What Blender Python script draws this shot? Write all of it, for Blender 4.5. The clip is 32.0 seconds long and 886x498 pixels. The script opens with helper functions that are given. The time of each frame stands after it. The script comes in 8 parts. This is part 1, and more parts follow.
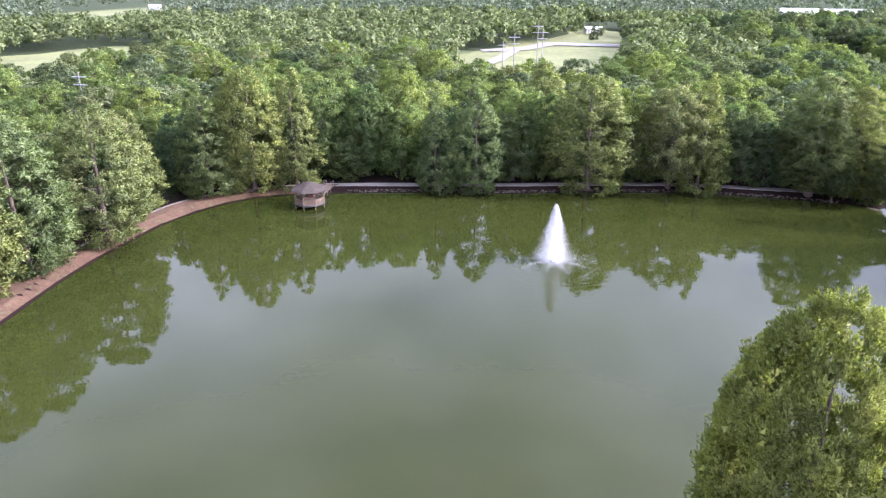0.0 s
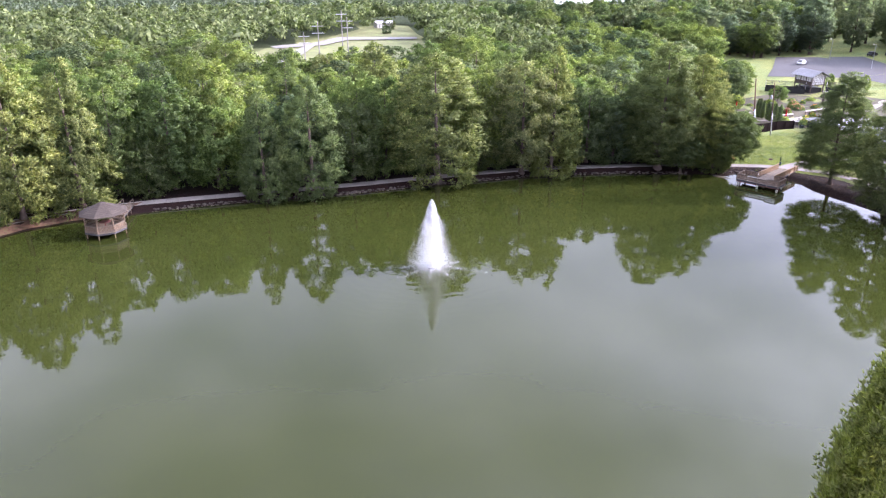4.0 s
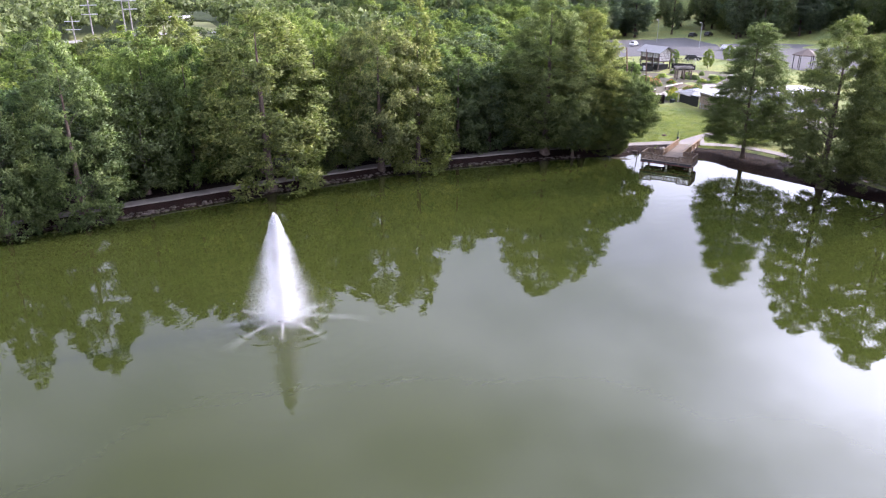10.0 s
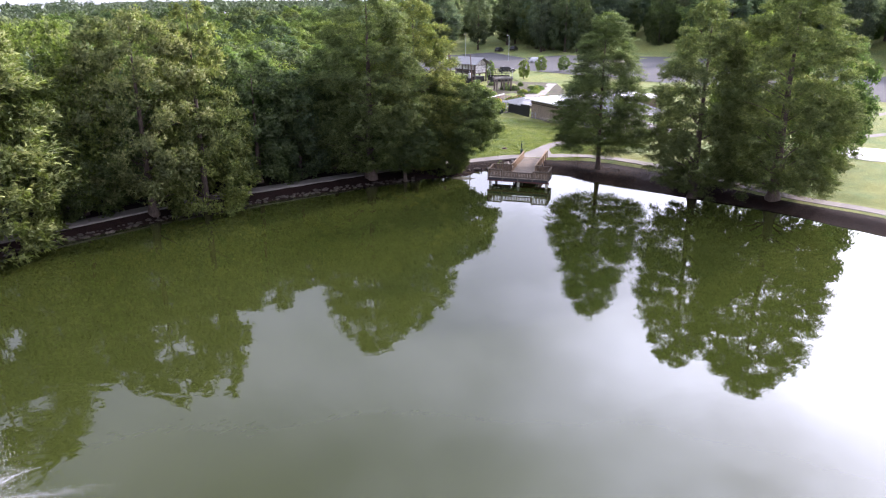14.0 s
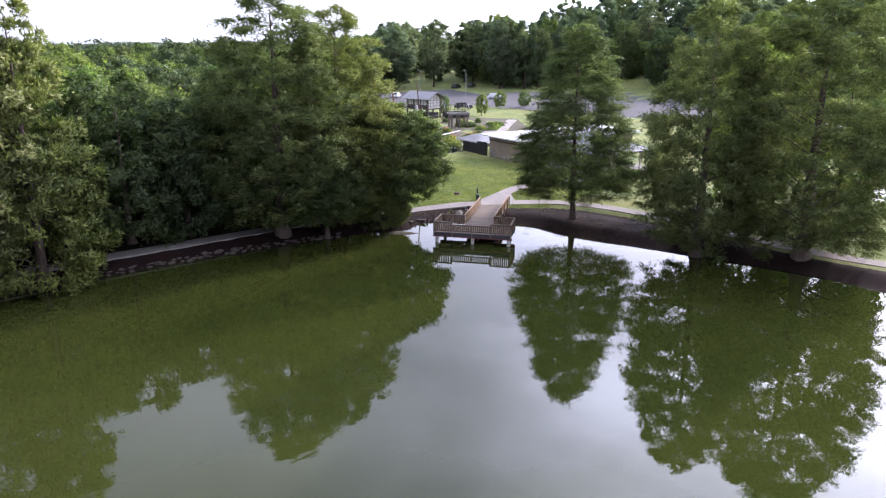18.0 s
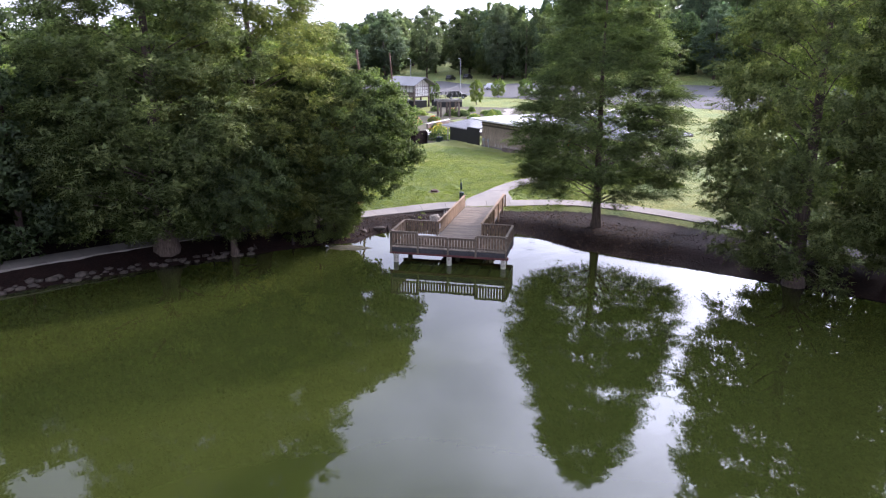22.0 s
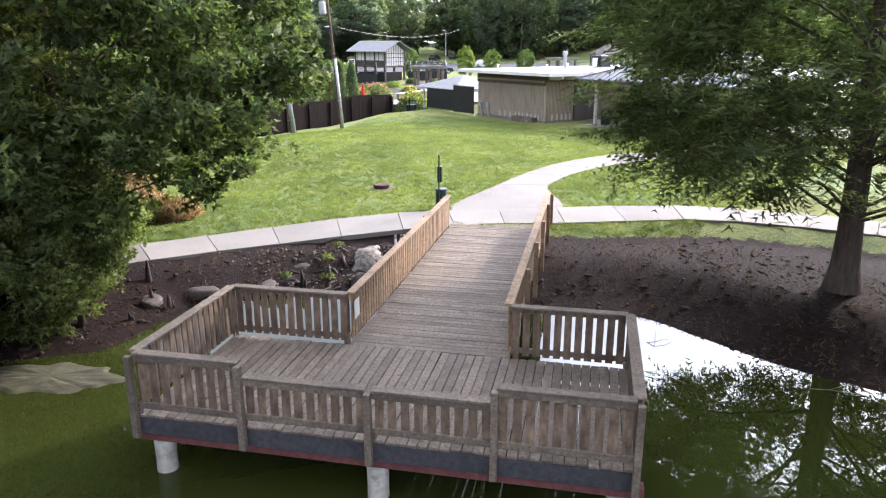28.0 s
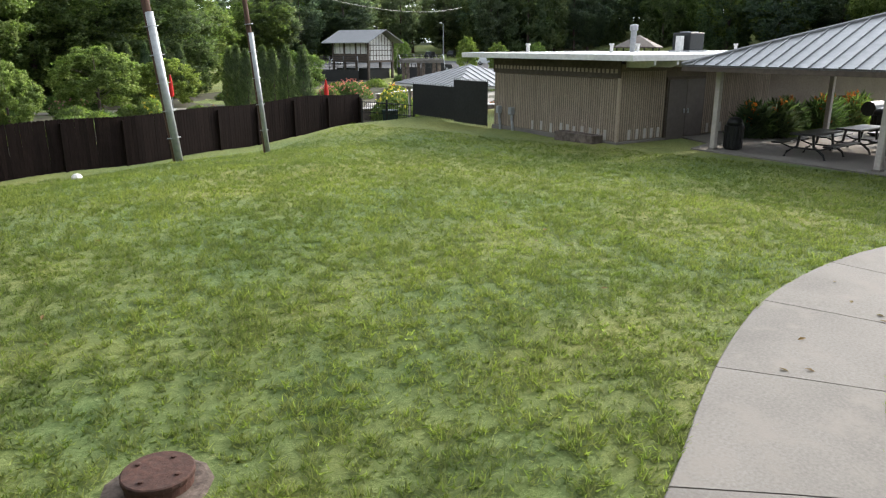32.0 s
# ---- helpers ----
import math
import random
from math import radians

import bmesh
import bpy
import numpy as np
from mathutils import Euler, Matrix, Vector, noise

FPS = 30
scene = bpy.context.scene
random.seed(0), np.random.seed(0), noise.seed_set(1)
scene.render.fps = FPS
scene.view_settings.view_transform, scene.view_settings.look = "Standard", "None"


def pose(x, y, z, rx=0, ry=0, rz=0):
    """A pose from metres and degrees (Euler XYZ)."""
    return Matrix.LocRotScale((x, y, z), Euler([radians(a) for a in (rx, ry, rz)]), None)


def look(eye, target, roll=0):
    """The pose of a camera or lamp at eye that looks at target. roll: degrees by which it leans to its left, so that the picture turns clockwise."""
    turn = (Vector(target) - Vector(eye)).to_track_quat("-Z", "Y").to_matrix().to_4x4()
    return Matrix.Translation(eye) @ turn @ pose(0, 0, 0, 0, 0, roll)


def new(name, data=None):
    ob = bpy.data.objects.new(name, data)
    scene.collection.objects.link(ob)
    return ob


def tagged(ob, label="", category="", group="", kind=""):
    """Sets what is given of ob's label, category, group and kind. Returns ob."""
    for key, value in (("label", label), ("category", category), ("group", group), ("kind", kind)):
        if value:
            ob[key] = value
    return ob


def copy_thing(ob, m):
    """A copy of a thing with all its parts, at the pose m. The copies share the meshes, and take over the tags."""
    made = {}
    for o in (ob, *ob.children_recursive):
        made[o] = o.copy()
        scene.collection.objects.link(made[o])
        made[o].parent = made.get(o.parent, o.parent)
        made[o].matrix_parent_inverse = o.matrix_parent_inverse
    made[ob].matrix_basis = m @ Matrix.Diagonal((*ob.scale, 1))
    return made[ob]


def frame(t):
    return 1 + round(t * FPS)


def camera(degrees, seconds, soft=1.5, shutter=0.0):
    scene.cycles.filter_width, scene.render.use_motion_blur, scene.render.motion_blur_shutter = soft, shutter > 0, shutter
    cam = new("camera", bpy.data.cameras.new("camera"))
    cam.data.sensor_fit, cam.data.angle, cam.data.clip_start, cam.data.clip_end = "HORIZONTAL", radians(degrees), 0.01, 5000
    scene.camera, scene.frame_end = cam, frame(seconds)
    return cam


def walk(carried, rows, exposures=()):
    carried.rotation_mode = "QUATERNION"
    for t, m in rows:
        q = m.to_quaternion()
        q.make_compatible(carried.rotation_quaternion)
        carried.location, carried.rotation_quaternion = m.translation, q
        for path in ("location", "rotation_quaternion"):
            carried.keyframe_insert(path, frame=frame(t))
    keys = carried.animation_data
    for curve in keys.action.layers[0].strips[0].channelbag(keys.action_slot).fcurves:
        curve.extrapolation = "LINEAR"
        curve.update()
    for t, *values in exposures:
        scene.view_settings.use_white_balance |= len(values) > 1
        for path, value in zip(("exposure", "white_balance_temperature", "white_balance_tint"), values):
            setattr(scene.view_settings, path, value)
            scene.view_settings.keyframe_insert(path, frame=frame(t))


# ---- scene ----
cam = camera(63.75, 32.0, soft=1.2)
# seconds, x, y, z, yaw, pitch
ROWS = [
    (0.0, 29.446, 28.876, 39.247, 3.799, -22.273),
    (0.5, 28.226, 30.956, 38.593, 1.122, -22.243),
    (1.0, 27.015, 33.015, 37.900, -1.926, -22.221),
    (1.5, 25.834, 35.055, 37.158, -4.267, -22.183),
    (2.0, 24.742, 37.096, 36.394, -6.118, -22.127),
    (2.5, 23.780, 39.177, 35.644, -7.850, -22.062),
    (3.0, 22.956, 41.320, 34.921, -9.719, -21.984),
    (3.5, 22.257, 43.491, 34.205, -12.009, -21.961),
    (5.5, 21.226, 52.606, 31.230, -16.470, -21.779),
    (6.0, 21.415, 54.925, 30.510, -18.045, -21.674),
    (6.5, 21.684, 57.241, 29.790, -19.762, -21.683),
    (7.0, 22.051, 59.557, 29.075, -21.296, -21.636),
    (7.5, 22.521, 61.869, 28.356, -22.543, -21.575),
    (8.0, 23.106, 64.172, 27.621, -23.971, -21.524),
    (8.5, 23.800, 66.465, 26.858, -25.324, -21.489),
    (9.0, 24.594, 68.738, 26.060, -26.504, -21.480),
    (9.5, 25.480, 70.976, 25.240, -27.628, -21.430),
    (10.0, 26.433, 73.212, 24.425, -28.430, -21.386),
    (10.5, 27.463, 75.462, 23.639, -29.310, -21.332),
    (11.0, 28.590, 77.723, 22.894, -30.582, -21.283),
    (11.5, 29.817, 79.962, 22.188, -31.927, -21.229),
    (12.0, 31.144, 82.159, 21.528, -33.907, -21.213),
    (12.5, 32.544, 84.301, 20.925, -36.069, -21.217),
    (13.0, 34.003, 86.370, 20.388, -38.469, -21.254),
    (13.5, 35.501, 88.362, 19.951, -41.142, -20.648),
    (14.0, 37.031, 90.263, 19.582, -43.815, -19.365),
    (14.5, 38.583, 92.076, 19.240, -46.205, -18.047),
    (16.5, 45.201, 97.427, 18.101, -46.678, -16.205),
    (17.0, 47.211, 98.705, 17.630, -46.726, -16.209),
    (17.5, 49.254, 99.999, 17.122, -46.803, -16.195),
    (18.0, 51.310, 101.325, 16.589, -46.842, -16.168),
    (18.5, 53.368, 102.693, 16.040, -46.860, -16.183),
    (19.0, 55.424, 104.104, 15.483, -46.853, -16.162),
    (19.5, 57.485, 105.550, 14.911, -46.815, -16.122),
    (20.0, 59.531, 107.050, 14.341, -46.773, -16.086),
    (20.5, 61.553, 108.595, 13.773, -46.740, -16.011),
    (21.0, 63.549, 110.178, 13.198, -46.732, -15.998),
    (21.5, 65.517, 111.786, 12.624, -46.774, -15.969),
    (22.0, 67.450, 113.433, 12.050, -46.816, -15.992),
    (22.5, 69.338, 115.111, 11.488, -46.914, -16.059),
    (23.0, 71.204, 116.818, 10.947, -47.175, -16.188),
    (23.5, 73.058, 118.562, 10.411, -47.258, -16.187),
    (24.0, 74.919, 120.305, 9.858, -47.372, -16.262),
    (24.5, 76.791, 122.034, 9.281, -47.452, -16.222),
    (26.5, 84.503, 128.626, 6.610, -47.695, -16.230),
    (27.0, 86.435, 130.250, 6.200, -47.748, -16.480),
    (27.5, 88.397, 131.885, 5.992, -47.824, -16.227),
    (28.0, 90.386, 133.508, 5.832, -47.860, -16.130),
    (28.5, 92.377, 135.109, 5.625, -47.864, -16.124),
    (29.0, 94.329, 136.710, 5.335, -47.918, -16.070),
    (29.5, 96.230, 138.389, 5.034, -47.954, -16.028),
    (30.0, 98.072, 140.115, 4.768, -48.030, -16.066),
    (30.5, 99.852, 141.850, 4.584, -47.975, -16.034),
    (31.0, 101.616, 143.544, 4.473, -47.962, -16.005),
    (31.5, 103.409, 145.153, 4.427, -47.910, -15.979),
    (32.0, 105.224, 146.704, 4.400, -48.018, -16.000),
]
EXPOSURES = [(0.0, 0.98, 5480, 36), (6.0, 0.86, 5730, 34), (9.0, 0.74, 5740, 32), (13.0, 0.6, 5840, 31), (14.5, 0.43, 5820, 30), (17.0, 0.29, 5720, 30), (21.0, 0.45, 5670, 30), (24.0, 0.62, 5670, 30), (26.5, 0.8, 5720, 26), (28.0, 0.9, 5820, 21), (29.0, 0.51, 6070, 13), (30.0, 0.08, 6320, 7), (31.0, -0.1, 6220, 9), (32.0, -0.01, 6120, 11)]
walk(cam, [(t, pose(x, y, z, 90 + pitch, 0, yaw)) for t, x, y, z, yaw, pitch in ROWS], EXPOSURES)

# ---- daylight: hazy morning sky, low soft sun from +x
SUN_EL, SUN_AZ = 26.0, -4.0
world = bpy.data.worlds.new("sky")
scene.world = world
world.use_nodes = True
wn, wl = world.node_tree.nodes, world.node_tree.links
wn.clear()
w_out = wn.new("ShaderNodeOutputWorld")
w_bg = wn.new("ShaderNodeBackground")
w_sky = wn.new("ShaderNodeTexSky")
w_sky.sky_type, w_sky.sun_disc = "NISHITA", False
w_sky.sun_elevation, w_sky.sun_rotation = radians(SUN_EL), radians(90 - SUN_AZ)
w_sky.air_density, w_sky.dust_density, w_sky.ozone_density = 1.0, 3.5, 1.0
# thin broken cloud over the sky
w_tc = wn.new("ShaderNodeTexCoord")
w_map = wn.new("ShaderNodeMapping")
w_map.inputs["Scale"].default_value = (1.6, 1.6, 3.2)
w_noise = wn.new("ShaderNodeTexNoise")
w_noise.inputs["Scale"].default_value, w_noise.inputs["Detail"].default_value = 1.7, 6.0
w_ramp = wn.new("ShaderNodeValToRGB")
w_ramp.color_ramp.elements[0].position, w_ramp.color_ramp.elements[1].position = 0.36, 0.68
w_ramp.color_ramp.elements[0].color = (0.35, 0.35, 0.35, 1)
w_ramp.color_ramp.elements[1].color = (0.85, 0.85, 0.85, 1)
w_mix = wn.new("ShaderNodeMix")
w_mix.data_type = "RGBA"
# the haze glows towards the sun
w_dot = wn.new("ShaderNodeVectorMath")
w_dot.operation = "DOT_PRODUCT"
w_norm = wn.new("ShaderNodeVectorMath")
w_norm.operation = "NORMALIZE"
wl.new(w_tc.outputs["Generated"], w_norm.inputs[0])
wl.new(w_norm.outputs[0], w_dot.inputs[0])
w_dot.inputs[1].default_value = (math.cos(radians(SUN_AZ)) * math.cos(radians(SUN_EL)), math.sin(radians(SUN_AZ)) * math.cos(radians(SUN_EL)), math.sin(radians(SUN_EL)))
w_max = wn.new("ShaderNodeMath")
w_max.operation = "MAXIMUM"
wl.new(w_dot.outputs["Value"], w_max.inputs[0])
w_max.inputs[1].default_value = 0.0
w_pow = wn.new("ShaderNodeMath")
w_pow.operation = "POWER"
wl.new(w_max.outputs[0], w_pow.inputs[0])
w_pow.inputs[1].default_value = 6.0
w_gain = wn.new("ShaderNodeMath")
w_gain.operation = "MULTIPLY_ADD"
wl.new(w_pow.outputs[0], w_gain.inputs[0])
w_gain.inputs[1].default_value, w_gain.inputs[2].default_value = 5.2, 0.70
w_cloud = wn.new("ShaderNodeVectorMath")
w_cloud.operation = "SCALE"
w_cloud.inputs[0].default_value = (22.6, 23.8, 24.4)
wl.new(w_gain.outputs[0], w_cloud.inputs["Scale"])
wl.new(w_cloud.outputs[0], w_mix.inputs[7])
wl.new(w_tc.outputs["Generated"], w_map.inputs["Vector"])
wl.new(w_map.outputs["Vector"], w_noise.inputs["Vector"])
wl.new(w_noise.outputs["Fac"], w_ramp.inputs["Fac"])
wl.new(w_ramp.outputs["Color"], w_mix.inputs[0])
wl.new(w_sky.outputs["Color"], w_mix.inputs[6])
wl.new(w_mix.outputs[2], w_bg.inputs["Color"])
w_bg.inputs["Strength"].default_value = 0.12
wl.new(w_bg.outputs["Background"], w_out.inputs["Surface"])
sun_dir = Vector((math.cos(radians(SUN_AZ)) * math.cos(radians(SUN_EL)), math.sin(radians(SUN_AZ)) * math.cos(radians(SUN_EL)), math.sin(radians(SUN_EL))))
sun_data = bpy.data.lights.new("sun", "SUN")
sun_data.energy, sun_data.angle, sun_data.color = 4.8, radians(2.0), (1.0, 0.86, 0.68)
sun_lamp = new("sun", sun_data)
sun_lamp.matrix_world = look(sun_dir * 300, (0, 0, 0))

# ---- materials
def lin(c):
    return tuple(c) + (1.0,)


def base_mat(name):
    m = bpy.data.materials.new(name)
    m.use_nodes = True
    nt = m.node_tree
    nt.nodes.clear()
    out = nt.nodes.new("ShaderNodeOutputMaterial")
    return m, nt.nodes, nt.links, out


def ramp(n, stops):
    r = n.new("ShaderNodeValToRGB")
    e = r.color_ramp.elements
    while len(e) < len(stops):
        e.new(0.5)
    for el, (p, c) in zip(e, stops):
        el.position, el.color = p, lin(c)
    return r


def mixc(n, l, fac, a, b, mode="MIX"):
    m = n.new("ShaderNodeMix")
    m.data_type, m.blend_type = "RGBA", mode
    for sock, val in ((0, fac), (6, a), (7, b)):
        if isinstance(val, (int, float)):
            m.inputs[sock].default_value = val
        elif isinstance(val, tuple):
            m.inputs[sock].default_value = lin(val)
        else:
            l.new(val, m.inputs[sock])
    return m.outputs[2]


def noise_tex(n, l, vec, scale, detail=5.0, rough=0.55, stretch=None):
    if stretch:
        mp = n.new("ShaderNodeMapping")
        mp.inputs["Scale"].default_value = stretch
        l.new(vec, mp.inputs["Vector"])
        vec = mp.outputs["Vector"]
    t = n.new("ShaderNodeTexNoise")
    t.inputs["Scale"].default_value, t.inputs["Detail"].default_value, t.inputs["Roughness"].default_value = scale, detail, rough
    l.new(vec, t.inputs["Vector"])
    return t.outputs["Fac"]


def surf(name, dark, light, fine=8.0, coarse=0.7, rough=0.8, bump=0.3, metal=0.0, stain=None, stretch=None, vary=0.25, bump_dist=0.02):
    """A weathered surface: fine grain between two colours, a coarse drift, per-object variation, bump."""
    m, n, l, out = base_mat(name)
    tc = n.new("ShaderNodeTexCoord").outputs["Object"]
    oi = n.new("ShaderNodeObjectInfo")
    add = n.new("ShaderNodeVectorMath")
    add.operation = "MULTIPLY_ADD"
    l.new(oi.outputs["Random"], add.inputs[0])
    add.inputs[1].default_value = (37.0, 17.0, 29.0)
    l.new(tc, add.inputs[2])
    vec = add.outputs[0]
    f1 = noise_tex(n, l, vec, fine, 6.0, 0.6, stretch)
    f2 = noise_tex(n, l, vec, coarse, 3.0)
    r = ramp(n, [(0.3, dark), (0.7, light)])
    l.new(f1, r.inputs["Fac"])
    c = r.outputs["Color"]
    mul = ramp(n, [(0.25, (1 - vary,) * 3), (0.75, (1 + vary * 0.4,) * 3)])
    l.new(f2, mul.inputs["Fac"])
    c = mixc(n, l, 1.0, c, mul.outputs["Color"], "MULTIPLY")
    rnd = ramp(n, [(0.0, (1 - vary * 0.8,) * 3), (1.0, (1.0,) * 3)])
    l.new(oi.outputs["Random"], rnd.inputs["Fac"])
    c = mixc(n, l, 1.0, c, rnd.outputs["Color"], "MULTIPLY")
    if stain:
        f3 = noise_tex(n, l, vec, coarse * 3.1, 7.0, 0.7)
        s = ramp(n, [(0.52, (0, 0, 0)), (0.68, (1, 1, 1))])
        l.new(f3, s.inputs["Fac"])
        c = mixc(n, l, s.outputs["Color"], c, stain)
    b = n.new("ShaderNodeBsdfPrincipled")
    l.new(c, b.inputs["Base Color"])
    b.inputs["Roughness"].default_value, b.inputs["Metallic"].default_value = rough, metal
    b.inputs["Specular IOR Level"].default_value = 0.35
    if bump:
        bp = n.new("ShaderNodeBump")
        bp.inputs["Strength"].default_value, bp.inputs["Distance"].default_value = bump, bump_dist
        l.new(f1, bp.inputs["Height"])
        l.new(bp.outputs["Normal"], b.inputs["Normal"])
    l.new(b.outputs["BSDF"], out.inputs["Surface"])
    return m


def leaf_mat(name, dark, light, translucent=0.34, tint=(1.0, 1.0, 1.0)):
    m, n, l, out = base_mat(name)
    oi = n.new("ShaderNodeObjectInfo")
    geo = n.new("ShaderNodeNewGeometry")
    tc = n.new("ShaderNodeTexCoord").outputs["Object"]
    r = ramp(n, [(0.0, dark), (0.65, light), (1.0, tuple(min(1, a * 1.35) for a in light))])
    l.new(geo.outputs["Random Per Island"], r.inputs["Fac"])
    big = noise_tex(n, l, tc, 0.45, 3.0)
    br = ramp(n, [(0.3, (0.66, 0.70, 0.70)), (0.7, (1.22, 1.18, 1.0))])
    l.new(big, br.inputs["Fac"])
    c = mixc(n, l, 1.0, r.outputs["Color"], br.outputs["Color"], "MULTIPLY")
    orr = ramp(n, [(0.0, (0.74, 0.84, 0.88)), (0.5, (1.0, 1.0, 0.97)), (1.0, (1.16, 1.10, 0.86))])
    l.new(oi.outputs["Random"], orr.inputs["Fac"])
    c = mixc(n, l, 1.0, c, orr.outputs["Color"], "MULTIPLY")
    d = n.new("ShaderNodeBsdfDiffuse")
    t = n.new("ShaderNodeBsdfTranslucent")
    g = n.new("ShaderNodeBsdfGlossy")
    g.inputs["Roughness"].default_value = 0.5
    g.inputs["Color"].default_value = (0.5, 0.55, 0.5, 1)
    l.new(c, d.inputs["Color"])
    l.new(mixc(n, l, 1.0, c, (1.35, 1.65, 0.85), "MULTIPLY"), t.inputs["Color"])
    a = n.new("ShaderNodeMixShader")
    a.inputs[0].default_value = translucent
    l.new(d.outputs[0], a.inputs[1])
    l.new(t.outputs[0], a.inputs[2])
    a2 = n.new("ShaderNodeMixShader")
    a2.inputs[0].default_value = 0.025
    l.new(a.outputs[0], a2.inputs[1])
    l.new(g.outputs[0], a2.inputs[2])
    l.new(a2.outputs[0], out.inputs["Surface"])
    return m


LEAF_CYPRESS = leaf_mat("cypress_leaf", (0.078, 0.102, 0.040), (0.182, 0.210, 0.086), 0.30)
# lit copy of the cypress leaf: stronger sun painted in as lighter yellow-green
LEAF_SUNNY = leaf_mat("sunlit_cypress_leaf", (0.105, 0.128, 0.034), (0.235, 0.250, 0.072), 0.36)
LEAF_BROAD = leaf_mat("broad_leaf", (0.068, 0.098, 0.035), (0.158, 0.196, 0.070), 0.44)
LEAF_GREY = leaf_mat("grey_green_leaf", (0.088, 0.108, 0.060), (0.180, 0.202, 0.115), 0.32)
LEAF_DARK = leaf_mat("dark_leaf", (0.058, 0.082, 0.044), (0.120, 0.152, 0.078), 0.42)
LEAF_BANK = leaf_mat("bank_tree_leaf", (0.050, 0.072, 0.030), (0.124, 0.152, 0.058), 0.36)
LEAF_LIME = leaf_mat("bright_leaf", (0.100, 0.142, 0.040), (0.20, 0.252, 0.086))
# pine needles lightened and greyed, distance haze put into the colour
LEAF_PINE = leaf_mat("hazed_pine_needle", (0.092, 0.118, 0.094), (0.166, 0.196, 0.152), 0.5)
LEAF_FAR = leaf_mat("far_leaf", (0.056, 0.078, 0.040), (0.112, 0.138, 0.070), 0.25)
# horizon leaves: aerial haze painted into a bluer, flatter base colour
LEAF_HAZE = leaf_mat("haze_tinted_leaf", (0.060, 0.082, 0.058), (0.102, 0.126, 0.090), 0.2)
LEAF_TUFT = leaf_mat("grass_blade", (0.080, 0.105, 0.030), (0.168, 0.190, 0.064), 0.45)
BARK = surf("bark", (0.05, 0.035, 0.028), (0.16, 0.12, 0.095), 14, 1.2, 0.95, 0.7, stretch=(1, 1, 0.15))
WOOD_GREY = surf("weathered_wood", (0.096, 0.073, 0.052), (0.232, 0.185, 0.139), 22, 0.9, 0.85, 0.5, stretch=(1, 1, 1), stain=(0.07, 0.055, 0.045), vary=0.4)
WOOD_BROWN = surf("stained_picket_wood", (0.085, 0.055, 0.038), (0.27, 0.19, 0.125), 7, 1.8, 0.85, 0.5, stretch=(1.5, 1.5, 0.6), stain=(0.06, 0.04, 0.03), vary=0.45)
WOOD_WARM = surf("railing_wood", (0.17, 0.105, 0.06), (0.38, 0.26, 0.15), 18, 1.4, 0.8, 0.4, stain=(0.10, 0.075, 0.05), vary=0.35)
WOOD_DARK = surf("dark_fascia_wood", (0.035, 0.035, 0.042), (0.085, 0.08, 0.085), 12, 0.8, 0.8, 0.4, vary=0.4)
WOOD_RED = surf("red_beam_wood", (0.09, 0.03, 0.03), (0.17, 0.06, 0.055), 10, 0.8, 0.8, 0.3)
PILE = surf("pile_concrete", (0.30, 0.28, 0.24), (0.52, 0.49, 0.43), 9, 1.0, 0.9, 0.4, stain=(0.16, 0.14, 0.10))
CONCRETE = surf("path_concrete", (0.176, 0.158, 0.138), (0.248, 0.226, 0.200), 30, 0.55, 0.9, 0.25, stain=(0.19, 0.168, 0.145), vary=0.25, bump_dist=0.006)
STONE = surf("bank_stone", (0.10, 0.075, 0.06), (0.26, 0.21, 0.175), 5, 0.8, 0.9, 0.6, stain=(0.06, 0.05, 0.04), vary=0.4)
BOULDER = surf("boulder_stone", (0.03, 0.023, 0.019), (0.095, 0.078, 0.064), 4, 0.8, 0.9, 0.7, stain=(0.09, 0.07, 0.055), vary=0.3)
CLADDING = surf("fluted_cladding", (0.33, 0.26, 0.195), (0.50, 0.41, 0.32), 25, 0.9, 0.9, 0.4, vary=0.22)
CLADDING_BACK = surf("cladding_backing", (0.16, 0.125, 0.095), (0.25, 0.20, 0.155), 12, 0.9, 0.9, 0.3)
ROOF_WHITE = surf("white_roof_membrane", (0.50, 0.50, 0.50), (0.62, 0.62, 0.62), 6, 0.4, 0.6, 0.1, stain=(0.55, 0.55, 0.54), vary=0.12)
ROOF_METAL = surf("grey_metal_roof", (0.20, 0.20, 0.205), (0.27, 0.27, 0.275), 5, 0.4, 0.55, 0.05, metal=0.3, vary=0.12)
TRIM_WHITE = surf("white_painted_trim", (0.62, 0.60, 0.57), (0.78, 0.76, 0.73), 8, 0.8, 0.7, 0.1, vary=0.12)
BROWN_TRIM = surf("brown_fascia", (0.07, 0.05, 0.04), (0.13, 0.10, 0.08), 8, 0.8, 0.7, 0.1)
DOOR_BROWN = surf("brown_metal_door", (0.11, 0.09, 0.08), (0.15, 0.125, 0.11), 6, 0.5, 0.55, 0.05)
POST_TAN = surf("tan_painted_post", (0.42, 0.38, 0.34), (0.55, 0.50, 0.45), 10, 0.8, 0.7, 0.15, vary=0.1)
FENCE_WOOD = surf("dark_stained_fence", (0.009, 0.006, 0.0055), (0.022, 0.0135, 0.012), 15, 0.7, 0.85, 0.4, stretch=(3, 3, 0.4), vary=0.45)
BLACK_METAL = surf("black_painted_metal", (0.012, 0.012, 0.013), (0.03, 0.03, 0.03), 12, 1.0, 0.45, 0.1)
GREEN_METAL = surf("dark_green_metal", (0.010, 0.028, 0.026), (0.02, 0.05, 0.045), 10, 1.0, 0.4, 0.08)
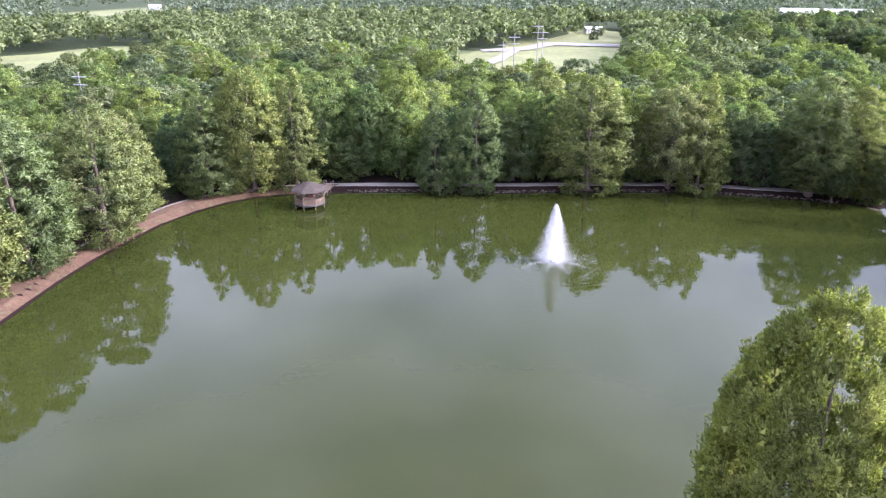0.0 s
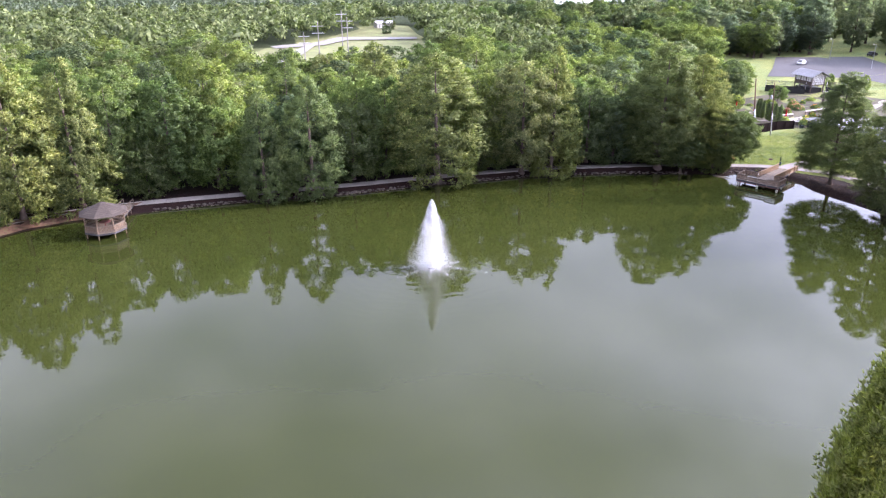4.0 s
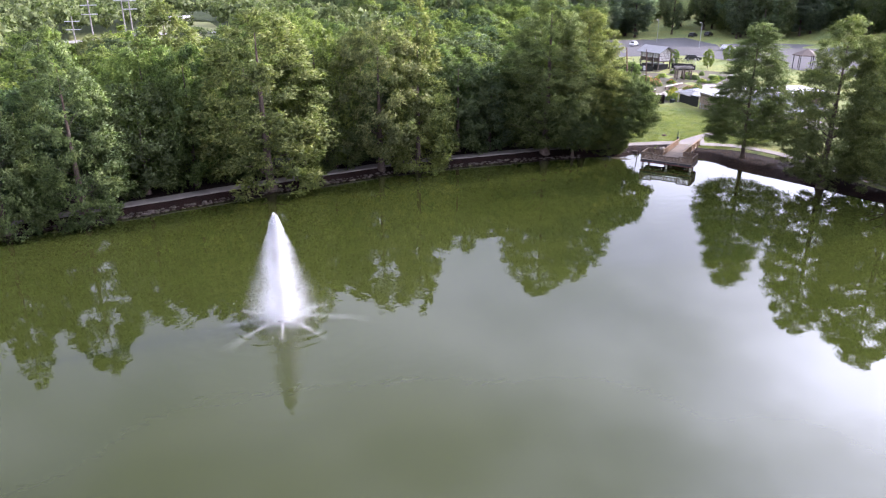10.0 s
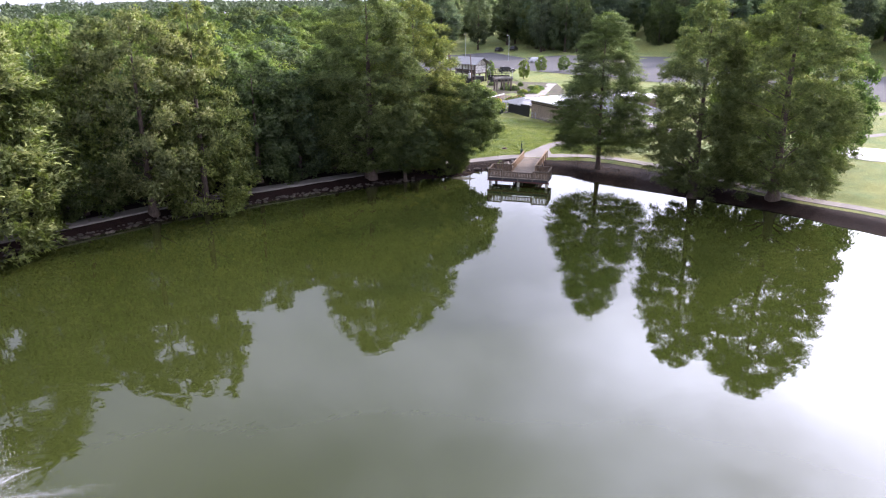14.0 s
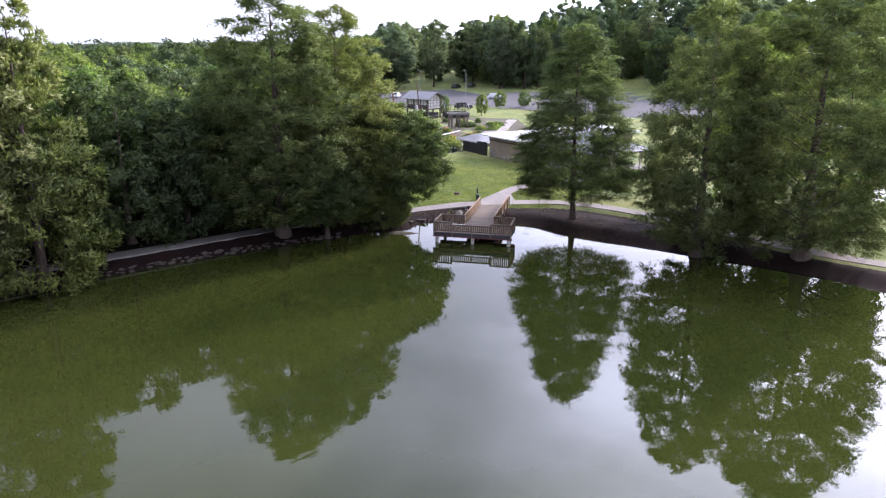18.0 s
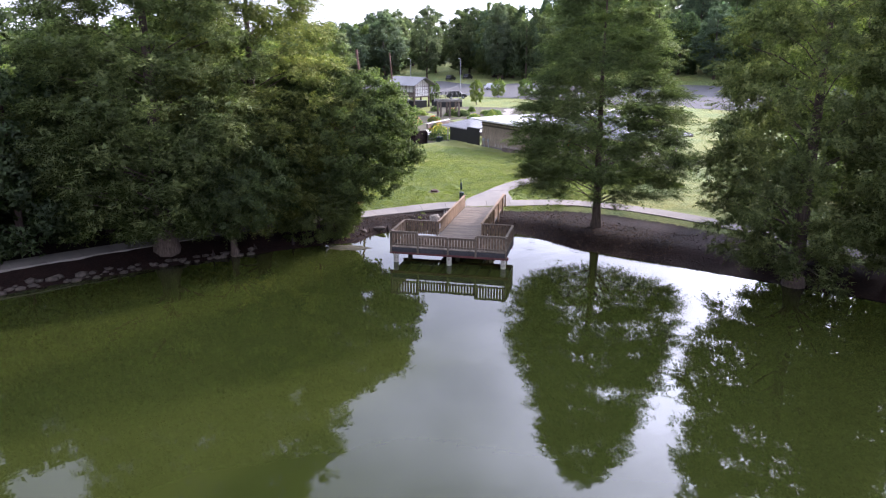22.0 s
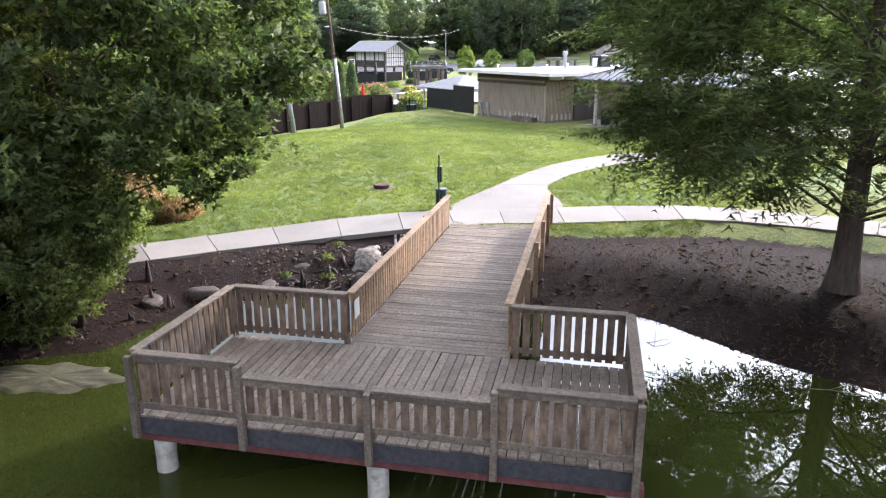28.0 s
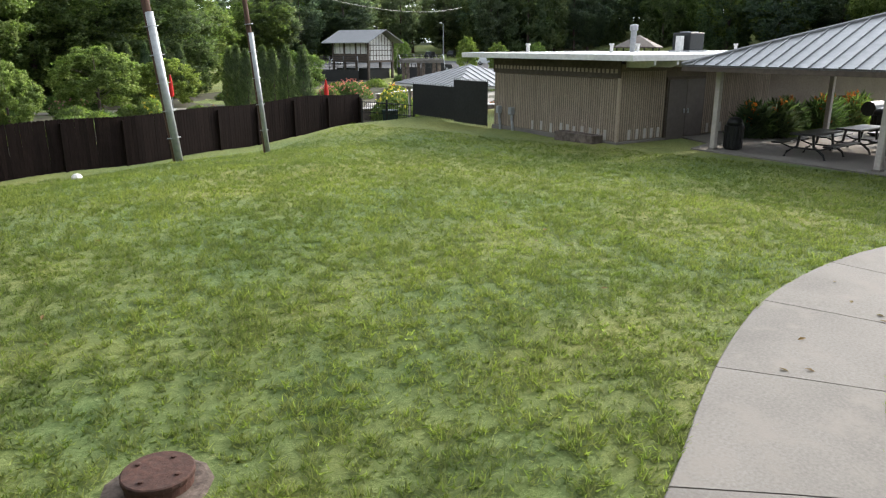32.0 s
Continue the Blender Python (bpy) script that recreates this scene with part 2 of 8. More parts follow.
GREY_METAL = surf("galvanised_grey", (0.34, 0.35, 0.36), (0.50, 0.51, 0.52), 6, 0.8, 0.5, 0.1, metal=0.3)
RUST = surf("rusty_iron", (0.041, 0.018, 0.012), (0.094, 0.041, 0.028), 14, 1.5, 0.85, 0.6, stain=(0.05, 0.03, 0.025))
POLE_WOOD = surf("pole_wood", (0.06, 0.035, 0.025), (0.16, 0.09, 0.06), 8, 0.5, 0.9, 0.4, stretch=(2, 2, 0.15), vary=0.3)
POLE_GREY = surf("weathered_pole", (0.16, 0.15, 0.14), (0.32, 0.30, 0.28), 8, 0.5, 0.9, 0.4, stretch=(2, 2, 0.15))
RED_CLOTH = surf("red_canvas", (0.45, 0.015, 0.01), (0.62, 0.03, 0.02), 8, 1.0, 0.8, 0.1)
PINK = leaf_mat("pink_bloom", (0.40, 0.10, 0.16), (0.65, 0.25, 0.32))
ORANGE = leaf_mat("orange_bloom", (0.50, 0.10, 0.03), (0.65, 0.22, 0.06))
YELLOW = leaf_mat("yellow_bloom", (0.45, 0.35, 0.05), (0.60, 0.50, 0.12))
ASPHALT = surf("asphalt", (0.045, 0.045, 0.047), (0.08, 0.08, 0.083), 20, 0.1, 1.0, 0.2, vary=0.15)
BRICK_TAN = surf("tan_block_wall", (0.30, 0.21, 0.15), (0.42, 0.31, 0.23), 16, 0.6, 0.9, 0.3, vary=0.15)
PAINT_WHITE_CAR = surf("white_car_paint", (0.70, 0.70, 0.70), (0.78, 0.78, 0.78), 3, 0.4, 0.25, 0)
GLASS_DARK = surf("dark_glass", (0.01, 0.012, 0.014), (0.02, 0.022, 0.025), 2, 0.3, 0.08, 0)
SHINGLE = surf("brown_shingle", (0.040, 0.031, 0.025), (0.078, 0.063, 0.051), 12, 0.8, 0.95, 0.5, vary=0.3)
LITTER = leaf_mat("needle_litter", (0.040, 0.024, 0.016), (0.105, 0.066, 0.042), 0.15)
EDGE_STONE = surf("wet_edging_stone", (0.045, 0.036, 0.03), (0.13, 0.105, 0.085), 5, 0.8, 0.85, 0.6, vary=0.5)
DRY = leaf_mat("dry_reed", (0.10, 0.058, 0.034), (0.22, 0.14, 0.08), 0.2)
for _n in FENCE_WOOD.node_tree.nodes:
    if _n.type == "BSDF_PRINCIPLED":
        _n.inputs["Specular IOR Level"].default_value = 0.08

# ---- mesh tools
class Shape:
    """Collects vertices and faces of one mesh."""

    def __init__(self):
        self.v, self.f = [], []

    def add(self, verts, faces, m=None):
        o = len(self.v)
        self.v += [tuple(m @ Vector(p)) for p in verts] if m is not None else [tuple(p) for p in verts]
        self.f += [tuple(i + o for i in face) for face in faces]
        return self

    def box(self, x0, y0, z0, x1, y1, z1, m=None, c=0.0):
        """A box; c is the width of its worn, chamfered edges."""
        if c <= 0:
            vs = [(x, y, z) for z in (z0, z1) for y in (y0, y1) for x in (x0, x1)]
            return self.add(vs, [(0, 2, 3, 1), (4, 5, 7, 6), (0, 1, 5, 4), (2, 6, 7, 3), (0, 4, 6, 2), (1, 3, 7, 5)], m)
        bm = bmesh.new()
        r = bmesh.ops.create_cube(bm, size=1.0)
        for v in r["verts"]:
            v.co = Vector(((x0 + x1) / 2 + v.co.x * (x1 - x0), (y0 + y1) / 2 + v.co.y * (y1 - y0), (z0 + z1) / 2 + v.co.z * (z1 - z0)))
        bmesh.ops.bevel(bm, geom=list(bm.edges), offset=c, segments=1, affect="EDGES")
        bm.verts.index_update()
        self.add([v.co.copy() for v in bm.verts], [tuple(v.index for v in f.verts) for f in bm.faces], m)
        bm.free()
        return self

    def tube(self, pts, radii, n=8, cap=True):
        """A tapering round bar along points."""
        rings = []
        for i, p in enumerate(pts):
            p = Vector(p)
            d = (Vector(pts[min(i + 1, len(pts) - 1)]) - Vector(pts[max(i - 1, 0)])).normalized()
            a = d.orthogonal().normalized() if abs(d.z) < 0.95 else Vector((1, 0, 0))
            a = (a - d * a.dot(d)).normalized()
            b = d.cross(a)
            r = radii[i] if isinstance(radii, (list, tuple)) else radii
            rings.append([p + (a * math.cos(2 * math.pi * k / n) + b * math.sin(2 * math.pi * k / n)) * r for k in range(n)])
        vs = [v for ring in rings for v in ring]
        fs = [(i * n + k, i * n + (k + 1) % n, (i + 1) * n + (k + 1) % n, (i + 1) * n + k) for i in range(len(pts) - 1) for k in range(n)]
        if cap:
            fs += [tuple(reversed(range(n))), tuple(range((len(pts) - 1) * n, len(pts) * n))]
        return self.add(vs, fs)

    def prism(self, poly, z0, z1, m=None):
        n = len(poly)
        vs = [(x, y, z0) for x, y in poly] + [(x, y, z1) for x, y in poly]
        fs = [tuple(reversed(range(n))), tuple(range(n, 2 * n))] + [(i, (i + 1) % n, n + (i + 1) % n, n + i) for i in range(n)]
        return self.add(vs, fs, m)

    def lathe(self, profile, n=16, m=None):
        """A turned body from (radius, height) pairs."""
        vs = [(r * math.cos(2 * math.pi * k / n), r * math.sin(2 * math.pi * k / n), z) for r, z in profile for k in range(n)]
        fs = [(i * n + k, i * n + (k + 1) % n, (i + 1) * n + (k + 1) % n, (i + 1) * n + k) for i in range(len(profile) - 1) for k in range(n)]
        fs += [tuple(reversed(range(n))), tuple(range((len(profile) - 1) * n, len(profile) * n))]
        return self.add(vs, fs, m)

    def mesh(self, name, mat):
        me = bpy.data.meshes.new(name)
        me.from_pydata(self.v, [], self.f)
        me.materials.append(mat)
        me.update()
        return me


def smooth(me):
    me.polygons.foreach_set("use_smooth", [True] * len(me.polygons))
    return me


def part(name, shape, mat, parent, label="", m=None, round_=False):
    me = shape if isinstance(shape, bpy.types.Mesh) else shape.mesh(name, mat)
    if round_:
        smooth(me)
    ob = new(name, me)
    ob.parent = parent
    if m is not None:
        ob.matrix_basis = m
    if label:
        ob["label"] = label
    return ob


def thing(name, label, category, m=None, group="", kind="", data=None):
    ob = new(name, data)
    if m is not None:
        ob.matrix_basis = m
    return tagged(ob, label, category, group, kind)


def np_mesh(name, verts, faces, mat):
    """A mesh from arrays; faces all of one length."""
    me = bpy.data.meshes.new(name)
    nv, nf, k = len(verts), len(faces), faces.shape[1]
    me.vertices.add(nv)
    me.vertices.foreach_set("co", np.ascontiguousarray(verts, dtype=np.float32).ravel())
    me.loops.add(nf * k)
    me.loops.foreach_set("vertex_index", np.ascontiguousarray(faces, dtype=np.int32).ravel())
    me.polygons.add(nf)
    me.polygons.foreach_set("loop_start", np.arange(0, nf * k, k, dtype=np.int32))
    me.materials.append(mat)
    me.update(calc_edges=True)
    return me


def leafy_mesh(name, verts, faces, mat, nrm):
    """Leaf faces turned outward, with soft normals that follow the mass of the foliage."""
    nrm = nrm / (np.linalg.norm(nrm, axis=1, keepdims=True) + 1e-9)
    a, b, c = verts[faces[:, 0]], verts[faces[:, 1]], verts[faces[:, 2]]
    back = (np.cross(b - a, c - a) * (nrm[faces[:, 0]] + nrm[faces[:, 1]] + nrm[faces[:, 2]])).sum(1) < 0
    faces = np.where(back[:, None], faces[:, ::-1], faces)
    me = np_mesh(name, verts, faces, mat)
    me.polygons.foreach_set("use_smooth", np.ones(len(faces), dtype=bool))
    me.normals_split_custom_set_from_vertices(nrm.tolist())
    return me


def catmull(pts, n=6, closed=False):
    p = [np.array(q, float) for q in pts]
    if closed:
        p = [p[-1]] + p + p[:2]
    else:
        p = [2 * p[0] - p[1]] + p + [2 * p[-1] - p[-2]]
    out = []
    for i in range(1, len(p) - 2):
        for k in range(n):
            t = k / n
            a, b, c, d = p[i - 1], p[i], p[i + 1], p[i + 2]
            out.append(0.5 * (2 * b + (c - a) * t + (2 * a - 5 * b + 4 * c - d) * t * t + (3 * b - a - 3 * c + d) * t ** 3))
    if not closed:
        out.append(p[-2])
    return np.array(out)


def inside(poly, x, y):
    """True where the points lie in the polygon."""
    poly = np.asarray(poly, float)
    if np.size(x) <= 64:
        nxt = np.roll(poly, -1, 0)
        px, py = np.asarray(x, float)[..., None], np.asarray(y, float)[..., None]
        dy = np.where(nxt[:, 1] == poly[:, 1], 1e-12, nxt[:, 1] - poly[:, 1])
        hit = ((poly[:, 1] > py) != (nxt[:, 1] > py)) & (px < (nxt[:, 0] - poly[:, 0]) * (py - poly[:, 1]) / dy + poly[:, 0])
        return hit.sum(-1) % 2 == 1
    r = np.zeros(np.shape(x), bool)
    for (x0, y0), (x1, y1) in zip(poly, np.roll(poly, -1, 0)):
        if y0 != y1:
            r ^= ((y0 > y) != (y1 > y)) & (x < (x1 - x0) * (y - y0) / (y1 - y0) + x0)
    return r


def edge_distance(line, x, y, closed=False):
    line = np.asarray(line, float)
    ends = np.roll(line, -1, 0) if closed else line[1:]
    if np.size(x) <= 64:
        a = line if closed else line[:-1]
        d = ends - a
        px, py = np.asarray(x, float)[..., None] - a[:, 0], np.asarray(y, float)[..., None] - a[:, 1]
        t = np.minimum(1, np.maximum(0, (px * d[:, 0] + py * d[:, 1]) / ((d ** 2).sum(1) + 1e-12)))
        return np.sqrt(((px - t * d[:, 0]) ** 2 + (py - t * d[:, 1]) ** 2).min(-1))
    best = np.full(np.shape(x), 1e9)
    for (x0, y0), (x1, y1) in zip(line if closed else line[:-1], ends):
        dx, dy = x1 - x0, y1 - y0
        t = np.minimum(1, np.maximum(0, ((x - x0) * dx + (y - y0) * dy) / (dx * dx + dy * dy + 1e-12)))
        best = np.minimum(best, (x - x0 - t * dx) ** 2 + (y - y0 - t * dy) ** 2)
    return np.sqrt(best)


def sstep(a, b, x):
    t = np.clip((x - a) / (b - a), 0, 1)
    return t * t * (3 - 2 * t)

# ---- lake outline, paths and the lie of the land
SHORE = catmull([(-27, 70), (-26.6, 84), (-26.2, 98.2), (-25.9, 109.2), (-24.3, 121.1), (-21.0, 133.4), (-15.0, 142.9), (-8.0, 147.4), (2, 149.6), (9.4, 150.8),
                 (17, 151.3), (31.3, 151.7), (42, 152.8), (53, 153.7), (63, 154.2), (70, 153.6), (79.4, 152.2), (86.9, 150.4), (92.5, 148.6), (95.4, 146.4), (97.8, 147.2), (100.4, 146.2), (102.0, 144.2), (103.1, 142.2),
                 (104.2, 140.2), (103.7, 137.2), (103.9, 134.0), (104.8, 129.1), (105.4, 124.4), (106.4, 115.6), (106.0, 110.5), (105.4, 104.7),
                 (101, 92), (92, 81), (78, 73), (62, 67), (50, 60), (36, 52), (14, 47), (-10, 50), (-22, 58)], 5, True)
WALK_LINE = catmull([(-36, 72), (-34.5, 90), (-31.8, 109.5), (-28.9, 117.5), (-25.6, 132.5), (-20.6, 142.6), (-10.5, 149.3), (2.5, 152.4), (16.9, 153.4), (33.4, 154.4), (41, 155.2),
                     (54, 156.2), (64, 156.6), (71, 156.0), (77, 155.2), (84, 154.2), (91, 153.1), (95.8, 151.95), (99.3, 150.95), (101.6, 150.0), (103.1, 149.05), (104.5, 147.95), (106.7, 145.95), (107.9, 144.55), (109.5, 142.8),
                     (110.8, 141.1), (112.0, 137), (112.3, 131), (111.6, 125), (110.3, 116), (110.6, 106), (107, 92), (97, 78), (81, 68), (64, 61.5)], 8)
S_LEFT = catmull([(106.0, 147.3), (106.65, 147.9), (107.66, 148.25), (108.94, 148.42), (110.2, 148.68), (112.66, 149.28), (115.56, 149.57), (118.9, 148.98), (122.48, 147.15), (127.4, 144.6)], 6)
S_RIGHT = catmull([(108.35, 144.85), (109.0, 145.35), (109.6, 145.95), (110.2, 146.68), (110.95, 147.18), (112.8, 147.7), (115.0, 147.82), (117.4, 147.45), (120.4, 146.35), (125.4, 143.6)], 6)


HOLLOW = [(92, 152.9), (95.8, 151.95), (99.3, 150.95), (101.6, 150.0), (103.1, 149.05), (104.9, 147.6), (104.3, 145), (100, 144), (95, 146), (91, 149.5)]


def path_z(x, y):
    """Height of the paths: a dip west of the deck, a rise east of it."""
    x = np.asarray(x, float)
    near = sstep(88, 97, x) * sstep(120, 138, np.asarray(y, float))
    local = 0.60 + 0.33 * sstep(100.5, 106.0, x) + 0.14 * sstep(106, 110.5, x) + 0.03 * sstep(112, 120, x)
    return 0.80 * (1 - near) + local * near


S_MID = (S_LEFT + S_RIGHT) / 2
S_HALF = np.hypot(*(S_LEFT - S_RIGHT).T) / 2


def lake_side(x, y):
    d = edge_distance(SHORE, x, y, True)
    return np.where(inside(SHORE, x, y), -d, d)


def land(x, y):
    """Height of the ground."""
    x, y = np.asarray(x, float), np.asarray(y, float)
    d = lake_side(x, y)
    bank = np.where(d < 0, np.maximum(-1.7, d * 0.28), 0.66 * sstep(0.0, 2.3, d) + 0.04 * sstep(0, 0.5, d))
    dw = edge_distance(WALK_LINE, x, y)
    # washed-out bank below the path west of the deck
    hollow = inside(HOLLOW, x, y) * sstep(0.55, 1.15, dw) * sstep(0.2, 1.4, d)
    # lawn: a low swell, falling away to the garden fence
    swell = 0.30 * np.exp(-(((x - 112.5) / 9.0) ** 2 + ((y - 158.5) / 8.0) ** 2))
    rise = 0.26 * sstep(106, 113, x) * sstep(3, 8, d)
    rise = rise - 0.22 * (1 - sstep(98, 104, x)) * sstep(92, 96, x) * (y > 140)
    garden = -1.1 * sstep(163, 176, y - 0.12 * (x - 118)) * sstep(96, 108, x) * (1 - sstep(150, 175, x) * 0.6)
    garden = garden * (1 - sstep(122.5, 127.5, x) * (1 - sstep(171, 177, y)))
    hill = 5.0 * sstep(230, 420, x + 0.25 * y - 40) + 9.0 * sstep(262, 330, x) * (1 - sstep(250, 330, y))
    west = np.hypot(x - 60, y - 150)
    fall = -0.021 * np.maximum(west - 620, 0) * (1 - sstep(150, 600, x - 0.2 * y))
    bump = 0.05 * np.sin(x * 0.9 + 1.3 * np.sin(y * 0.5)) * np.sin(y * 0.8) * sstep(2.5, 6, d)
    out = bank + (swell + rise + garden + bump) * sstep(1.2, 4.5, dw) * (d > 0) + hill + fall
    pull = (1 - sstep(0.95, 1.9, dw)) * sstep(0.9, 2.0, d) * (1 - hollow)
    out = out - np.minimum(0.26 * hollow * (0.75 + 0.25 * np.sin(x * 3.1) * np.cos(y * 2.7)), np.maximum(out - 0.16, 0))
    in_s = inside(np.concatenate([S_LEFT, S_RIGHT[::-1]]), x, y)
    ds = np.where(in_s, 0.0, edge_distance(S_MID, x, y) - 0.95)
    pull = np.maximum(pull, 1 - sstep(0.1, 2.6, ds))
    shelf = (1 - sstep(0.0, 2.2, np.maximum(np.abs(x - 136.5) - 9.5, np.abs(y - 152) - 6.5))) * 1.0
    out = out * (1 - shelf) + 1.02 * shelf
    return out * (1 - pull) + (path_z(x, y) - 0.045) * pull


def z_at(x, y):
    return float(land(np.array([x]), np.array([y]))[0])


def steps(*runs):
    out = []
    for a, b, s in runs:
        out += list(np.arange(a, b - 1e-6, s))
    return out


gx = [-3600, -2600, -1900, -1400, -1000, -720, -520, -390, -300, -230, -180, -140, -110, -85, -66, -52] + steps((-44, -8, 1.0), (-8, 88, 2.0), (88, 130, 0.5), (130, 150, 1.5), (150, 200, 4)) + [200, 215, 235, 265, 300, 350, 420, 520, 700, 1000, 1500, 2400, 3600]
gy = [-900, -400, -150, -60, -20, 10, 28] + steps((38, 100, 2.0), (100, 134, 1.0), (134, 168, 0.5), (168, 182, 1.0), (182, 230, 4)) + [230, 245, 265, 290, 320, 360, 410, 480, 580, 720, 900, 1200, 1600, 2200, 3000, 4000]
GX, GY = np.meshgrid(np.array(gx, float), np.array(gy, float))
GZ = land(GX.ravel(), GY.ravel())
nx, ny = len(gx), len(gy)
ii = np.arange(nx * ny).reshape(ny, nx)
quads = np.stack([ii[:-1, :-1], ii[:-1, 1:], ii[1:, 1:], ii[1:, :-1]], -1).reshape(-1, 4)

LAWN = [(97.0, 152.3), (99.6, 151.4), (103.4, 149.6), (106, 147.2), (108.5, 145), (110.6, 142.6), (111.6, 140.2), (113.2, 136), (113.3, 131), (112.6, 124), (111.4, 116), (111.6, 106), (108, 92), (130, 60), (320, 60), (320, 330), (200, 330), (150, 240), (112, 205), (102, 172), (99.5, 163)]
FIELDS = [[(-112, 222), (-94, 220), (-92, 232), (-80, 244), (-74, 256), (-122, 357), (-145, 358), (-157, 342), (-162, 328), (-174, 320)],
          [(20, 230), (39, 233), (53, 239), (75, 264), (92, 380), (100, 450), (82, 453), (69, 399), (52, 392), (45, 368), (22, 350), (14, 320)],
          [(-215, 428), (-185, 420), (-165, 442), (-200, 560), (-240, 625), (-285, 560)]]


def fringe(x, y, s, k):
    return np.sin(x * s + k) * np.cos(y * s * 1.3 - k) + 0.6 * np.sin(x * s * 2.3 - y * s * 1.7 + k)


def grass_weight(x, y):
    d = lake_side(x, y)
    dw = edge_distance(WALK_LINE, x, y)
    g = np.where(inside(LAWN, x, y), 1.0, 0.0)
    g = np.maximum(g, (1 - sstep(1.15, 2.15, dw)) * (x > 105.8) * (d > 0.8))
    g = np.maximum(g, ((dw < 1.3) & (x > 96)) * 0.7)
    g = np.where(inside(HOLLOW, x, y) & (dw > 0.5), 0.0, g)
    soft = sstep(0.9, 2.2, d + 0.25 * fringe(x, y, 2.1, 0.7))
    return np.clip(g * soft, 0, 1)


def field_weight(x, y):
    f = np.zeros(np.shape(x))
    for poly in FIELDS:
        f = np.maximum(f, inside(poly, x, y) * 1.0)
    return f


ground_me = np_mesh("ground", np.stack([GX.ravel(), GY.ravel(), GZ], 1), quads, None)
ground_me.materials.clear()
at = ground_me.attributes.new("grass", "FLOAT", "POINT")
at.data.foreach_set("value", grass_weight(GX.ravel(), GY.ravel()).astype(np.float32))
at = ground_me.attributes.new("understory", "FLOAT", "POINT")
at.data.foreach_set("value", sstep(5, 16, lake_side(GX.ravel(), GY.ravel())).astype(np.float32))
at = ground_me.attributes.new("field", "FLOAT", "POINT")
at.data.foreach_set("value", field_weight(GX.ravel(), GY.ravel()).astype(np.float32))


def ground_material():
    m, n, l, out = base_mat("ground_soil_and_grass")
    tc = n.new("ShaderNodeTexCoord").outputs["Object"]
    a1 = n.new("ShaderNodeAttribute")
    a1.attribute_name = "grass"
    a2 = n.new("ShaderNodeAttribute")
    a2.attribute_name = "field"
    fine = noise_tex(n, l, tc, 9.0, 7.0, 0.7)
    mid = noise_tex(n, l, tc, 0.9, 6.0, 0.65)
    big = noise_tex(n, l, tc, 0.16, 4.0)
    # soil: dark mulch, red clay, pale litter; bank shade also darkened into it
    s1 = ramp(n, [(0.3, (0.005, 0.0028, 0.0024)), (0.55, (0.0125, 0.0066, 0.0054)), (0.78, (0.036, 0.021, 0.0155))])
    l.new(fine, s1.inputs["Fac"])
    s2 = ramp(n, [(0.35, (0.75, 0.72, 0.72)), (0.65, (1.25, 1.05, 0.98))])
    l.new(mid, s2.inputs["Fac"])
    soil = mixc(n, l, 1.0, s1.outputs["Color"], s2.outputs["Color"], "MULTIPLY")
    # woodland floor: low green growth over the litter
    a3 = n.new("ShaderNodeAttribute")
    a3.attribute_name = "understory"
    under = ramp(n, [(0.3, (0.018, 0.028, 0.012)), (0.7, (0.055, 0.072, 0.028))])
    l.new(mid, under.inputs["Fac"])
    soil = mixc(n, l, a3.outputs["Fac"], soil, under.outputs["Color"])
    # mown grass with paler and darker patches
    g1 = ramp(n, [(0.25, (0.070, 0.088, 0.026)), (0.55, (0.122, 0.142, 0.046)), (0.8, (0.182, 0.192, 0.074))])
    streak = noise_tex(n, l, tc, 9.0, 6.0, 0.7, (1.0, 1.0, 1.0))
    l.new(streak, g1.inputs["Fac"])
    g2 = ramp(n, [(0.3, (0.72, 0.82, 0.80)), (0.5, (1.0, 1.0, 1.0)), (0.7, (1.25, 1.15, 1.0))])
    l.new(mid, g2.inputs["Fac"])
    grass = mixc(n, l, 1.0, g1.outputs["Color"], g2.outputs["Color"], "MULTIPLY")
    g3 = ramp(n, [(0.38, (0.74, 0.90, 0.92)), (0.62, (1.18, 1.08, 0.95))])
    l.new(big, g3.inputs["Fac"])
    grass = mixc(n, l, 1.0, grass, g3.outputs["Color"], "MULTIPLY")
    straw = ramp(n, [(0.60, (0, 0, 0)), (0.72, (0.7, 0.7, 0.7))])
    l.new(noise_tex(n, l, tc, 2.3, 8.0, 0.75), straw.inputs["Fac"])
    grass = mixc(n, l, straw.outputs["Color"], grass, (0.165, 0.155, 0.068))
    # ragged edge of the turf
    ed = n.new("ShaderNodeMath")
    ed.operation = "MULTIPLY_ADD"
    l.new(noise_tex(n, l, tc, 6.0, 5.0, 0.7), ed.inputs[0])
    ed.inputs[1].default_value = 0.9
    l.new(a1.outputs["Fac"], ed.inputs[2])
    er = ramp(n, [(0.86, (0, 0, 0)), (1.02, (1, 1, 1))])
    l.new(ed.outputs[0], er.inputs["Fac"])
    c = mixc(n, l, er.outputs["Color"], soil, grass)
    hay = ramp(n, [(0.3, (0.20, 0.24, 0.08)), (0.7, (0.36, 0.36, 0.17))])
    l.new(big, hay.inputs["Fac"])
    c = mixc(n, l, a2.outputs["Fac"], c, hay.outputs["Color"])
    b = n.new("ShaderNodeBsdfPrincipled")
    l.new(c, b.inputs["Base Color"])
    b.inputs["Roughness"].default_value = 0.95
    b.inputs["Specular IOR Level"].default_value = 0.15
    # dew gives the turf a faint sheen
    sheen = n.new("ShaderNodeMath")
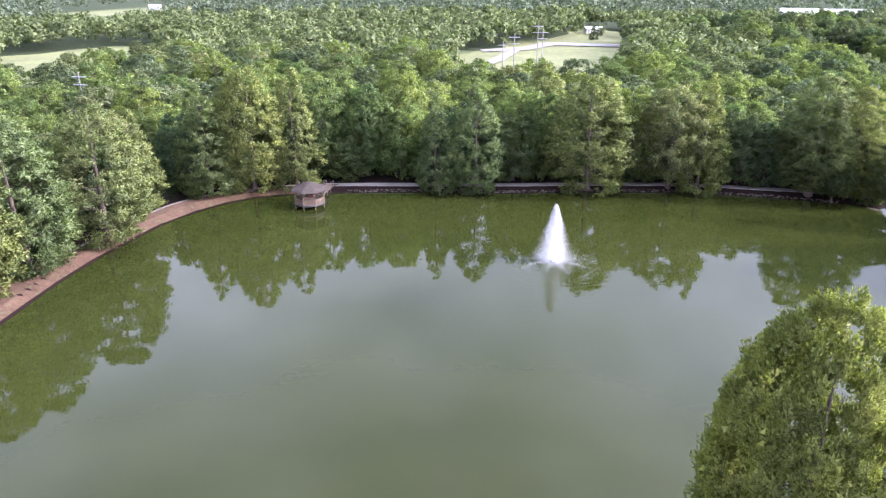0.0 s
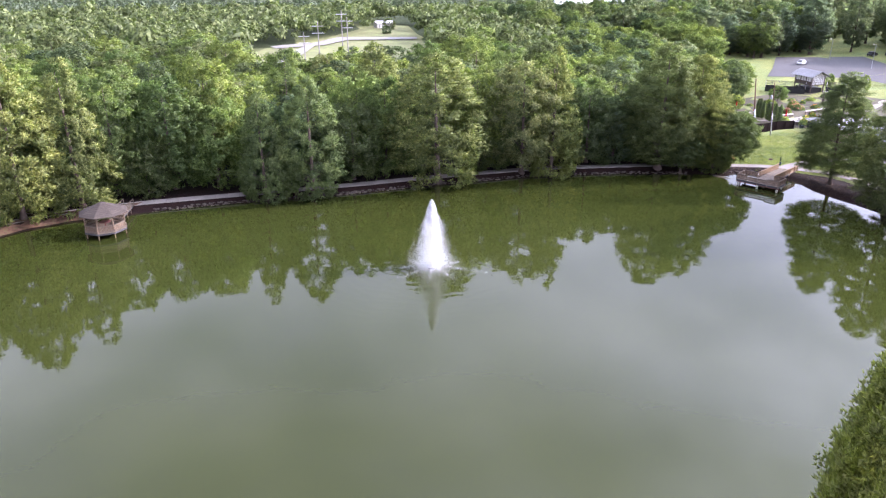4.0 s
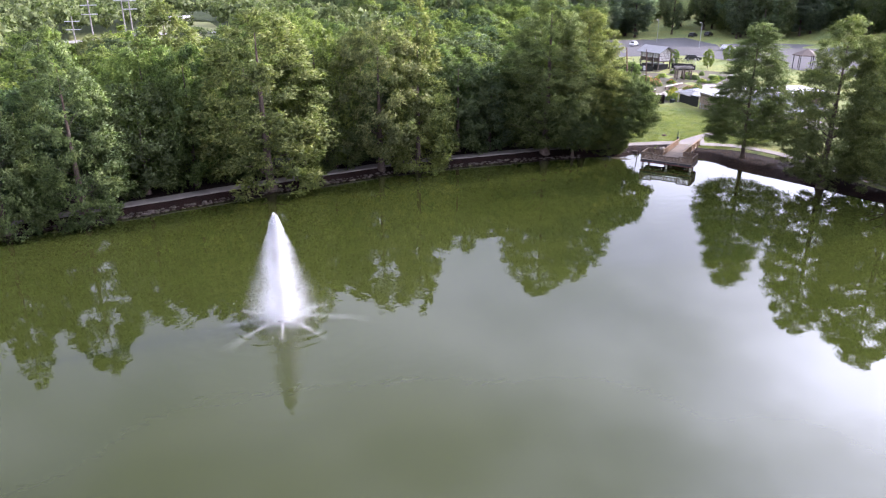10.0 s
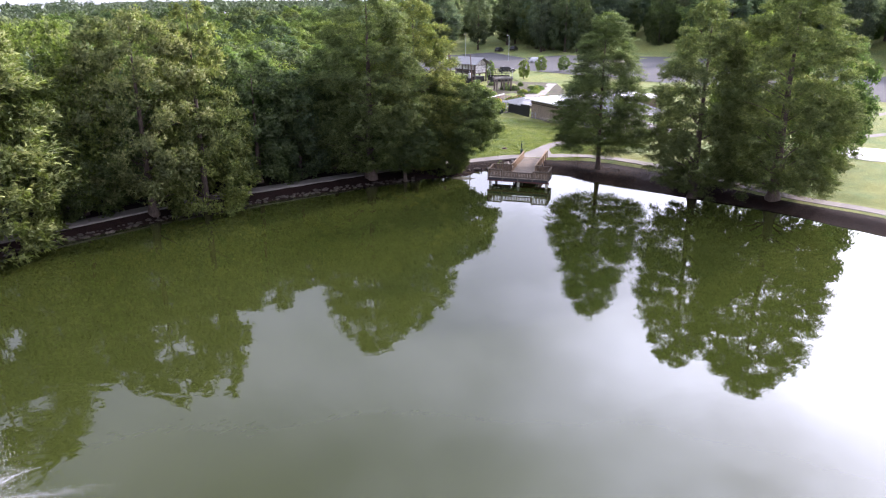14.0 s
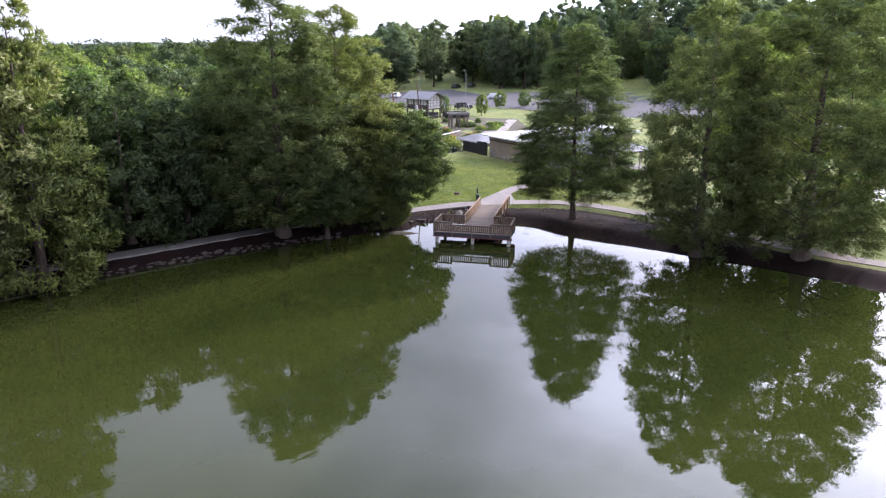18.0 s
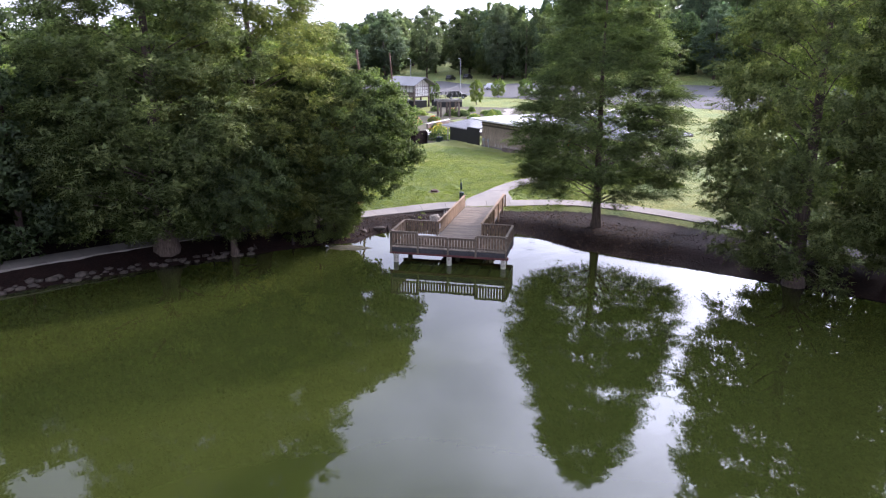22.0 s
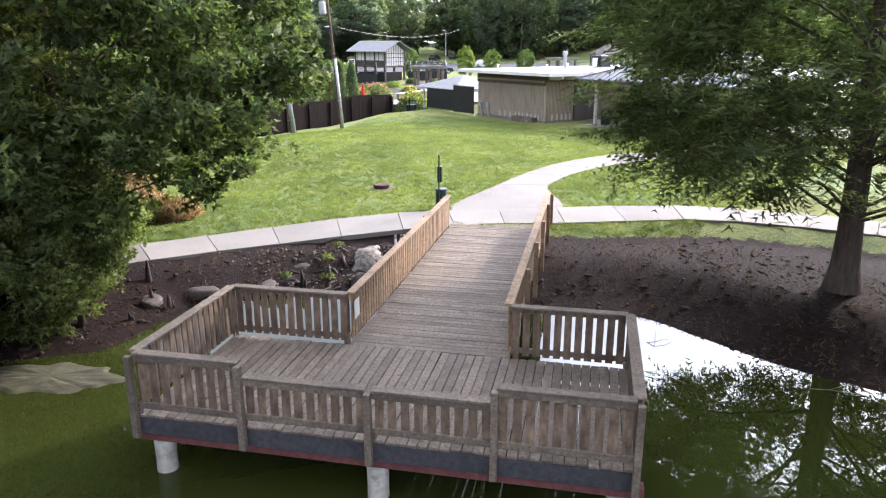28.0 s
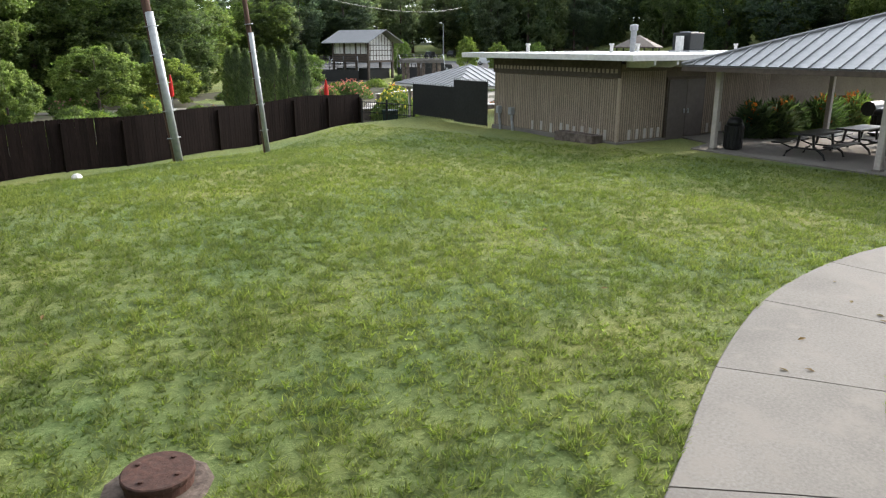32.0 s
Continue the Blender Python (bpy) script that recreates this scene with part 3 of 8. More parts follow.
    sheen.operation = "MULTIPLY"
    l.new(er.outputs["Color"], sheen.inputs[0])
    sheen.inputs[1].default_value = 0.20
    l.new(sheen.outputs[0], b.inputs["Sheen Weight"])
    b.inputs["Sheen Roughness"].default_value = 0.3
    b.inputs["Sheen Tint"].default_value = (0.85, 0.95, 0.4, 1)
    bp = n.new("ShaderNodeBump")
    bp.inputs["Strength"].default_value, bp.inputs["Distance"].default_value = 0.6, 0.09
    l.new(streak, bp.inputs["Height"])
    l.new(bp.outputs["Normal"], b.inputs["Normal"])
    l.new(b.outputs["BSDF"], out.inputs["Surface"])
    return m


ground_me.materials.append(ground_material())
smooth(ground_me)
ground = tagged(new("ground", ground_me), "mown lawn, dark mulch banks and woodland floor around a lake", "ground", kind="structure")


def water_material():
    m, n, l, out = base_mat("murky_green_water")
    tc = n.new("ShaderNodeTexCoord").outputs["Object"]
    b = n.new("ShaderNodeBsdfPrincipled")
    cl = ramp(n, [(0.3, (0.0190, 0.0245, 0.0048)), (0.7, (0.0250, 0.0310, 0.0066))])
    l.new(noise_tex(n, l, tc, 0.06, 3.0), cl.inputs["Fac"])
    l.new(cl.outputs["Color"], b.inputs["Base Color"])
    b.inputs["Roughness"].default_value = 0.015
    b.inputs["IOR"].default_value = 1.333
    # faint breeze ripples, and rings that spread from the fountain
    f1 = noise_tex(n, l, tc, 0.55, 3.0, 0.5, (1.0, 2.0, 1.0))
    f2 = noise_tex(n, l, tc, 2.6, 2.0, 0.5, (0.8, 1.8, 1.0))
    dist = n.new("ShaderNodeVectorMath")
    dist.operation = "DISTANCE"
    l.new(tc, dist.inputs[0])
    dist.inputs[1].default_value = (38.7, 121.4, 0)
    near = n.new("ShaderNodeMapRange")
    l.new(dist.outputs["Value"], near.inputs["Value"])
    near.inputs["From Min"].default_value, near.inputs["From Max"].default_value = 3.0, 34.0
    near.inputs["To Min"].default_value, near.inputs["To Max"].default_value = 1.0, 0.0
    sw = n.new("ShaderNodeMath")
    sw.operation = "SINE"
    sc = n.new("ShaderNodeMath")
    sc.operation = "MULTIPLY_ADD"
    l.new(dist.outputs["Value"], sc.inputs[0])
    sc.inputs[1].default_value = 4.2
    wob = n.new("ShaderNodeMath")
    wob.operation = "MULTIPLY"
    l.new(noise_tex(n, l, tc, 0.35, 3.0), wob.inputs[0])
    wob.inputs[1].default_value = 16.0
    l.new(wob.outputs[0], sc.inputs[2])
    l.new(sc.outputs[0], sw.inputs[0])
    ring = n.new("ShaderNodeMath")
    ring.operation = "MULTIPLY"
    l.new(sw.outputs[0], ring.inputs[0])
    sq = n.new("ShaderNodeMath")
    sq.operation = "POWER"
    l.new(near.outputs[0], sq.inputs[0])
    sq.inputs[1].default_value = 2.2
    l.new(sq.outputs[0], ring.inputs[1])
    prev = None
    for src, strength, d in ((f1, 0.045, 0.10), (f2, 0.05, 0.012), (ring.outputs[0], 0.25, 0.012)):
        bp = n.new("ShaderNodeBump")
        bp.inputs["Strength"].default_value, bp.inputs["Distance"].default_value = strength, d
        l.new(src, bp.inputs["Height"])
        if prev:
            l.new(prev, bp.inputs["Normal"])
        prev = bp.outputs["Normal"]
    l.new(prev, b.inputs["Normal"])
    l.new(b.outputs["BSDF"], out.inputs["Surface"])
    return m


cx, cy = SHORE.mean(0)
wide = []
for i in range(len(SHORE)):
    tng = SHORE[(i + 1) % len(SHORE)] - SHORE[i - 1]
    nrm = np.array([-tng[1], tng[0]]) / (np.hypot(*tng) + 1e-9)
    wide.append(SHORE[i] + nrm * 0.9)
wsh = Shape()
wsh.add([(x, y, 0.0) for x, y in wide], [tuple(range(len(wide)))])
water = tagged(new("water", wsh.mesh("water", water_material())), "calm murky green lake water mirroring trees and sky", "water", kind="structure")
if water.data.polygons[0].normal.z < 0:
    water.data.flip_normals()

# ---- trees
def blades(rng, pos, dirs, length, width, fan=4, spread=0.6, droop=0.25):
    """Leaf sprays: at each point a fan of narrow pointed blades."""
    n = len(pos)
    d = dirs / (np.linalg.norm(dirs, axis=1, keepdims=True) + 1e-9)
    side = np.cross(d, rng.normal(size=(n, 3)))
    side /= np.linalg.norm(side, axis=1, keepdims=True) + 1e-9
    nor = np.cross(d, side)
    vs, fs = [], []
    for k in range(fan):
        a = (k / max(fan - 1, 1) - 0.5) * 2 * spread + rng.normal(scale=0.15, size=n)
        t = d * np.cos(a)[:, None] + side * np.sin(a)[:, None] + nor * rng.normal(scale=0.25, size=(n, 1))
        t[:, 2] -= droop * rng.random(n)
        t /= np.linalg.norm(t, axis=1, keepdims=True)
        L = length * (0.7 + 0.6 * rng.random(n))
        w = np.cross(t, nor + rng.normal(scale=0.4, size=(n, 3)))
        w /= np.linalg.norm(w, axis=1, keepdims=True) + 1e-9
        w *= (width * (0.7 + 0.6 * rng.random(n)))[:, None]
        root = pos + t * (L * 0.12)[:, None]
        vs.append(np.stack([root + w, pos + t * L[:, None], root - w], 1))
    v = np.concatenate(vs, 1).reshape(-1, 3)
    q = np.arange(len(v)).reshape(-1, 3)
    return v, q


def feathers(rng, pos, dirs, length, leaf, wid, pairs, droop):
    """Feathery sprays: narrow leaflets in two rows along a drooping twig."""
    n = len(pos)
    d = dirs * np.array([1, 1, 0.45]) + rng.normal(scale=0.25, size=dirs.shape)
    d /= np.linalg.norm(d, axis=1, keepdims=True) + 1e-9
    side = np.cross(d, np.array([0, 0, 1.0]) + rng.normal(scale=0.3, size=(n, 3)))
    side /= np.linalg.norm(side, axis=1, keepdims=True) + 1e-9
    L = length * rng.uniform(0.6, 1.25, n)[:, None]
    vs = []
    for k in range(pairs):
        t = (k + 0.5) / pairs
        p = pos + d * L * t + np.array([0, 0, -1.0]) * droop * L * t * t
        reach = leaf * (1.1 - 0.6 * t)
        for sgn in (-1, 1):
            e = d * 0.62 + side * sgn * 0.78 + rng.normal(scale=0.2, size=d.shape)
            e[:, 2] -= droop * 0.4
            w = d * wid * rng.uniform(0.7, 1.4, (n, 1))
            vs.append(np.stack([p - w, p + w, p + e * reach * rng.uniform(0.7, 1.3, (n, 1))], 1))
    v = np.concatenate(vs, 1).reshape(-1, 3)
    return v, np.arange(len(v)).reshape(-1, 3)


def unit_ball(level):
    bm = bmesh.new()
    bmesh.ops.create_icosphere(bm, subdivisions=level, radius=1.0)
    bm.verts.index_update()
    v = np.array([w.co[:] for w in bm.verts])
    f = np.array([[w.index for w in x.verts] for x in bm.faces])
    bm.free()
    return v, f


BALL1, BALL2, BALL3 = unit_ball(1), unit_ball(2), unit_ball(3)


def clumps(rng, height, foot, profile, count, size, flat=0.6, inner=0.45, lean=0.0):
    """Centres and radii of foliage clumps inside a crown whose radius at height fraction h is profile(h)."""
    c, r = [], []
    k = 0
    while len(c) < count:
        h = rng.random()
        R = profile(h)
        if rng.random() > (R / 1.0) ** 1.0:
            continue
        a = k * 2.399963 + rng.normal(scale=0.5)
        k += 1
        rho = inner + (1 - inner) * math.sqrt(rng.random())
        s = size * (0.7 + 0.6 * rng.random()) * (0.75 + 0.35 * R)
        c.append((a, rho * R, foot + (height - foot) * h, s))
    return np.array(c)


def shards(rng, cen, size, per):
    """Loose inner foliage: random leaf faces that close the heart of each clump."""
    n = len(cen) * per
    u = rng.normal(size=(n, 3))
    u /= np.linalg.norm(u, axis=1, keepdims=True)
    s = np.repeat(size, per)[:, None]
    p = np.repeat(cen, per, axis=0) + u * s * rng.random((n, 1)) ** 0.5 * 0.6
    a, b = rng.normal(size=(n, 3)), rng.normal(size=(n, 3))
    a, b = a / np.linalg.norm(a, axis=1, keepdims=True) * s * 0.27, b / np.linalg.norm(b, axis=1, keepdims=True) * s * 0.27
    return np.stack([p - a, p + a * 0.6 + b * 0.5, p - b], 1).reshape(-1, 3), np.arange(3 * n).reshape(-1, 3)


def crown(name, seed, mat, height, radius, foot, profile, count, size, per, leaf, wid, fan=4, flat=0.62, inner=0.5, droop=0.3, spread=0.6, core=0.62, rough=0.26, up=0.35, feather=0):
    rng = np.random.default_rng(seed)
    C = clumps(rng, height, foot, profile, count, size, flat, inner)
    px = C[:, 1] * radius * np.cos(C[:, 0])
    py = C[:, 1] * radius * np.sin(C[:, 0])
    cen = np.stack([px, py, C[:, 2] - 0.04 * height * C[:, 1]], 1)
    rep = np.repeat(np.arange(len(C)), per)
    u = rng.normal(size=(len(rep), 3))
    out = np.stack([np.cos(C[rep, 0]), np.sin(C[rep, 0]), np.full(len(rep), up)], 1)
    u += out * 0.75
    u /= np.linalg.norm(u, axis=1, keepdims=True)
    # each clump breaks up into a few smaller tufts
    tuft = rng.normal(size=(len(C), 5, 3))
    tuft /= np.linalg.norm(tuft, axis=2, keepdims=True)
    u = u * 0.62 + tuft[rep, rng.integers(0, 5, len(rep))] * 0.62
    s = C[rep, 3][:, None] * (0.45 + 0.65 * rng.random((len(rep), 1)))
    pos = cen[rep] + u * s * np.array([1, 1, flat])
    dirs = u * 0.7 + out * 0.6 + rng.normal(scale=0.3, size=u.shape)
    if feather:
        v, q = feathers(rng, pos, dirs, feather, leaf, wid, fan, droop)
        own = np.repeat(cen[rep], fan * 6, axis=0)
    else:
        v, q = blades(rng, pos, dirs, leaf, wid, fan, spread, droop)
        own = np.repeat(cen[rep], fan * 3, axis=0)
    if core:
        cv, cf = shards(rng, cen, C[:, 3] * core, 18)
        q = np.concatenate([q, cf + len(v)])
        v = np.concatenate([v, cv])
        own = np.concatenate([own, np.repeat(cen, len(cv) // len(cen), axis=0)])
    near = (v - own) / (np.linalg.norm(v - own, axis=1, keepdims=True) + 1e-9)
    far_ = v - np.array([0, 0, foot + 0.35 * (height - foot)])
    far_ = far_ * np.array([1, 1, radius / (0.6 * height)])
    far_ /= np.linalg.norm(far_, axis=1, keepdims=True) + 1e-9
    nrm = near * 0.6 + far_ * 0.5 + np.repeat(rng.normal(scale=rough, size=(len(v) // 3, 3)), 3, axis=0)
    return leafy_mesh(name, v, q, mat, nrm), cen


def trunk_shape(rng, height, r0, cen, limbs, buttress=1.6, sides=9):
    sh = Shape()
    bend = rng.normal(scale=0.012 * height, size=2)
    zs = [-0.3, 0.15, 0.6, 1.4, 3.0, height * 0.35, height * 0.6, height * 0.88]
    rs = [r0 * buttress * 1.15, r0 * buttress, r0 * 1.2, r0, r0 * 0.92, r0 * 0.7, r0 * 0.42, r0 * 0.08]
    pts = [(bend[0] * math.sin(z / height * 2.6), bend[1] * math.sin(z / height * 2.1), z) for z in zs]
    sh.tube(pts, rs, sides)
    pick = rng.permutation(len(cen))[:limbs]
    for i in pick:
        p = cen[i]
        z0 = max(0.9, p[2] - 0.35 * math.hypot(p[0], p[1]) - 0.3)
        a = Vector((bend[0] * math.sin(z0 / height * 2.6), bend[1] * math.sin(z0 / height * 2.1), z0))
        b = Vector(p)
        m = a.lerp(b, 0.5) + Vector((0, 0, 0.06 * (b - a).length))
        r = max(0.018, r0 * 0.2 * (1 - z0 / height))
        sh.tube([a, m, b], [r, r * 0.7, r * 0.25], 5, False)
    return sh


def oval(h):  # broad lower half, rounded top, foliage to the ground
    return (0.62 + 0.38 * math.sin(min(h / 0.34, 1) * math.pi / 2)) * (1 - max(0, (h - 0.30) / 0.70) ** 2.3) ** 0.75 if h < 1 else 0


def cone(h):
    return (0.7 + 0.3 * min(h / 0.18, 1)) * max(0.02, 1 - ((h - 0.12) / 0.9 if h > 0.12 else 0)) ** 0.72


def dome(h):
    return math.sqrt(max(0.0, 1 - ((h - 0.45) / 0.56) ** 2))


def umbrella(h):
    return math.sqrt(max(0.0, 1 - ((h - 0.7) / 0.62) ** 2)) if h < 0.995 else 0.05


def full(h):  # broad shouldered crown seen from above
    return (0.78 + 0.22 * min(h / 0.4, 1)) * max(0.0, 1 - max(0, (h - 0.5) / 0.5) ** 2.4) ** 0.62


def spire(h):  # pine: ragged, widest in its middle, open below
    return (0.35 + 0.65 * min(h / 0.45, 1)) * max(0.03, 1 - max(0, (h - 0.45) / 0.57) ** 1.7)


TREE_KINDS = {}


def tree_kind(key, name, category, label, mat, seed, height, radius, foot, profile, count, size, per, leaf, wid, r0, limbs, fan=4, **kw):
    me, cen = crown(name + "_crown", seed, mat, height, radius, foot, profile, count, size, per, leaf, wid, fan, **kw)
    tr = trunk_shape(np.random.default_rng(seed + 7), height, r0, cen, limbs).mesh("trunk", BARK)
    smooth(tr)
    TREE_KINDS[key] = (name, category, label, me, tr, height, radius)


def plant(key, x, y, height, width, turn=0.0, label="", group="", z=None, mat=None):
    name, category, text, me, tr, h0, r0 = TREE_KINDS[key]
    z = z_at(x, y) if z is None else z
    s, w = height / h0, width / (2 * r0)
    root = thing(name, label or text, category, Matrix.LocRotScale((x, y, z - 0.05), Euler((0, 0, radians(turn))), (w, w, s)), group)
    part("trunk", tr, None, root)
    part("crown", me, None, root)
    return root


CY = "bald cypress with feathery layered foliage on the lake bank"
tree_kind("cy_a", "cypress_tree", "tree", CY, LEAF_CYPRESS, 11, 20, 5.6, 0.6, oval, 330, 0.98, 46, 0.40, 0.075, 0.36, 22, fan=3, flat=0.6)
tree_kind("cy_b", "cypress_tree", "tree", CY, LEAF_CYPRESS, 12, 20, 5.4, 0.6, oval, 320, 1.00, 46, 0.40, 0.075, 0.38, 22, fan=3, flat=0.6)
tree_kind("cy_c", "cypress_tree", "tree", CY, LEAF_CYPRESS, 13, 20, 5.6, 0.8, cone, 310, 0.98, 46, 0.40, 0.075, 0.36, 22, fan=3, flat=0.55)
# finer foliage for the ones that the flight passes close to
tree_kind("cy_near", "cypress_tree", "tree", CY, LEAF_CYPRESS, 21, 18, 4.9, 2.9, cone, 540, 0.92, 56, 0.19, 0.028, 0.22, 60, fan=5, flat=0.22, inner=0.25, droop=0.35, core=0.42, feather=0.58)
tree_kind("cy_near2", "cypress_tree", "tree", CY, LEAF_CYPRESS, 22, 19, 5.6, 1.2, oval, 560, 0.92, 54, 0.23, 0.036, 0.42, 50, fan=4, flat=0.32, inner=0.3, droop=0.3, core=0.6, feather=0.52)
tree_kind("cy_full", "cypress_tree", "tree", CY, LEAF_SUNNY, 24, 22, 6.6, 1.4, full, 1000, 0.74, 150, 0.24, 0.036, 0.42, 10, fan=4, flat=1.15, inner=0.60, spread=0.5, droop=-0.3, core=1.1, up=1.1, rough=0.15)
tree_kind("br_near", "broadleaf_tree", "tree", "spreading broadleaf tree leaning over the bank", LEAF_BANK, 31, 10, 4.2, 2.4, dome, 460, 0.62, 100, 0.13, 0.042, 0.2, 50, fan=4, flat=0.6, inner=0.35, spread=1.3, droop=0.5, core=0.6)
BT = "broadleaf woodland tree with a full rounded crown"
tree_kind("br_a", "broadleaf_tree", "tree", BT, LEAF_BROAD, 41, 17, 5.2, 1.4, dome, 190, 1.15, 60, 0.34, 0.11, 0.3, 12, fan=3, spread=1.2, flat=0.75)
tree_kind("br_b", "broadleaf_tree", "tree", BT, LEAF_DARK, 42, 17, 5.0, 0.8, dome, 190, 1.15, 60, 0.34, 0.11, 0.3, 12, fan=3, spread=1.2, flat=0.75)
tree_kind("br_c", "broadleaf_tree", "tree", BT, LEAF_LIME, 43, 17, 5.0, 1.4, dome, 180, 1.15, 60, 0.34, 0.11, 0.28, 12, fan=3, spread=1.2, flat=0.75)
tree_kind("grey", "broadleaf_tree", "tree", "grey-green broadleaf tree with an open crown and pale trunk", LEAF_GREY, 44, 18, 5.5, 2.4, dome, 150, 1.15, 80, 0.3, 0.08, 0.32, 40, fan=4, inner=0.35, spread=1.2)
MT = "woodland tree among dense green forest"
tree_kind("mid_a", "forest_tree", "tree", MT, LEAF_BROAD, 51, 15, 4.8, 1.5, dome, 120, 1.15, 60, 0.36, 0.12, 0.26, 0, fan=2, spread=1.1, flat=0.75, core=0.7)
tree_kind("mid_b", "forest_tree", "tree", MT, LEAF_FAR, 52, 15, 4.6, 1.5, dome, 120, 1.15, 60, 0.36, 0.12, 0.26, 0, fan=2, spread=1.1, flat=0.75, core=0.7)
tree_kind("mid_c", "forest_tree", "tree", MT, LEAF_GREY, 53, 15, 4.6, 1.5, oval, 120, 1.15, 60, 0.36, 0.12, 0.26, 0, fan=2, spread=1.1, flat=0.75, core=0.7)
tree_kind("pine", "pine_tree", "tree", "tall dark pine with a bare trunk on the far slope", LEAF_PINE, 61, 20, 4.2, 2.0, spire, 200, 1.05, 40, 0.5, 0.11, 0.28, 20, fan=3, flat=0.5)
tree_kind("oak", "oak_tree", "tree", "dark oak with a broad low crown on mown grass", LEAF_BROAD, 62, 13, 5.5, 2.0, umbrella, 180, 1.1, 50, 0.36, 0.12, 0.3, 20, fan=3, spread=1.2, flat=0.7)
tree_kind("young", "young_tree", "tree", "small bright green ornamental tree in the garden", LEAF_LIME, 63, 5, 2.2, 0.8, dome, 110, 0.45, 60, 0.17, 0.05, 0.08, 16, fan=3, spread=1.2, core=0.6)

# lake-edge trees: kind, x, y, height, width, turn
SHORE_TREES = [
    ("cy_a", -33.0, 104, 20.0, 12, 10), ("cy_b", -31.4, 112.0, 21.0, 12.5, 80), ("cy_a", -26.6, 123.6, 20.0, 13.5, 200), ("cy_b", -34, 119, 18, 11, 30), ("cy_c", -28.5, 138.2, 16.0, 9.5, 60),
    ("cy_c", -19.0, 145.4, 18.8, 11.0, 150), ("cy_a", -12.3, 148.6, 22, 11.4, 120), ("cy_c", -5.5, 152.2, 20.8, 11.0, 45), ("cy_b", -16, 151.5, 20, 10, 20),
    ("cy_c", 20.1, 151.9, 17.4, 8.0, 75), ("cy_b", 27.2, 152.2, 17.8, 9.0, 15), ("cy_a", 47.2, 154.4, 20.5, 15.0, 230), ("cy_c", 67.0, 155.0, 20.6, 10.0, 300),
    ("grey", 62.0, 155.6, 18.6, 11.8, 0), ("cy_near2", 85.6, 152.6, 21.0, 12.6, 100), ("cy_near2", 91.6, 151.9, 19.2, 11.0, 260),
    ("cy_near2", 105.6, 124.2, 20.0, 9.8, 20), ("cy_near2", 108.6, 117.2, 21.0, 12.6, 300), ("cy_near", 107.0, 136.9, 17.8, 11.2, 0), ("cy_full", 47.6, 61.8, 24.3, 11.0, 140),
]
for key, x, y, h, w, turn in SHORE_TREES:
    plant(key, x, y, h, w, turn, group="cypresses along the shore")
plant("br_near", 96.2, 149.95, 10.6, 10.3, 40, "broadleaf tree drooping over the bank beside the deck")
plant("br_near", 94.2, 149.6, 6.4, 5.6, 310, "low broadleaf tree trailing its branches to the bank", z=-1.1)
plant("br_near", 88.6, 150.2, 9.0, 7.5, 200, "broadleaf tree with dark leaves under the cypresses")
# woodland edge behind the far path
EDGE = [("br_a", -1.5, 158, 18, 11), ("br_a", 6.5, 159, 17, 11.5), ("br_c", 13.0, 158.5, 15, 10), ("br_a", 12, 163, 19, 11), ("br_b", 34.0, 157.6, 13, 9), ("br_c", 35.5, 161, 17, 9.5), ("br_a", 39.5, 158.6, 16, 9), ("br_a", 55.5, 160, 17, 10), ("br_b", 57, 158.8, 12, 8),
        ("br_a", 72.5, 163, 14.3, 10), ("br_b", 75.0, 158.6, 13.5, 9.5), ("br_b", 79.5, 157.6, 12, 8), ("br_a", 78.5, 166, 13.6, 10), ("br_b", 96.0, 158.0, 11, 8), ("br_a", 91.5, 160, 15, 9), ("br_b", -24, 148, 14, 9), ("br_b", -32, 129, 14, 9), ("br_b", 22.5, 158, 13, 8.5),
        ("br_b", -38, 110, 14, 10), ("br_b", 44, 159.5, 12, 8), ("br_b", 64, 161, 13, 9), ("br_b", 85, 158.5, 13, 9), ("cy_b", 40, 170, 20, 11), ("br_b", 3, 157, 10, 8), ("br_b", -10, 155, 13, 9)]
for i, (key, x, y, h, w) in enumerate(EDGE):
    plant(key, x, y, h, w, i * 53, group="woodland edge behind the path")

# ---- forest beyond: single trees to about 330 m, then woods to the horizon
KEEP_OUT = [LAWN, [(108, 172), (165, 176), (215, 215), (240, 290), (190, 270), (140, 232), (104, 205), (96, 178)]] + FIELDS
rng = np.random.default_rng(5)


def free_spot(x, y, margin):
    if float(lake_side(np.array([x]), np.array([y]))[0]) < margin:
        return False
    return not any(bool(inside(k, np.array([x]), np.array([y]))[0]) for k in KEEP_OUT)


spots = []
for gy_ in np.arange(163, 262, 9.6):
    for gx_ in np.arange(-110, 140, 9.6):
        x, y = gx_ + rng.uniform(-3.6, 3.6), gy_ + rng.uniform(-3.6, 3.6)
        if y < 172 and any(abs(x - e[1]) + abs(y - e[2]) < 7 for e in EDGE):
            continue
        if abs(x - 30) > 60 + (y - 100) * 0.62:
            continue
        if free_spot(x, y, 9):
            spots.append((x, y))
for gy_ in np.arange(60, 162, 9.5):
    for gx_ in np.arange(-75, -36, 9.5):
        spots.append((gx_ + rng.uniform(-3, 3), gy_ + rng.uniform(-3, 3)))
for i, (x, y) in enumerate(spots):
    key = ("mid_a", "mid_b", "mid_a", "mid_c", "mid_b")[i % 5] if rng.random() < 0.85 else ("br_c", "br_a", "br_a")[i % 3]
    plant(key, x, y, rng.uniform(10.5, 15.5), rng.uniform(9, 13.5), rng.uniform(0, 360), group="forest behind the lake")


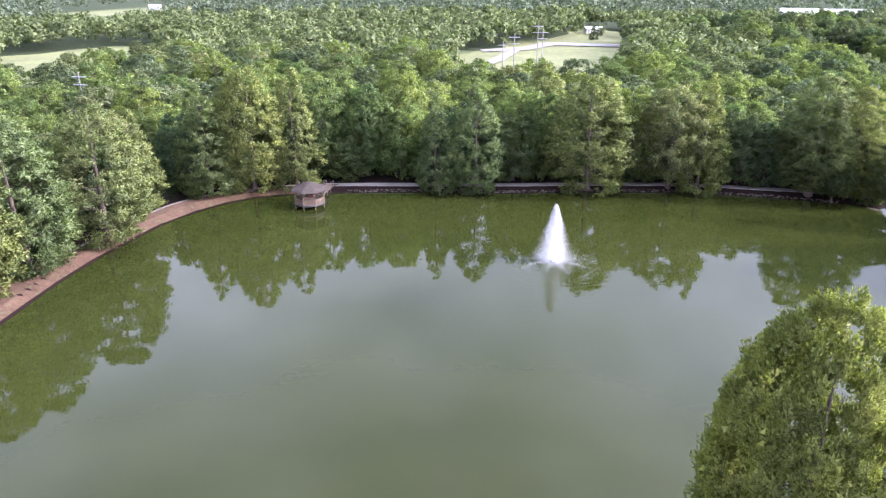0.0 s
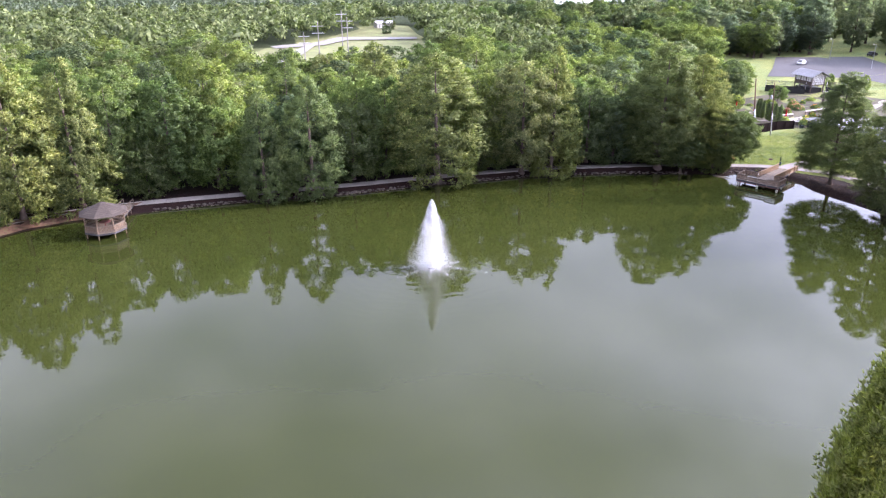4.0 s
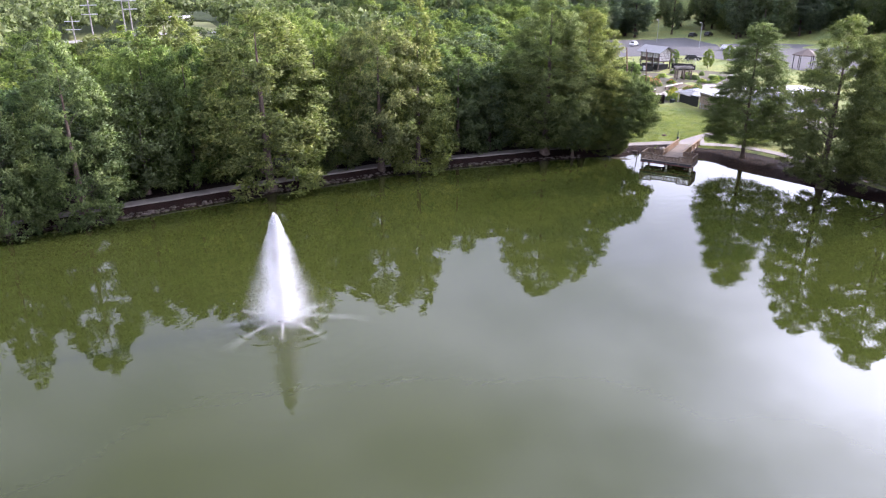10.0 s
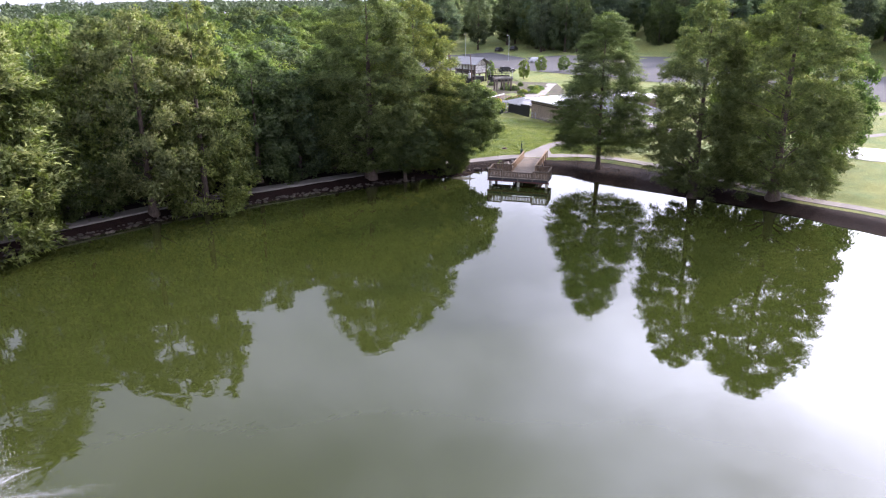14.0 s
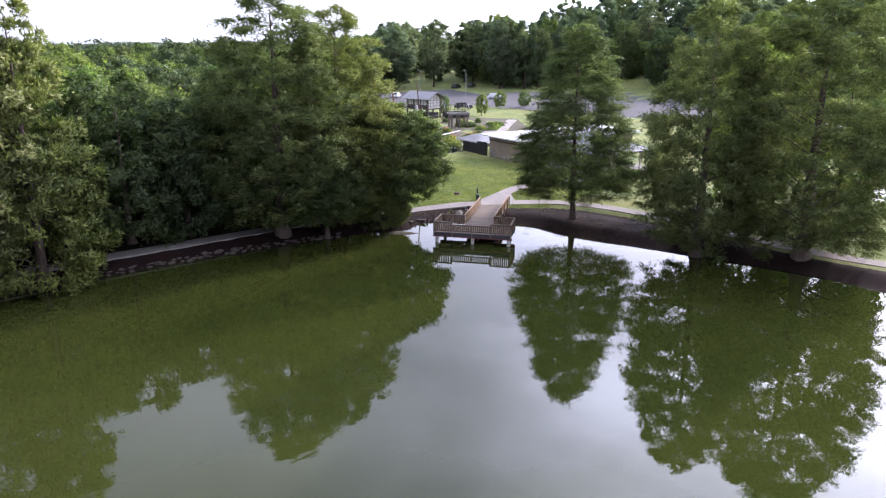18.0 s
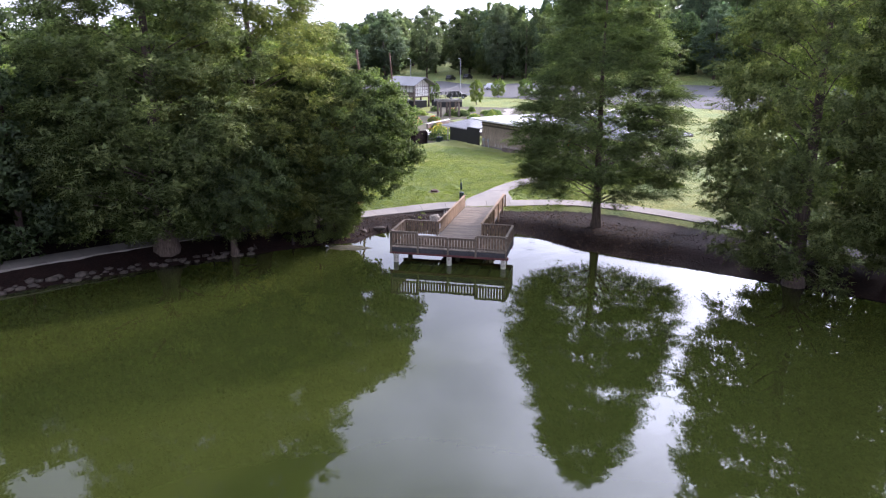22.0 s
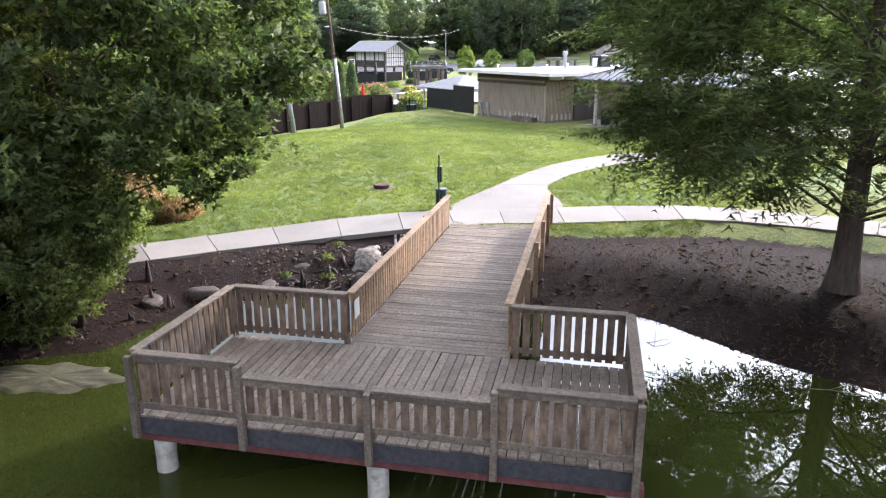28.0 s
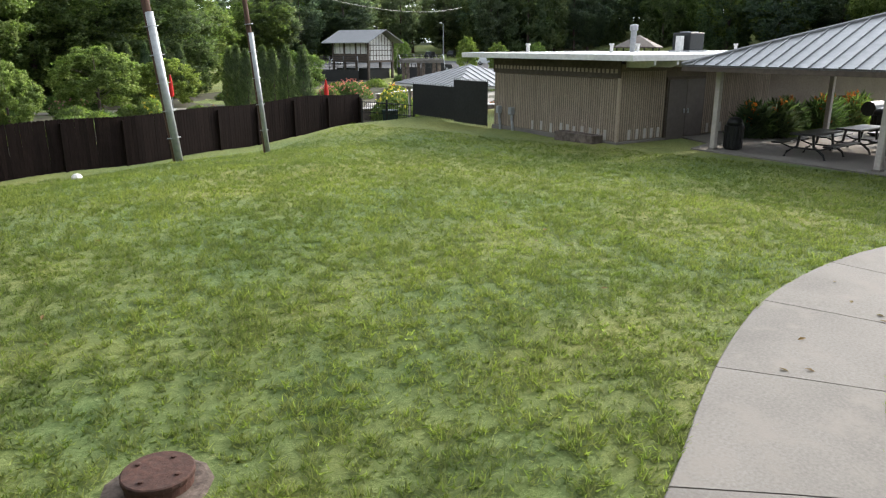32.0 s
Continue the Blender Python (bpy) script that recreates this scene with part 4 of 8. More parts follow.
def far_woods(name, label, spots_, seed, mat, heaps, leaves, lo, hi):
    """One sheet of distant wood: each tree a heap of ragged leafy masses under loose leaf faces."""
    r = np.random.default_rng(seed)
    xy = np.array(spots_)
    base = land(xy[:, 0], xy[:, 1])
    n = len(xy)
    h = r.uniform(lo, hi, n) * r.choice([0.7, 1.0, 1.0, 1.15], n)
    w = h * r.uniform(0.30, 0.44, n)
    u = r.normal(size=(n, heaps, 3))
    u[..., 2] = np.abs(u[..., 2]) * 0.9 - 0.2
    u /= np.linalg.norm(u, axis=2, keepdims=True)
    c = np.stack([xy[:, 0], xy[:, 1], base + h * 0.55], 1)[:, None, :]
    hc = (c + u * np.stack([w, w, h * 0.42], 1)[:, None, :] * 0.62).reshape(-1, 3)
    hr = np.repeat(w * 0.62, heaps) * r.uniform(0.6, 1.0, n * heaps)
    lv, lf = shards(r, hc, hr * 1.35, 11)
    u2 = r.normal(size=(n, leaves, 3))
    u2[..., 2] = np.abs(u2[..., 2]) - 0.2
    u2 /= np.linalg.norm(u2, axis=2, keepdims=True)
    pick_ = r.integers(0, heaps, (n, leaves)) + (np.arange(n) * heaps)[:, None]
    p = hc[pick_] + u2 * hr[pick_][..., None] * np.array([1, 1, 0.85]) * r.uniform(0.85, 1.15, (n, leaves, 1))
    t1 = np.cross(u2, r.normal(size=u2.shape))
    t1 /= np.linalg.norm(t1, axis=2, keepdims=True)
    t2 = np.cross(u2, t1) + u2 * r.normal(scale=0.6, size=u2.shape[:2] + (1,))
    s = (w * 0.15)[:, None, None] * r.uniform(0.6, 1.3, (n, leaves, 1))
    v = np.stack([p - t1 * s, p + t1 * s, p + t2 * s * 1.4], 2).reshape(-1, 3)
    f = np.concatenate([np.arange(len(v)).reshape(-1, 3), lf + len(v)])
    lum = np.repeat(hc, len(lv) // len(hc), axis=0)
    tree_c = np.repeat(np.repeat(c[:, 0, :], heaps, axis=0), len(lv) // len(hc), axis=0)
    n1 = np.repeat(u2.reshape(-1, 3), 3, axis=0) * 0.7 + 0.5 * np.repeat(((p - c) / (w[:, None, None] * 1.2)).reshape(-1, 3), 3, axis=0)
    n2 = (lv - lum) / (np.linalg.norm(lv - lum, axis=1, keepdims=True) + 1e-9) * 0.7 + 0.5 * (lv - tree_c) / (np.linalg.norm(lv - tree_c, axis=1, keepdims=True) + 1e-9)
    nrm = np.concatenate([n1, n2])
    me = leafy_mesh(name, np.concatenate([v, lv]), f, mat, nrm + np.repeat(r.normal(scale=0.4, size=(len(nrm) // 3, 3)), 3, axis=0))
    return tagged(new(name, me), label, "forest", kind="stuff")


hi_d = 470
far1, far2 = [], []
for gd in np.arange(205, hi_d, 7.0):
    for ga in np.arange(-0.80, 1.2, 7.4 / gd):
        a, d = ga + rng.uniform(-2.6, 2.6) / gd, gd + rng.uniform(-2.6, 2.6)
        far1.append((40 + d * math.sin(a), 20 + d * math.cos(a)))
for k in range(9000):
    a, d = rng.uniform(-0.85, 1.0), hi_d * math.exp(rng.random() ** 1.25 * 1.8)
    far2.append((40 + d * math.sin(a), 20 + d * math.cos(a)))


def in_woods(x, y):
    if y < 262 and abs(x - 30) < 60 + (y - 100) * 0.62 or y < 165 or (x > 140 and y < 330):
        return False
    return not any(bool(inside(f, np.array([x]), np.array([y]))[0]) for f in FIELDS)


far1, far2 = [p for p in far1 if in_woods(*p)], [p for p in far2 if in_woods(*p)]
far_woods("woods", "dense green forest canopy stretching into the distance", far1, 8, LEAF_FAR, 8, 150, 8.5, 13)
# the farthest sheet carries its haze in the leaf colour
far_woods("far_woods", "woods toward the horizon, haze tinted into the blue-green leaves", far2, 9, LEAF_HAZE, 4, 36, 9, 14)

# ---- fishing deck and its walkway; local x across the front, local y towards the shore
DECK_W, DECK_D, WALK_A, WALK_B, WALK_END = 6.62, 2.80, 2.10, 4.76, 12.65
DECK_Z, RAIL = 0.96, 0.92
deck_m = Matrix.Translation((94.08, 142.49, 0)) @ Matrix.Rotation(math.atan2(-0.864, 0.504), 4, "Z")
deck = thing("fishing_deck", "weathered grey-brown wooden fishing deck with picket railings over the lake", "deck", deck_m)


def walk_z(y):
    return DECK_Z - 0.05 * max(0.0, (y - DECK_D) / (WALK_END - DECK_D))


rng = np.random.default_rng(3)
bw = 0.14
plank_a = Shape().box(-0.066, -DECK_D / 2 - 0.03, -0.036, 0.066, DECK_D / 2, 0, c=0.006).mesh("deck_board", WOOD_GREY)
n = int(DECK_W / bw)
for i in range(n):
    part("deck_board", plank_a, None, deck, m=pose((i + 0.5) * DECK_W / n, DECK_D / 2 + rng.uniform(-0.012, 0.012), DECK_Z + rng.uniform(-0.004, 0.004), rng.normal() * 0.1, rng.normal() * 0.4, rng.normal() * 0.1))
plank_b = Shape().box(-(WALK_B - WALK_A) / 2 - 0.02, -0.066, -0.036, (WALK_B - WALK_A) / 2 + 0.02, 0.066, 0, c=0.006).mesh("walkway_board", WOOD_GREY)
n = int((WALK_END - DECK_D) / bw)
for i in range(n):
    y = DECK_D + (i + 0.5) * (WALK_END - DECK_D) / n
    part("walkway_board", plank_b, None, deck, m=pose((WALK_A + WALK_B) / 2 + rng.uniform(-0.012, 0.012), y, walk_z(y) + rng.uniform(-0.004, 0.004), rng.normal() * 0.4, rng.normal() * 0.1, rng.normal() * 0.1))
# frame below
s = Shape()
s.box(-0.02, -0.02, DECK_Z - 0.30, DECK_W + 0.02, 0.03, DECK_Z - 0.045, c=0.008)
part("front_fascia", s, WOOD_DARK, deck, "dark weathered fascia board")
for x0, x1 in ((-0.02, 0.03), (DECK_W - 0.03, DECK_W + 0.02)):
    part("side_fascia", Shape().box(x0, 0.032, DECK_Z - 0.30, x1, DECK_D, DECK_Z - 0.045, c=0.008), WOOD_DARK, deck)
for x0, x1 in ((0.03, WALK_A), (WALK_B, DECK_W - 0.03)):
    part("rear_fascia", Shape().box(x0, DECK_D - 0.05, DECK_Z - 0.28, x1, DECK_D - 0.002, DECK_Z - 0.045, c=0.008), WOOD_DARK, deck)
part("front_beam", Shape().box(-0.12, 0.06, DECK_Z - 0.45, DECK_W + 0.12, 0.24, DECK_Z - 0.302, c=0.01), WOOD_RED, deck, "red-stained timber beam")
part("rear_beam", Shape().box(-0.02, DECK_D - 0.30, DECK_Z - 0.45, DECK_W + 0.02, DECK_D - 0.12, DECK_Z - 0.302, c=0.01), WOOD_RED, deck)
for i in range(9):
    x = 0.5 + i * (DECK_W - 1.0) / 8
    part("joist", Shape().box(x - 0.025, 0.26, DECK_Z - 0.26, x + 0.025, DECK_D - 0.32, DECK_Z - 0.042), WOOD_DARK, deck)
for x in (WALK_A + 0.05, (WALK_A + WALK_B) / 2, WALK_B - 0.1):
    s = Shape()
    s.box(x, DECK_D, -0.24, x + 0.05, WALK_END, -0.04)
    s.v = [(a, b, c + walk_z(b)) for a, b, c in s.v]
    part("stringer", s, WOOD_DARK, deck)
pile = Shape().lathe([(0.15, -1.6), (0.15, -0.05), (0.145, 0.2), (0.15, DECK_Z - 0.47), (0.135, DECK_Z - 0.452)], 14)
pile_me = smooth(pile.mesh("support_post", PILE))
for x, y in ((0.22, 0.2), (3.35, 0.2), (6.45, 0.2), (0.4, DECK_D - 0.2), (3.35, DECK_D - 0.2), (6.2, DECK_D - 0.2), (2.4, 6.0), (4.5, 6.0), (2.4, 9.3), (4.5, 9.3)):
    part("support_post", pile_me, None, deck, m=pose(x, y, -0.02 if y < 4 else -0.13))

PICKET = [Shape().box(-0.056, -0.013, 0, 0.056, 0.013, h, c=0.004).mesh("picket", WOOD_WARM if warm else WOOD_BROWN) for h, warm in ((0.74, False), (0.74, True), (0.56, False))]


def rail_run(name, p, q, height, zf, warm=False, posts=True, pick=0, gap=0.155, inner=1.0):
    """A length of railing from p to q in plan: cap, two rails, pickets and posts. zf gives the floor height."""
    p, q = Vector(p), Vector(q)
    d = (q - p)
    length = d.length
    d.normalize()
    nrm = Vector((-d.y, d.x)) * inner
    ang = math.atan2(d.y, d.x)
    mat = WOOD_WARM if warm else WOOD_GREY
    za, zb = zf(p.y), zf(q.y)
    run = part(name, Shape().box(p.x - 0.02, p.y - 0.02, za - 0.03, p.x + 0.02, p.y + 0.02, za + 0.1), mat, deck)

    def bar(nm, w0, w1, z0, z1, m2, trim=0.0):
        s = Shape()
        s.box(trim, w0, z0, length - trim, w1, z1, c=0.006)
        s.v = [(a, b, c + za + (zb - za) * a / length) for a, b, c in s.v]
        part(nm, s, m2, run, m=Matrix.Translation((p.x, p.y, 0)) @ Matrix.Rotation(ang, 4, "Z"))

    s_ = inner
    lo, hi = sorted((-0.09 * s_, 0.06 * s_))
    bar("cap_rail", lo, hi, height - 0.038, height, mat)
    lo, hi = sorted((0.0, 0.038 * s_))
    bar("top_rail", lo, hi, height - 0.13, height - 0.04, mat)
    bar("bottom_rail", lo, hi, 0.10, 0.19, mat)
    k = max(1, int(length / gap))
    for i in range(k):
        t = (i + 0.5) / k
        c = p + d * (t * length)
        off = nrm * -0.014
        part("picket", PICKET[pick], None, run, m=Matrix.Translation((c.x + off.x, c.y + off.y, za + (zb - za) * t + 0.07)) @ Matrix.Rotation(ang + rng.normal() * 0.02, 4, "Z") @ Matrix.Rotation(rng.normal() * 0.008, 4, "Y") @ Matrix.Diagonal((1, 1, (height - 0.12) / (0.74 if pick < 2 else 0.56) * rng.uniform(0.97, 1.02), 1)))
    return run


def rail_post(x, y, z0, z1, mat=None):
    part("rail_post", Shape().box(x - 0.045, y - 0.045, z0, x + 0.045, y + 0.045, z1, c=0.006), mat or WOOD_GREY, deck)


flat = lambda y: DECK_Z
LOW = 0.72
rail_run("front_railing", (0.05, 0.0), (1.56, 0.0), RAIL, flat, inner=-1.0)
rail_run("front_railing", (1.60, 0.0), (3.28, 0.0), LOW, flat, pick=2, inner=-1.0)
rail_run("front_railing", (3.36, 0.0), (4.90, 0.0), LOW, flat, pick=2, inner=-1.0)
rail_run("front_railing", (4.94, 0.0), (DECK_W - 0.05, 0.0), RAIL, flat, inner=-1.0)
rail_run("side_railing", (0.0, DECK_D - 0.05), (0.0, 0.05), RAIL, flat, inner=-1.0)
rail_run("side_railing", (DECK_W, 0.05), (DECK_W, DECK_D - 0.05), RAIL, flat, inner=-1.0)
rail_run("rear_railing", (WALK_A - 0.03, DECK_D), (0.05, DECK_D), RAIL, flat, inner=-1.0)
rail_run("rear_railing", (DECK_W - 0.05, DECK_D), (WALK_B + 0.03, DECK_D), RAIL, flat, inner=-1.0)
rail_run("walkway_railing", (WALK_A, WALK_END - 1.6), (WALK_A, DECK_D + 0.03), RAIL, walk_z, True, pick=1, gap=0.15, inner=-1.0)
rail_run("walkway_railing", (WALK_B, DECK_D + 0.03), (WALK_B, WALK_END - 0.6), RAIL, walk_z, True, pick=1, gap=0.15, inner=-1.0)
for x, h in ((0.0, RAIL), (1.58, RAIL), (3.32, LOW), (4.92, RAIL), (DECK_W, RAIL)):
    rail_post(x, -0.075, DECK_Z - 0.33, DECK_Z + h - 0.04)
for x in (0.0, DECK_W):
    rail_post(x, DECK_D + 0.06, DECK_Z - 0.33, DECK_Z + RAIL - 0.04)
for i in range(6):
    y = DECK_D + 0.12 + i * (WALK_END - DECK_D - 0.24) / 5
    for x in (WALK_A - 0.1, WALK_B + 0.1):
        if i == 5:
            y = WALK_END - (1.7 if x < WALK_B else 0.7)
        rail_post(x, y, walk_z(y) - 0.34, walk_z(y) + RAIL - 0.04, WOOD_WARM)
# small notice on the rail corner
part("notice", Shape().box(WALK_A + 0.05, DECK_D + 0.10, DECK_Z + 0.42, WALK_A + 0.058, DECK_D + 0.34, DECK_Z + 0.74), TRIM_WHITE, deck, "small white notice board")

# ---- concrete paths: one slab at a time
def slab(name, a0, a1, b0, b1, parent, mat=None, joint=0.006, thick=0.13, drop=0.0):
    """A slab between the left edge a0-a1 and the right edge b0-b1."""
    a0, a1, b0, b1 = (np.array(p, float) for p in (a0, a1, b0, b1))
    ca, cb = (a1 - a0) / (np.linalg.norm(a1 - a0) + 1e-9) * joint, (b1 - b0) / (np.linalg.norm(b1 - b0) + 1e-9) * joint
    p = [a0 + ca, b0 + cb, b1 - cb, a1 - ca]
    c = sum(p) / 4
    poly = [tuple((q - c)[:2]) for q in p]
    inner = [(x * 0.992, y * 0.992) for x, y in poly]
    lift = rng.uniform(-0.004, 0.004) * (drop == 0) - drop
    zs = [float(path_z(x + c[0], y + c[1])) + lift for x, y in poly]
    s = Shape()
    vs = [(x, y, z - thick) for (x, y), z in zip(poly, zs)] + [(x, y, z - 0.012) for (x, y), z in zip(poly, zs)] + [(x, y, z) for (x, y), z in zip(inner, zs)]
    fs = [(3, 2, 1, 0)] + [(i, (i + 1) % 4, 4 + (i + 1) % 4, 4 + i) for i in range(4)] + [(4 + i, 4 + (i + 1) % 4, 8 + (i + 1) % 4, 8 + i) for i in range(4)] + [(8, 9, 10, 11)]
    s.add(vs, fs)
    me = s.mesh(name, CONCRETE)
    if sum((poly[i][0] * poly[(i + 1) % 4][1] - poly[(i + 1) % 4][0] * poly[i][1]) for i in range(4)) < 0:
        me.flip_normals()
    part(name, me, None, parent, m=pose(c[0], c[1], 0))


def even(line, step):
    line = np.asarray(line)
    seg = np.r_[0, np.cumsum(np.hypot(*np.diff(line, axis=0).T))]
    k = max(1, int(round(seg[-1] / step)))
    s = np.linspace(0, seg[-1], k + 1)
    return np.stack([np.interp(s, seg, line[:, 0]), np.interp(s, seg, line[:, 1])], 1)


lake_path = thing("pavement_lake_path", "pale concrete path of cast slabs round the lake", "path", kind="structure")
cuts = [0] + [int(np.argmin(np.hypot(WALK_LINE[:, 0] - a, WALK_LINE[:, 1] - b))) for a, b in ((101.46, 149.93), (103.03, 149.05), (104.57, 147.9), (106.73, 145.94))] + [len(WALK_LINE) - 1]
runs = [even(WALK_LINE[a:b + 1], 1.72) for a, b in zip(cuts, cuts[1:])]
mids = np.concatenate([runs[0]] + [r_[1:] for r_ in runs[1:]])
tan = np.gradient(mids, axis=0)
tan /= np.hypot(tan[:, 0], tan[:, 1])[:, None]
nor = np.stack([-tan[:, 1], tan[:, 0]], 1)
left, right = mids + nor * 0.86, mids - nor * 0.86
for i in range(len(mids) - 1):
    slab("slab", left[i], left[i + 1], right[i], right[i + 1], lake_path)
lawn_path = thing("pavement_lawn_path", "pale concrete path curving over the lawn to the shelter", "path", kind="structure")
k = 36
la, ra = even(S_LEFT, 1.0), even(S_RIGHT, 1.0)
pick = lambda a, t: np.array([np.interp(t * (len(a) - 1), np.arange(len(a)), a[:, j]) for j in (0, 1)])
def curved_slab(u0, u1):
    """One cast slab of the curving path, between two fractions of its length."""
    g = 0.004
    us = np.linspace(u0, u1, max(3, int((u1 - u0) * 60)))
    s, rows = Shape(), []
    vs, fs = [], []
    for j, u in enumerate(us):
        u_ = min(max(u, u0 + g * 0.12), u1 - g * 0.12)
        a, b = pick(la, u_), pick(ra, u_)
        for w, low in ((0.0, 0.13), (0.0, 0.012), (0.008, 0.0), (0.5, -0.004), (0.992, 0.0), (1.0, 0.012), (1.0, 0.13)):
            p = a + (b - a) * w
            vs.append((p[0], p[1], float(path_z(p[0], p[1])) - 0.005 - low))
    for j in range(len(us) - 1):
        fs += [(7 * j + q, 7 * j + q + 1, 7 * j + q + 8, 7 * j + q + 7) for q in range(6)]
    fs += [tuple(range(7)), tuple(range(7 * len(us) - 1, 7 * len(us) - 8, -1))]
    me = s.add(vs, fs).mesh("slab", CONCRETE)
    if me.polygons[2].normal.z < 0:
        me.flip_normals()
    part("slab", me, None, lawn_path)


S_CUTS = [0.0, 0.19, 0.297, 0.406, 0.515, 0.625, 0.735, 0.845, 1.0]
for u0, u1 in zip(S_CUTS, S_CUTS[1:]):
    curved_slab(u0, u1)


def drape(name, label, category, poly, mat, lift=0.03, step=1.5):
    """A thin paved sheet laid over the ground inside a polygon outline."""
    poly = np.asarray(poly, float)
    edge = []
    for a, b in zip(poly, np.roll(poly, -1, 0)):
        k = max(1, int(np.hypot(*(b - a)) / (step * 2)))
        edge += [tuple(a + (b - a) * j / k) for j in range(k)]
    bm = bmesh.new()
    vs = [bm.verts.new((x, y, 0)) for x, y in edge]
    bm.faces.new(vs)
    bmesh.ops.triangulate(bm, faces=bm.faces[:])
    for _ in range(3):
        long = [e for e in bm.edges if e.calc_length() > step * 2.5]
        if not long:
            break
        bmesh.ops.subdivide_edges(bm, edges=long, cuts=1)
        bmesh.ops.triangulate(bm, faces=bm.faces[:])
    bm.normal_update()
    xy = np.array([(v.co.x, v.co.y) for v in bm.verts])
    for v, z in zip(bm.verts, land(xy[:, 0], xy[:, 1])):
        v.co.z = z + lift
    me = bpy.data.meshes.new(name)
    bm.to_mesh(me)
    bm.free()
    me.materials.append(mat)
    if me.polygons[0].normal.z < 0:
        me.flip_normals()
    return tagged(new(name, me), label, category, kind="structure")

# ---- park building and picnic shelter; local x runs away from the lake, local y along the front
BZ = 1.0
block_m = Matrix.Translation((128.0, 159.0, BZ)) @ Matrix.Rotation(math.atan2(-0.258, 0.966), 4, "Z")
block = thing("park_building", "low flat-roofed park building with tan fluted walls and white roof", "building", block_m)
BL, BD, BH = 7.1, 21.0, 2.75
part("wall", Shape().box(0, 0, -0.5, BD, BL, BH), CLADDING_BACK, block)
part("roof", Shape().box(-0.78, -1.22, BH + 0.16, BD + 0.6, BL + 1.3, BH + 0.34, c=0.02), ROOF_WHITE, block, "white flat roof slab")
# fluted battens, door, vents, conduits
rng = np.random.default_rng(17)
batten = Shape().box(-0.03, -0.028, 0, 0.03, 0, BH - 0.62, c=0.006).mesh("batten", CLADDING)
for i in range(64):
    part("batten", batten, None, block, m=pose(-0.002, 0.06 + i * 0.111, 0.12) @ Matrix.Rotation(-math.pi / 2, 4, "Z"))
for i in range(78):
    x = 0.06 + i * 0.111
    if 2.35 < x < 4.55:
        continue
    part("batten", batten, None, block, m=pose(x, -0.002, 0.12) @ Matrix.Scale(BH / (BH - 0.3), 4, (0, 0, 1)))
part("corner_post", Shape().box(-0.05, -0.05, -0.3, 0.055, 0.055, BH - 0.35, c=0.01), CLADDING, block)
part("frieze", Shape().box(-0.06, -0.05, BH - 0.46, -0.002, BL + 0.05, BH + 0.16), BROWN_TRIM, block, "dark slatted frieze under the roof")
for i in range(34):
    part("frieze_block", Shape().box(-0.075, 0.08 + i * 0.207, BH - 0.30, -0.061, 0.19 + i * 0.207, BH - 0.16), CLADDING, block)
part("footing", Shape().box(-0.09, -0.09, -0.5, BD, BL + 0.09, 0.10, c=0.015), CONCRETE, block)
part("fascia", Shape().box(-0.82, -1.22, BH + 0.14, -0.78, BL + 1.32, BH + 0.33), TRIM_WHITE, block)
part("fascia", Shape().box(-0.82, -1.26, BH + 0.14, BD + 0.6, -1.22, BH + 0.33), TRIM_WHITE, block)
for i in range(9):
    x = 0.25 + i * 1.15
    s = Shape().add([(x, -1.2, BH + 0.14), (x, -1.2, BH + 0.0), (x, -0.9, BH - 0.10), (x, 0, BH - 0.10), (x, 0, BH + 0.14), (x + 0.11, -1.2, BH + 0.14), (x + 0.11, -1.2, BH + 0.0), (x + 0.11, -0.9, BH - 0.10), (x + 0.11, 0, BH - 0.10), (x + 0.11, 0, BH + 0.14)],
                    [(0, 1, 2, 3, 4), (9, 8, 7, 6, 5), (0, 5, 6, 1), (1, 6, 7, 2), (2, 7, 8, 3), (3, 8, 9, 4), (4, 9, 5, 0)])
    part("roof_beam", s, TRIM_WHITE, block, "cream painted beam end under the eave")
part("door_frame", Shape().box(2.38, -0.06, -0.05, 4.52, -0.003, 2.28), BROWN_TRIM, block)
for x0, x1 in ((2.45, 3.44), (3.46, 4.45)):
    leaf = part("door", Shape().box(x0, -0.10, 0.0, x1, -0.061, 2.18, c=0.006), DOOR_BROWN, block, "dark brown metal door leaf, closed")
    hx = x1 - 0.12 if x0 < 3 else x0 + 0.08
    part("door_handle", Shape().box(hx, -0.15, 0.95, hx + 0.04, -0.101, 1.12, c=0.008), GREY_METAL, leaf)
vent = Shape().box(-0.05, 0, 0.14, -0.031, 0.15, 0.50, c=0.008).mesh("vent_block", POST_TAN)
for y in (0.42, 0.78, 1.22, 1.62, 2.02, 2.42, 2.8, 3.3, 3.9, 4.5):
    part("vent_block", vent, None, block, "pale vent block at the foot of the wall", m=pose(0, y + rng.uniform(-0.05, 0.05), rng.uniform(-0.03, 0.03)))
for x in (0.5, 0.9, 1.3, 1.65, 2.0, 4.8, 5.2, 5.6):
    part("vent_block", vent, None, block, m=pose(x + 0.15, 0, 0) @ Matrix.Rotation(math.pi / 2, 4, "Z"))
for y in (5.75, 6.6):
    s = Shape()
    s.tube([(-0.16, y - 0.14, -0.1), (-0.16, y - 0.1, 0.18), (-0.13, y, 0.42), (-0.12, y, 0.72)], 0.055, 8)
    part("conduit", s, GREY_METAL, block, "bent grey conduit", round_=True)
    part("meter_box", Shape().box(-0.26, y - 0.10, 0.62, -0.05, y + 0.10, 0.92, c=0.02), GREY_METAL, block)
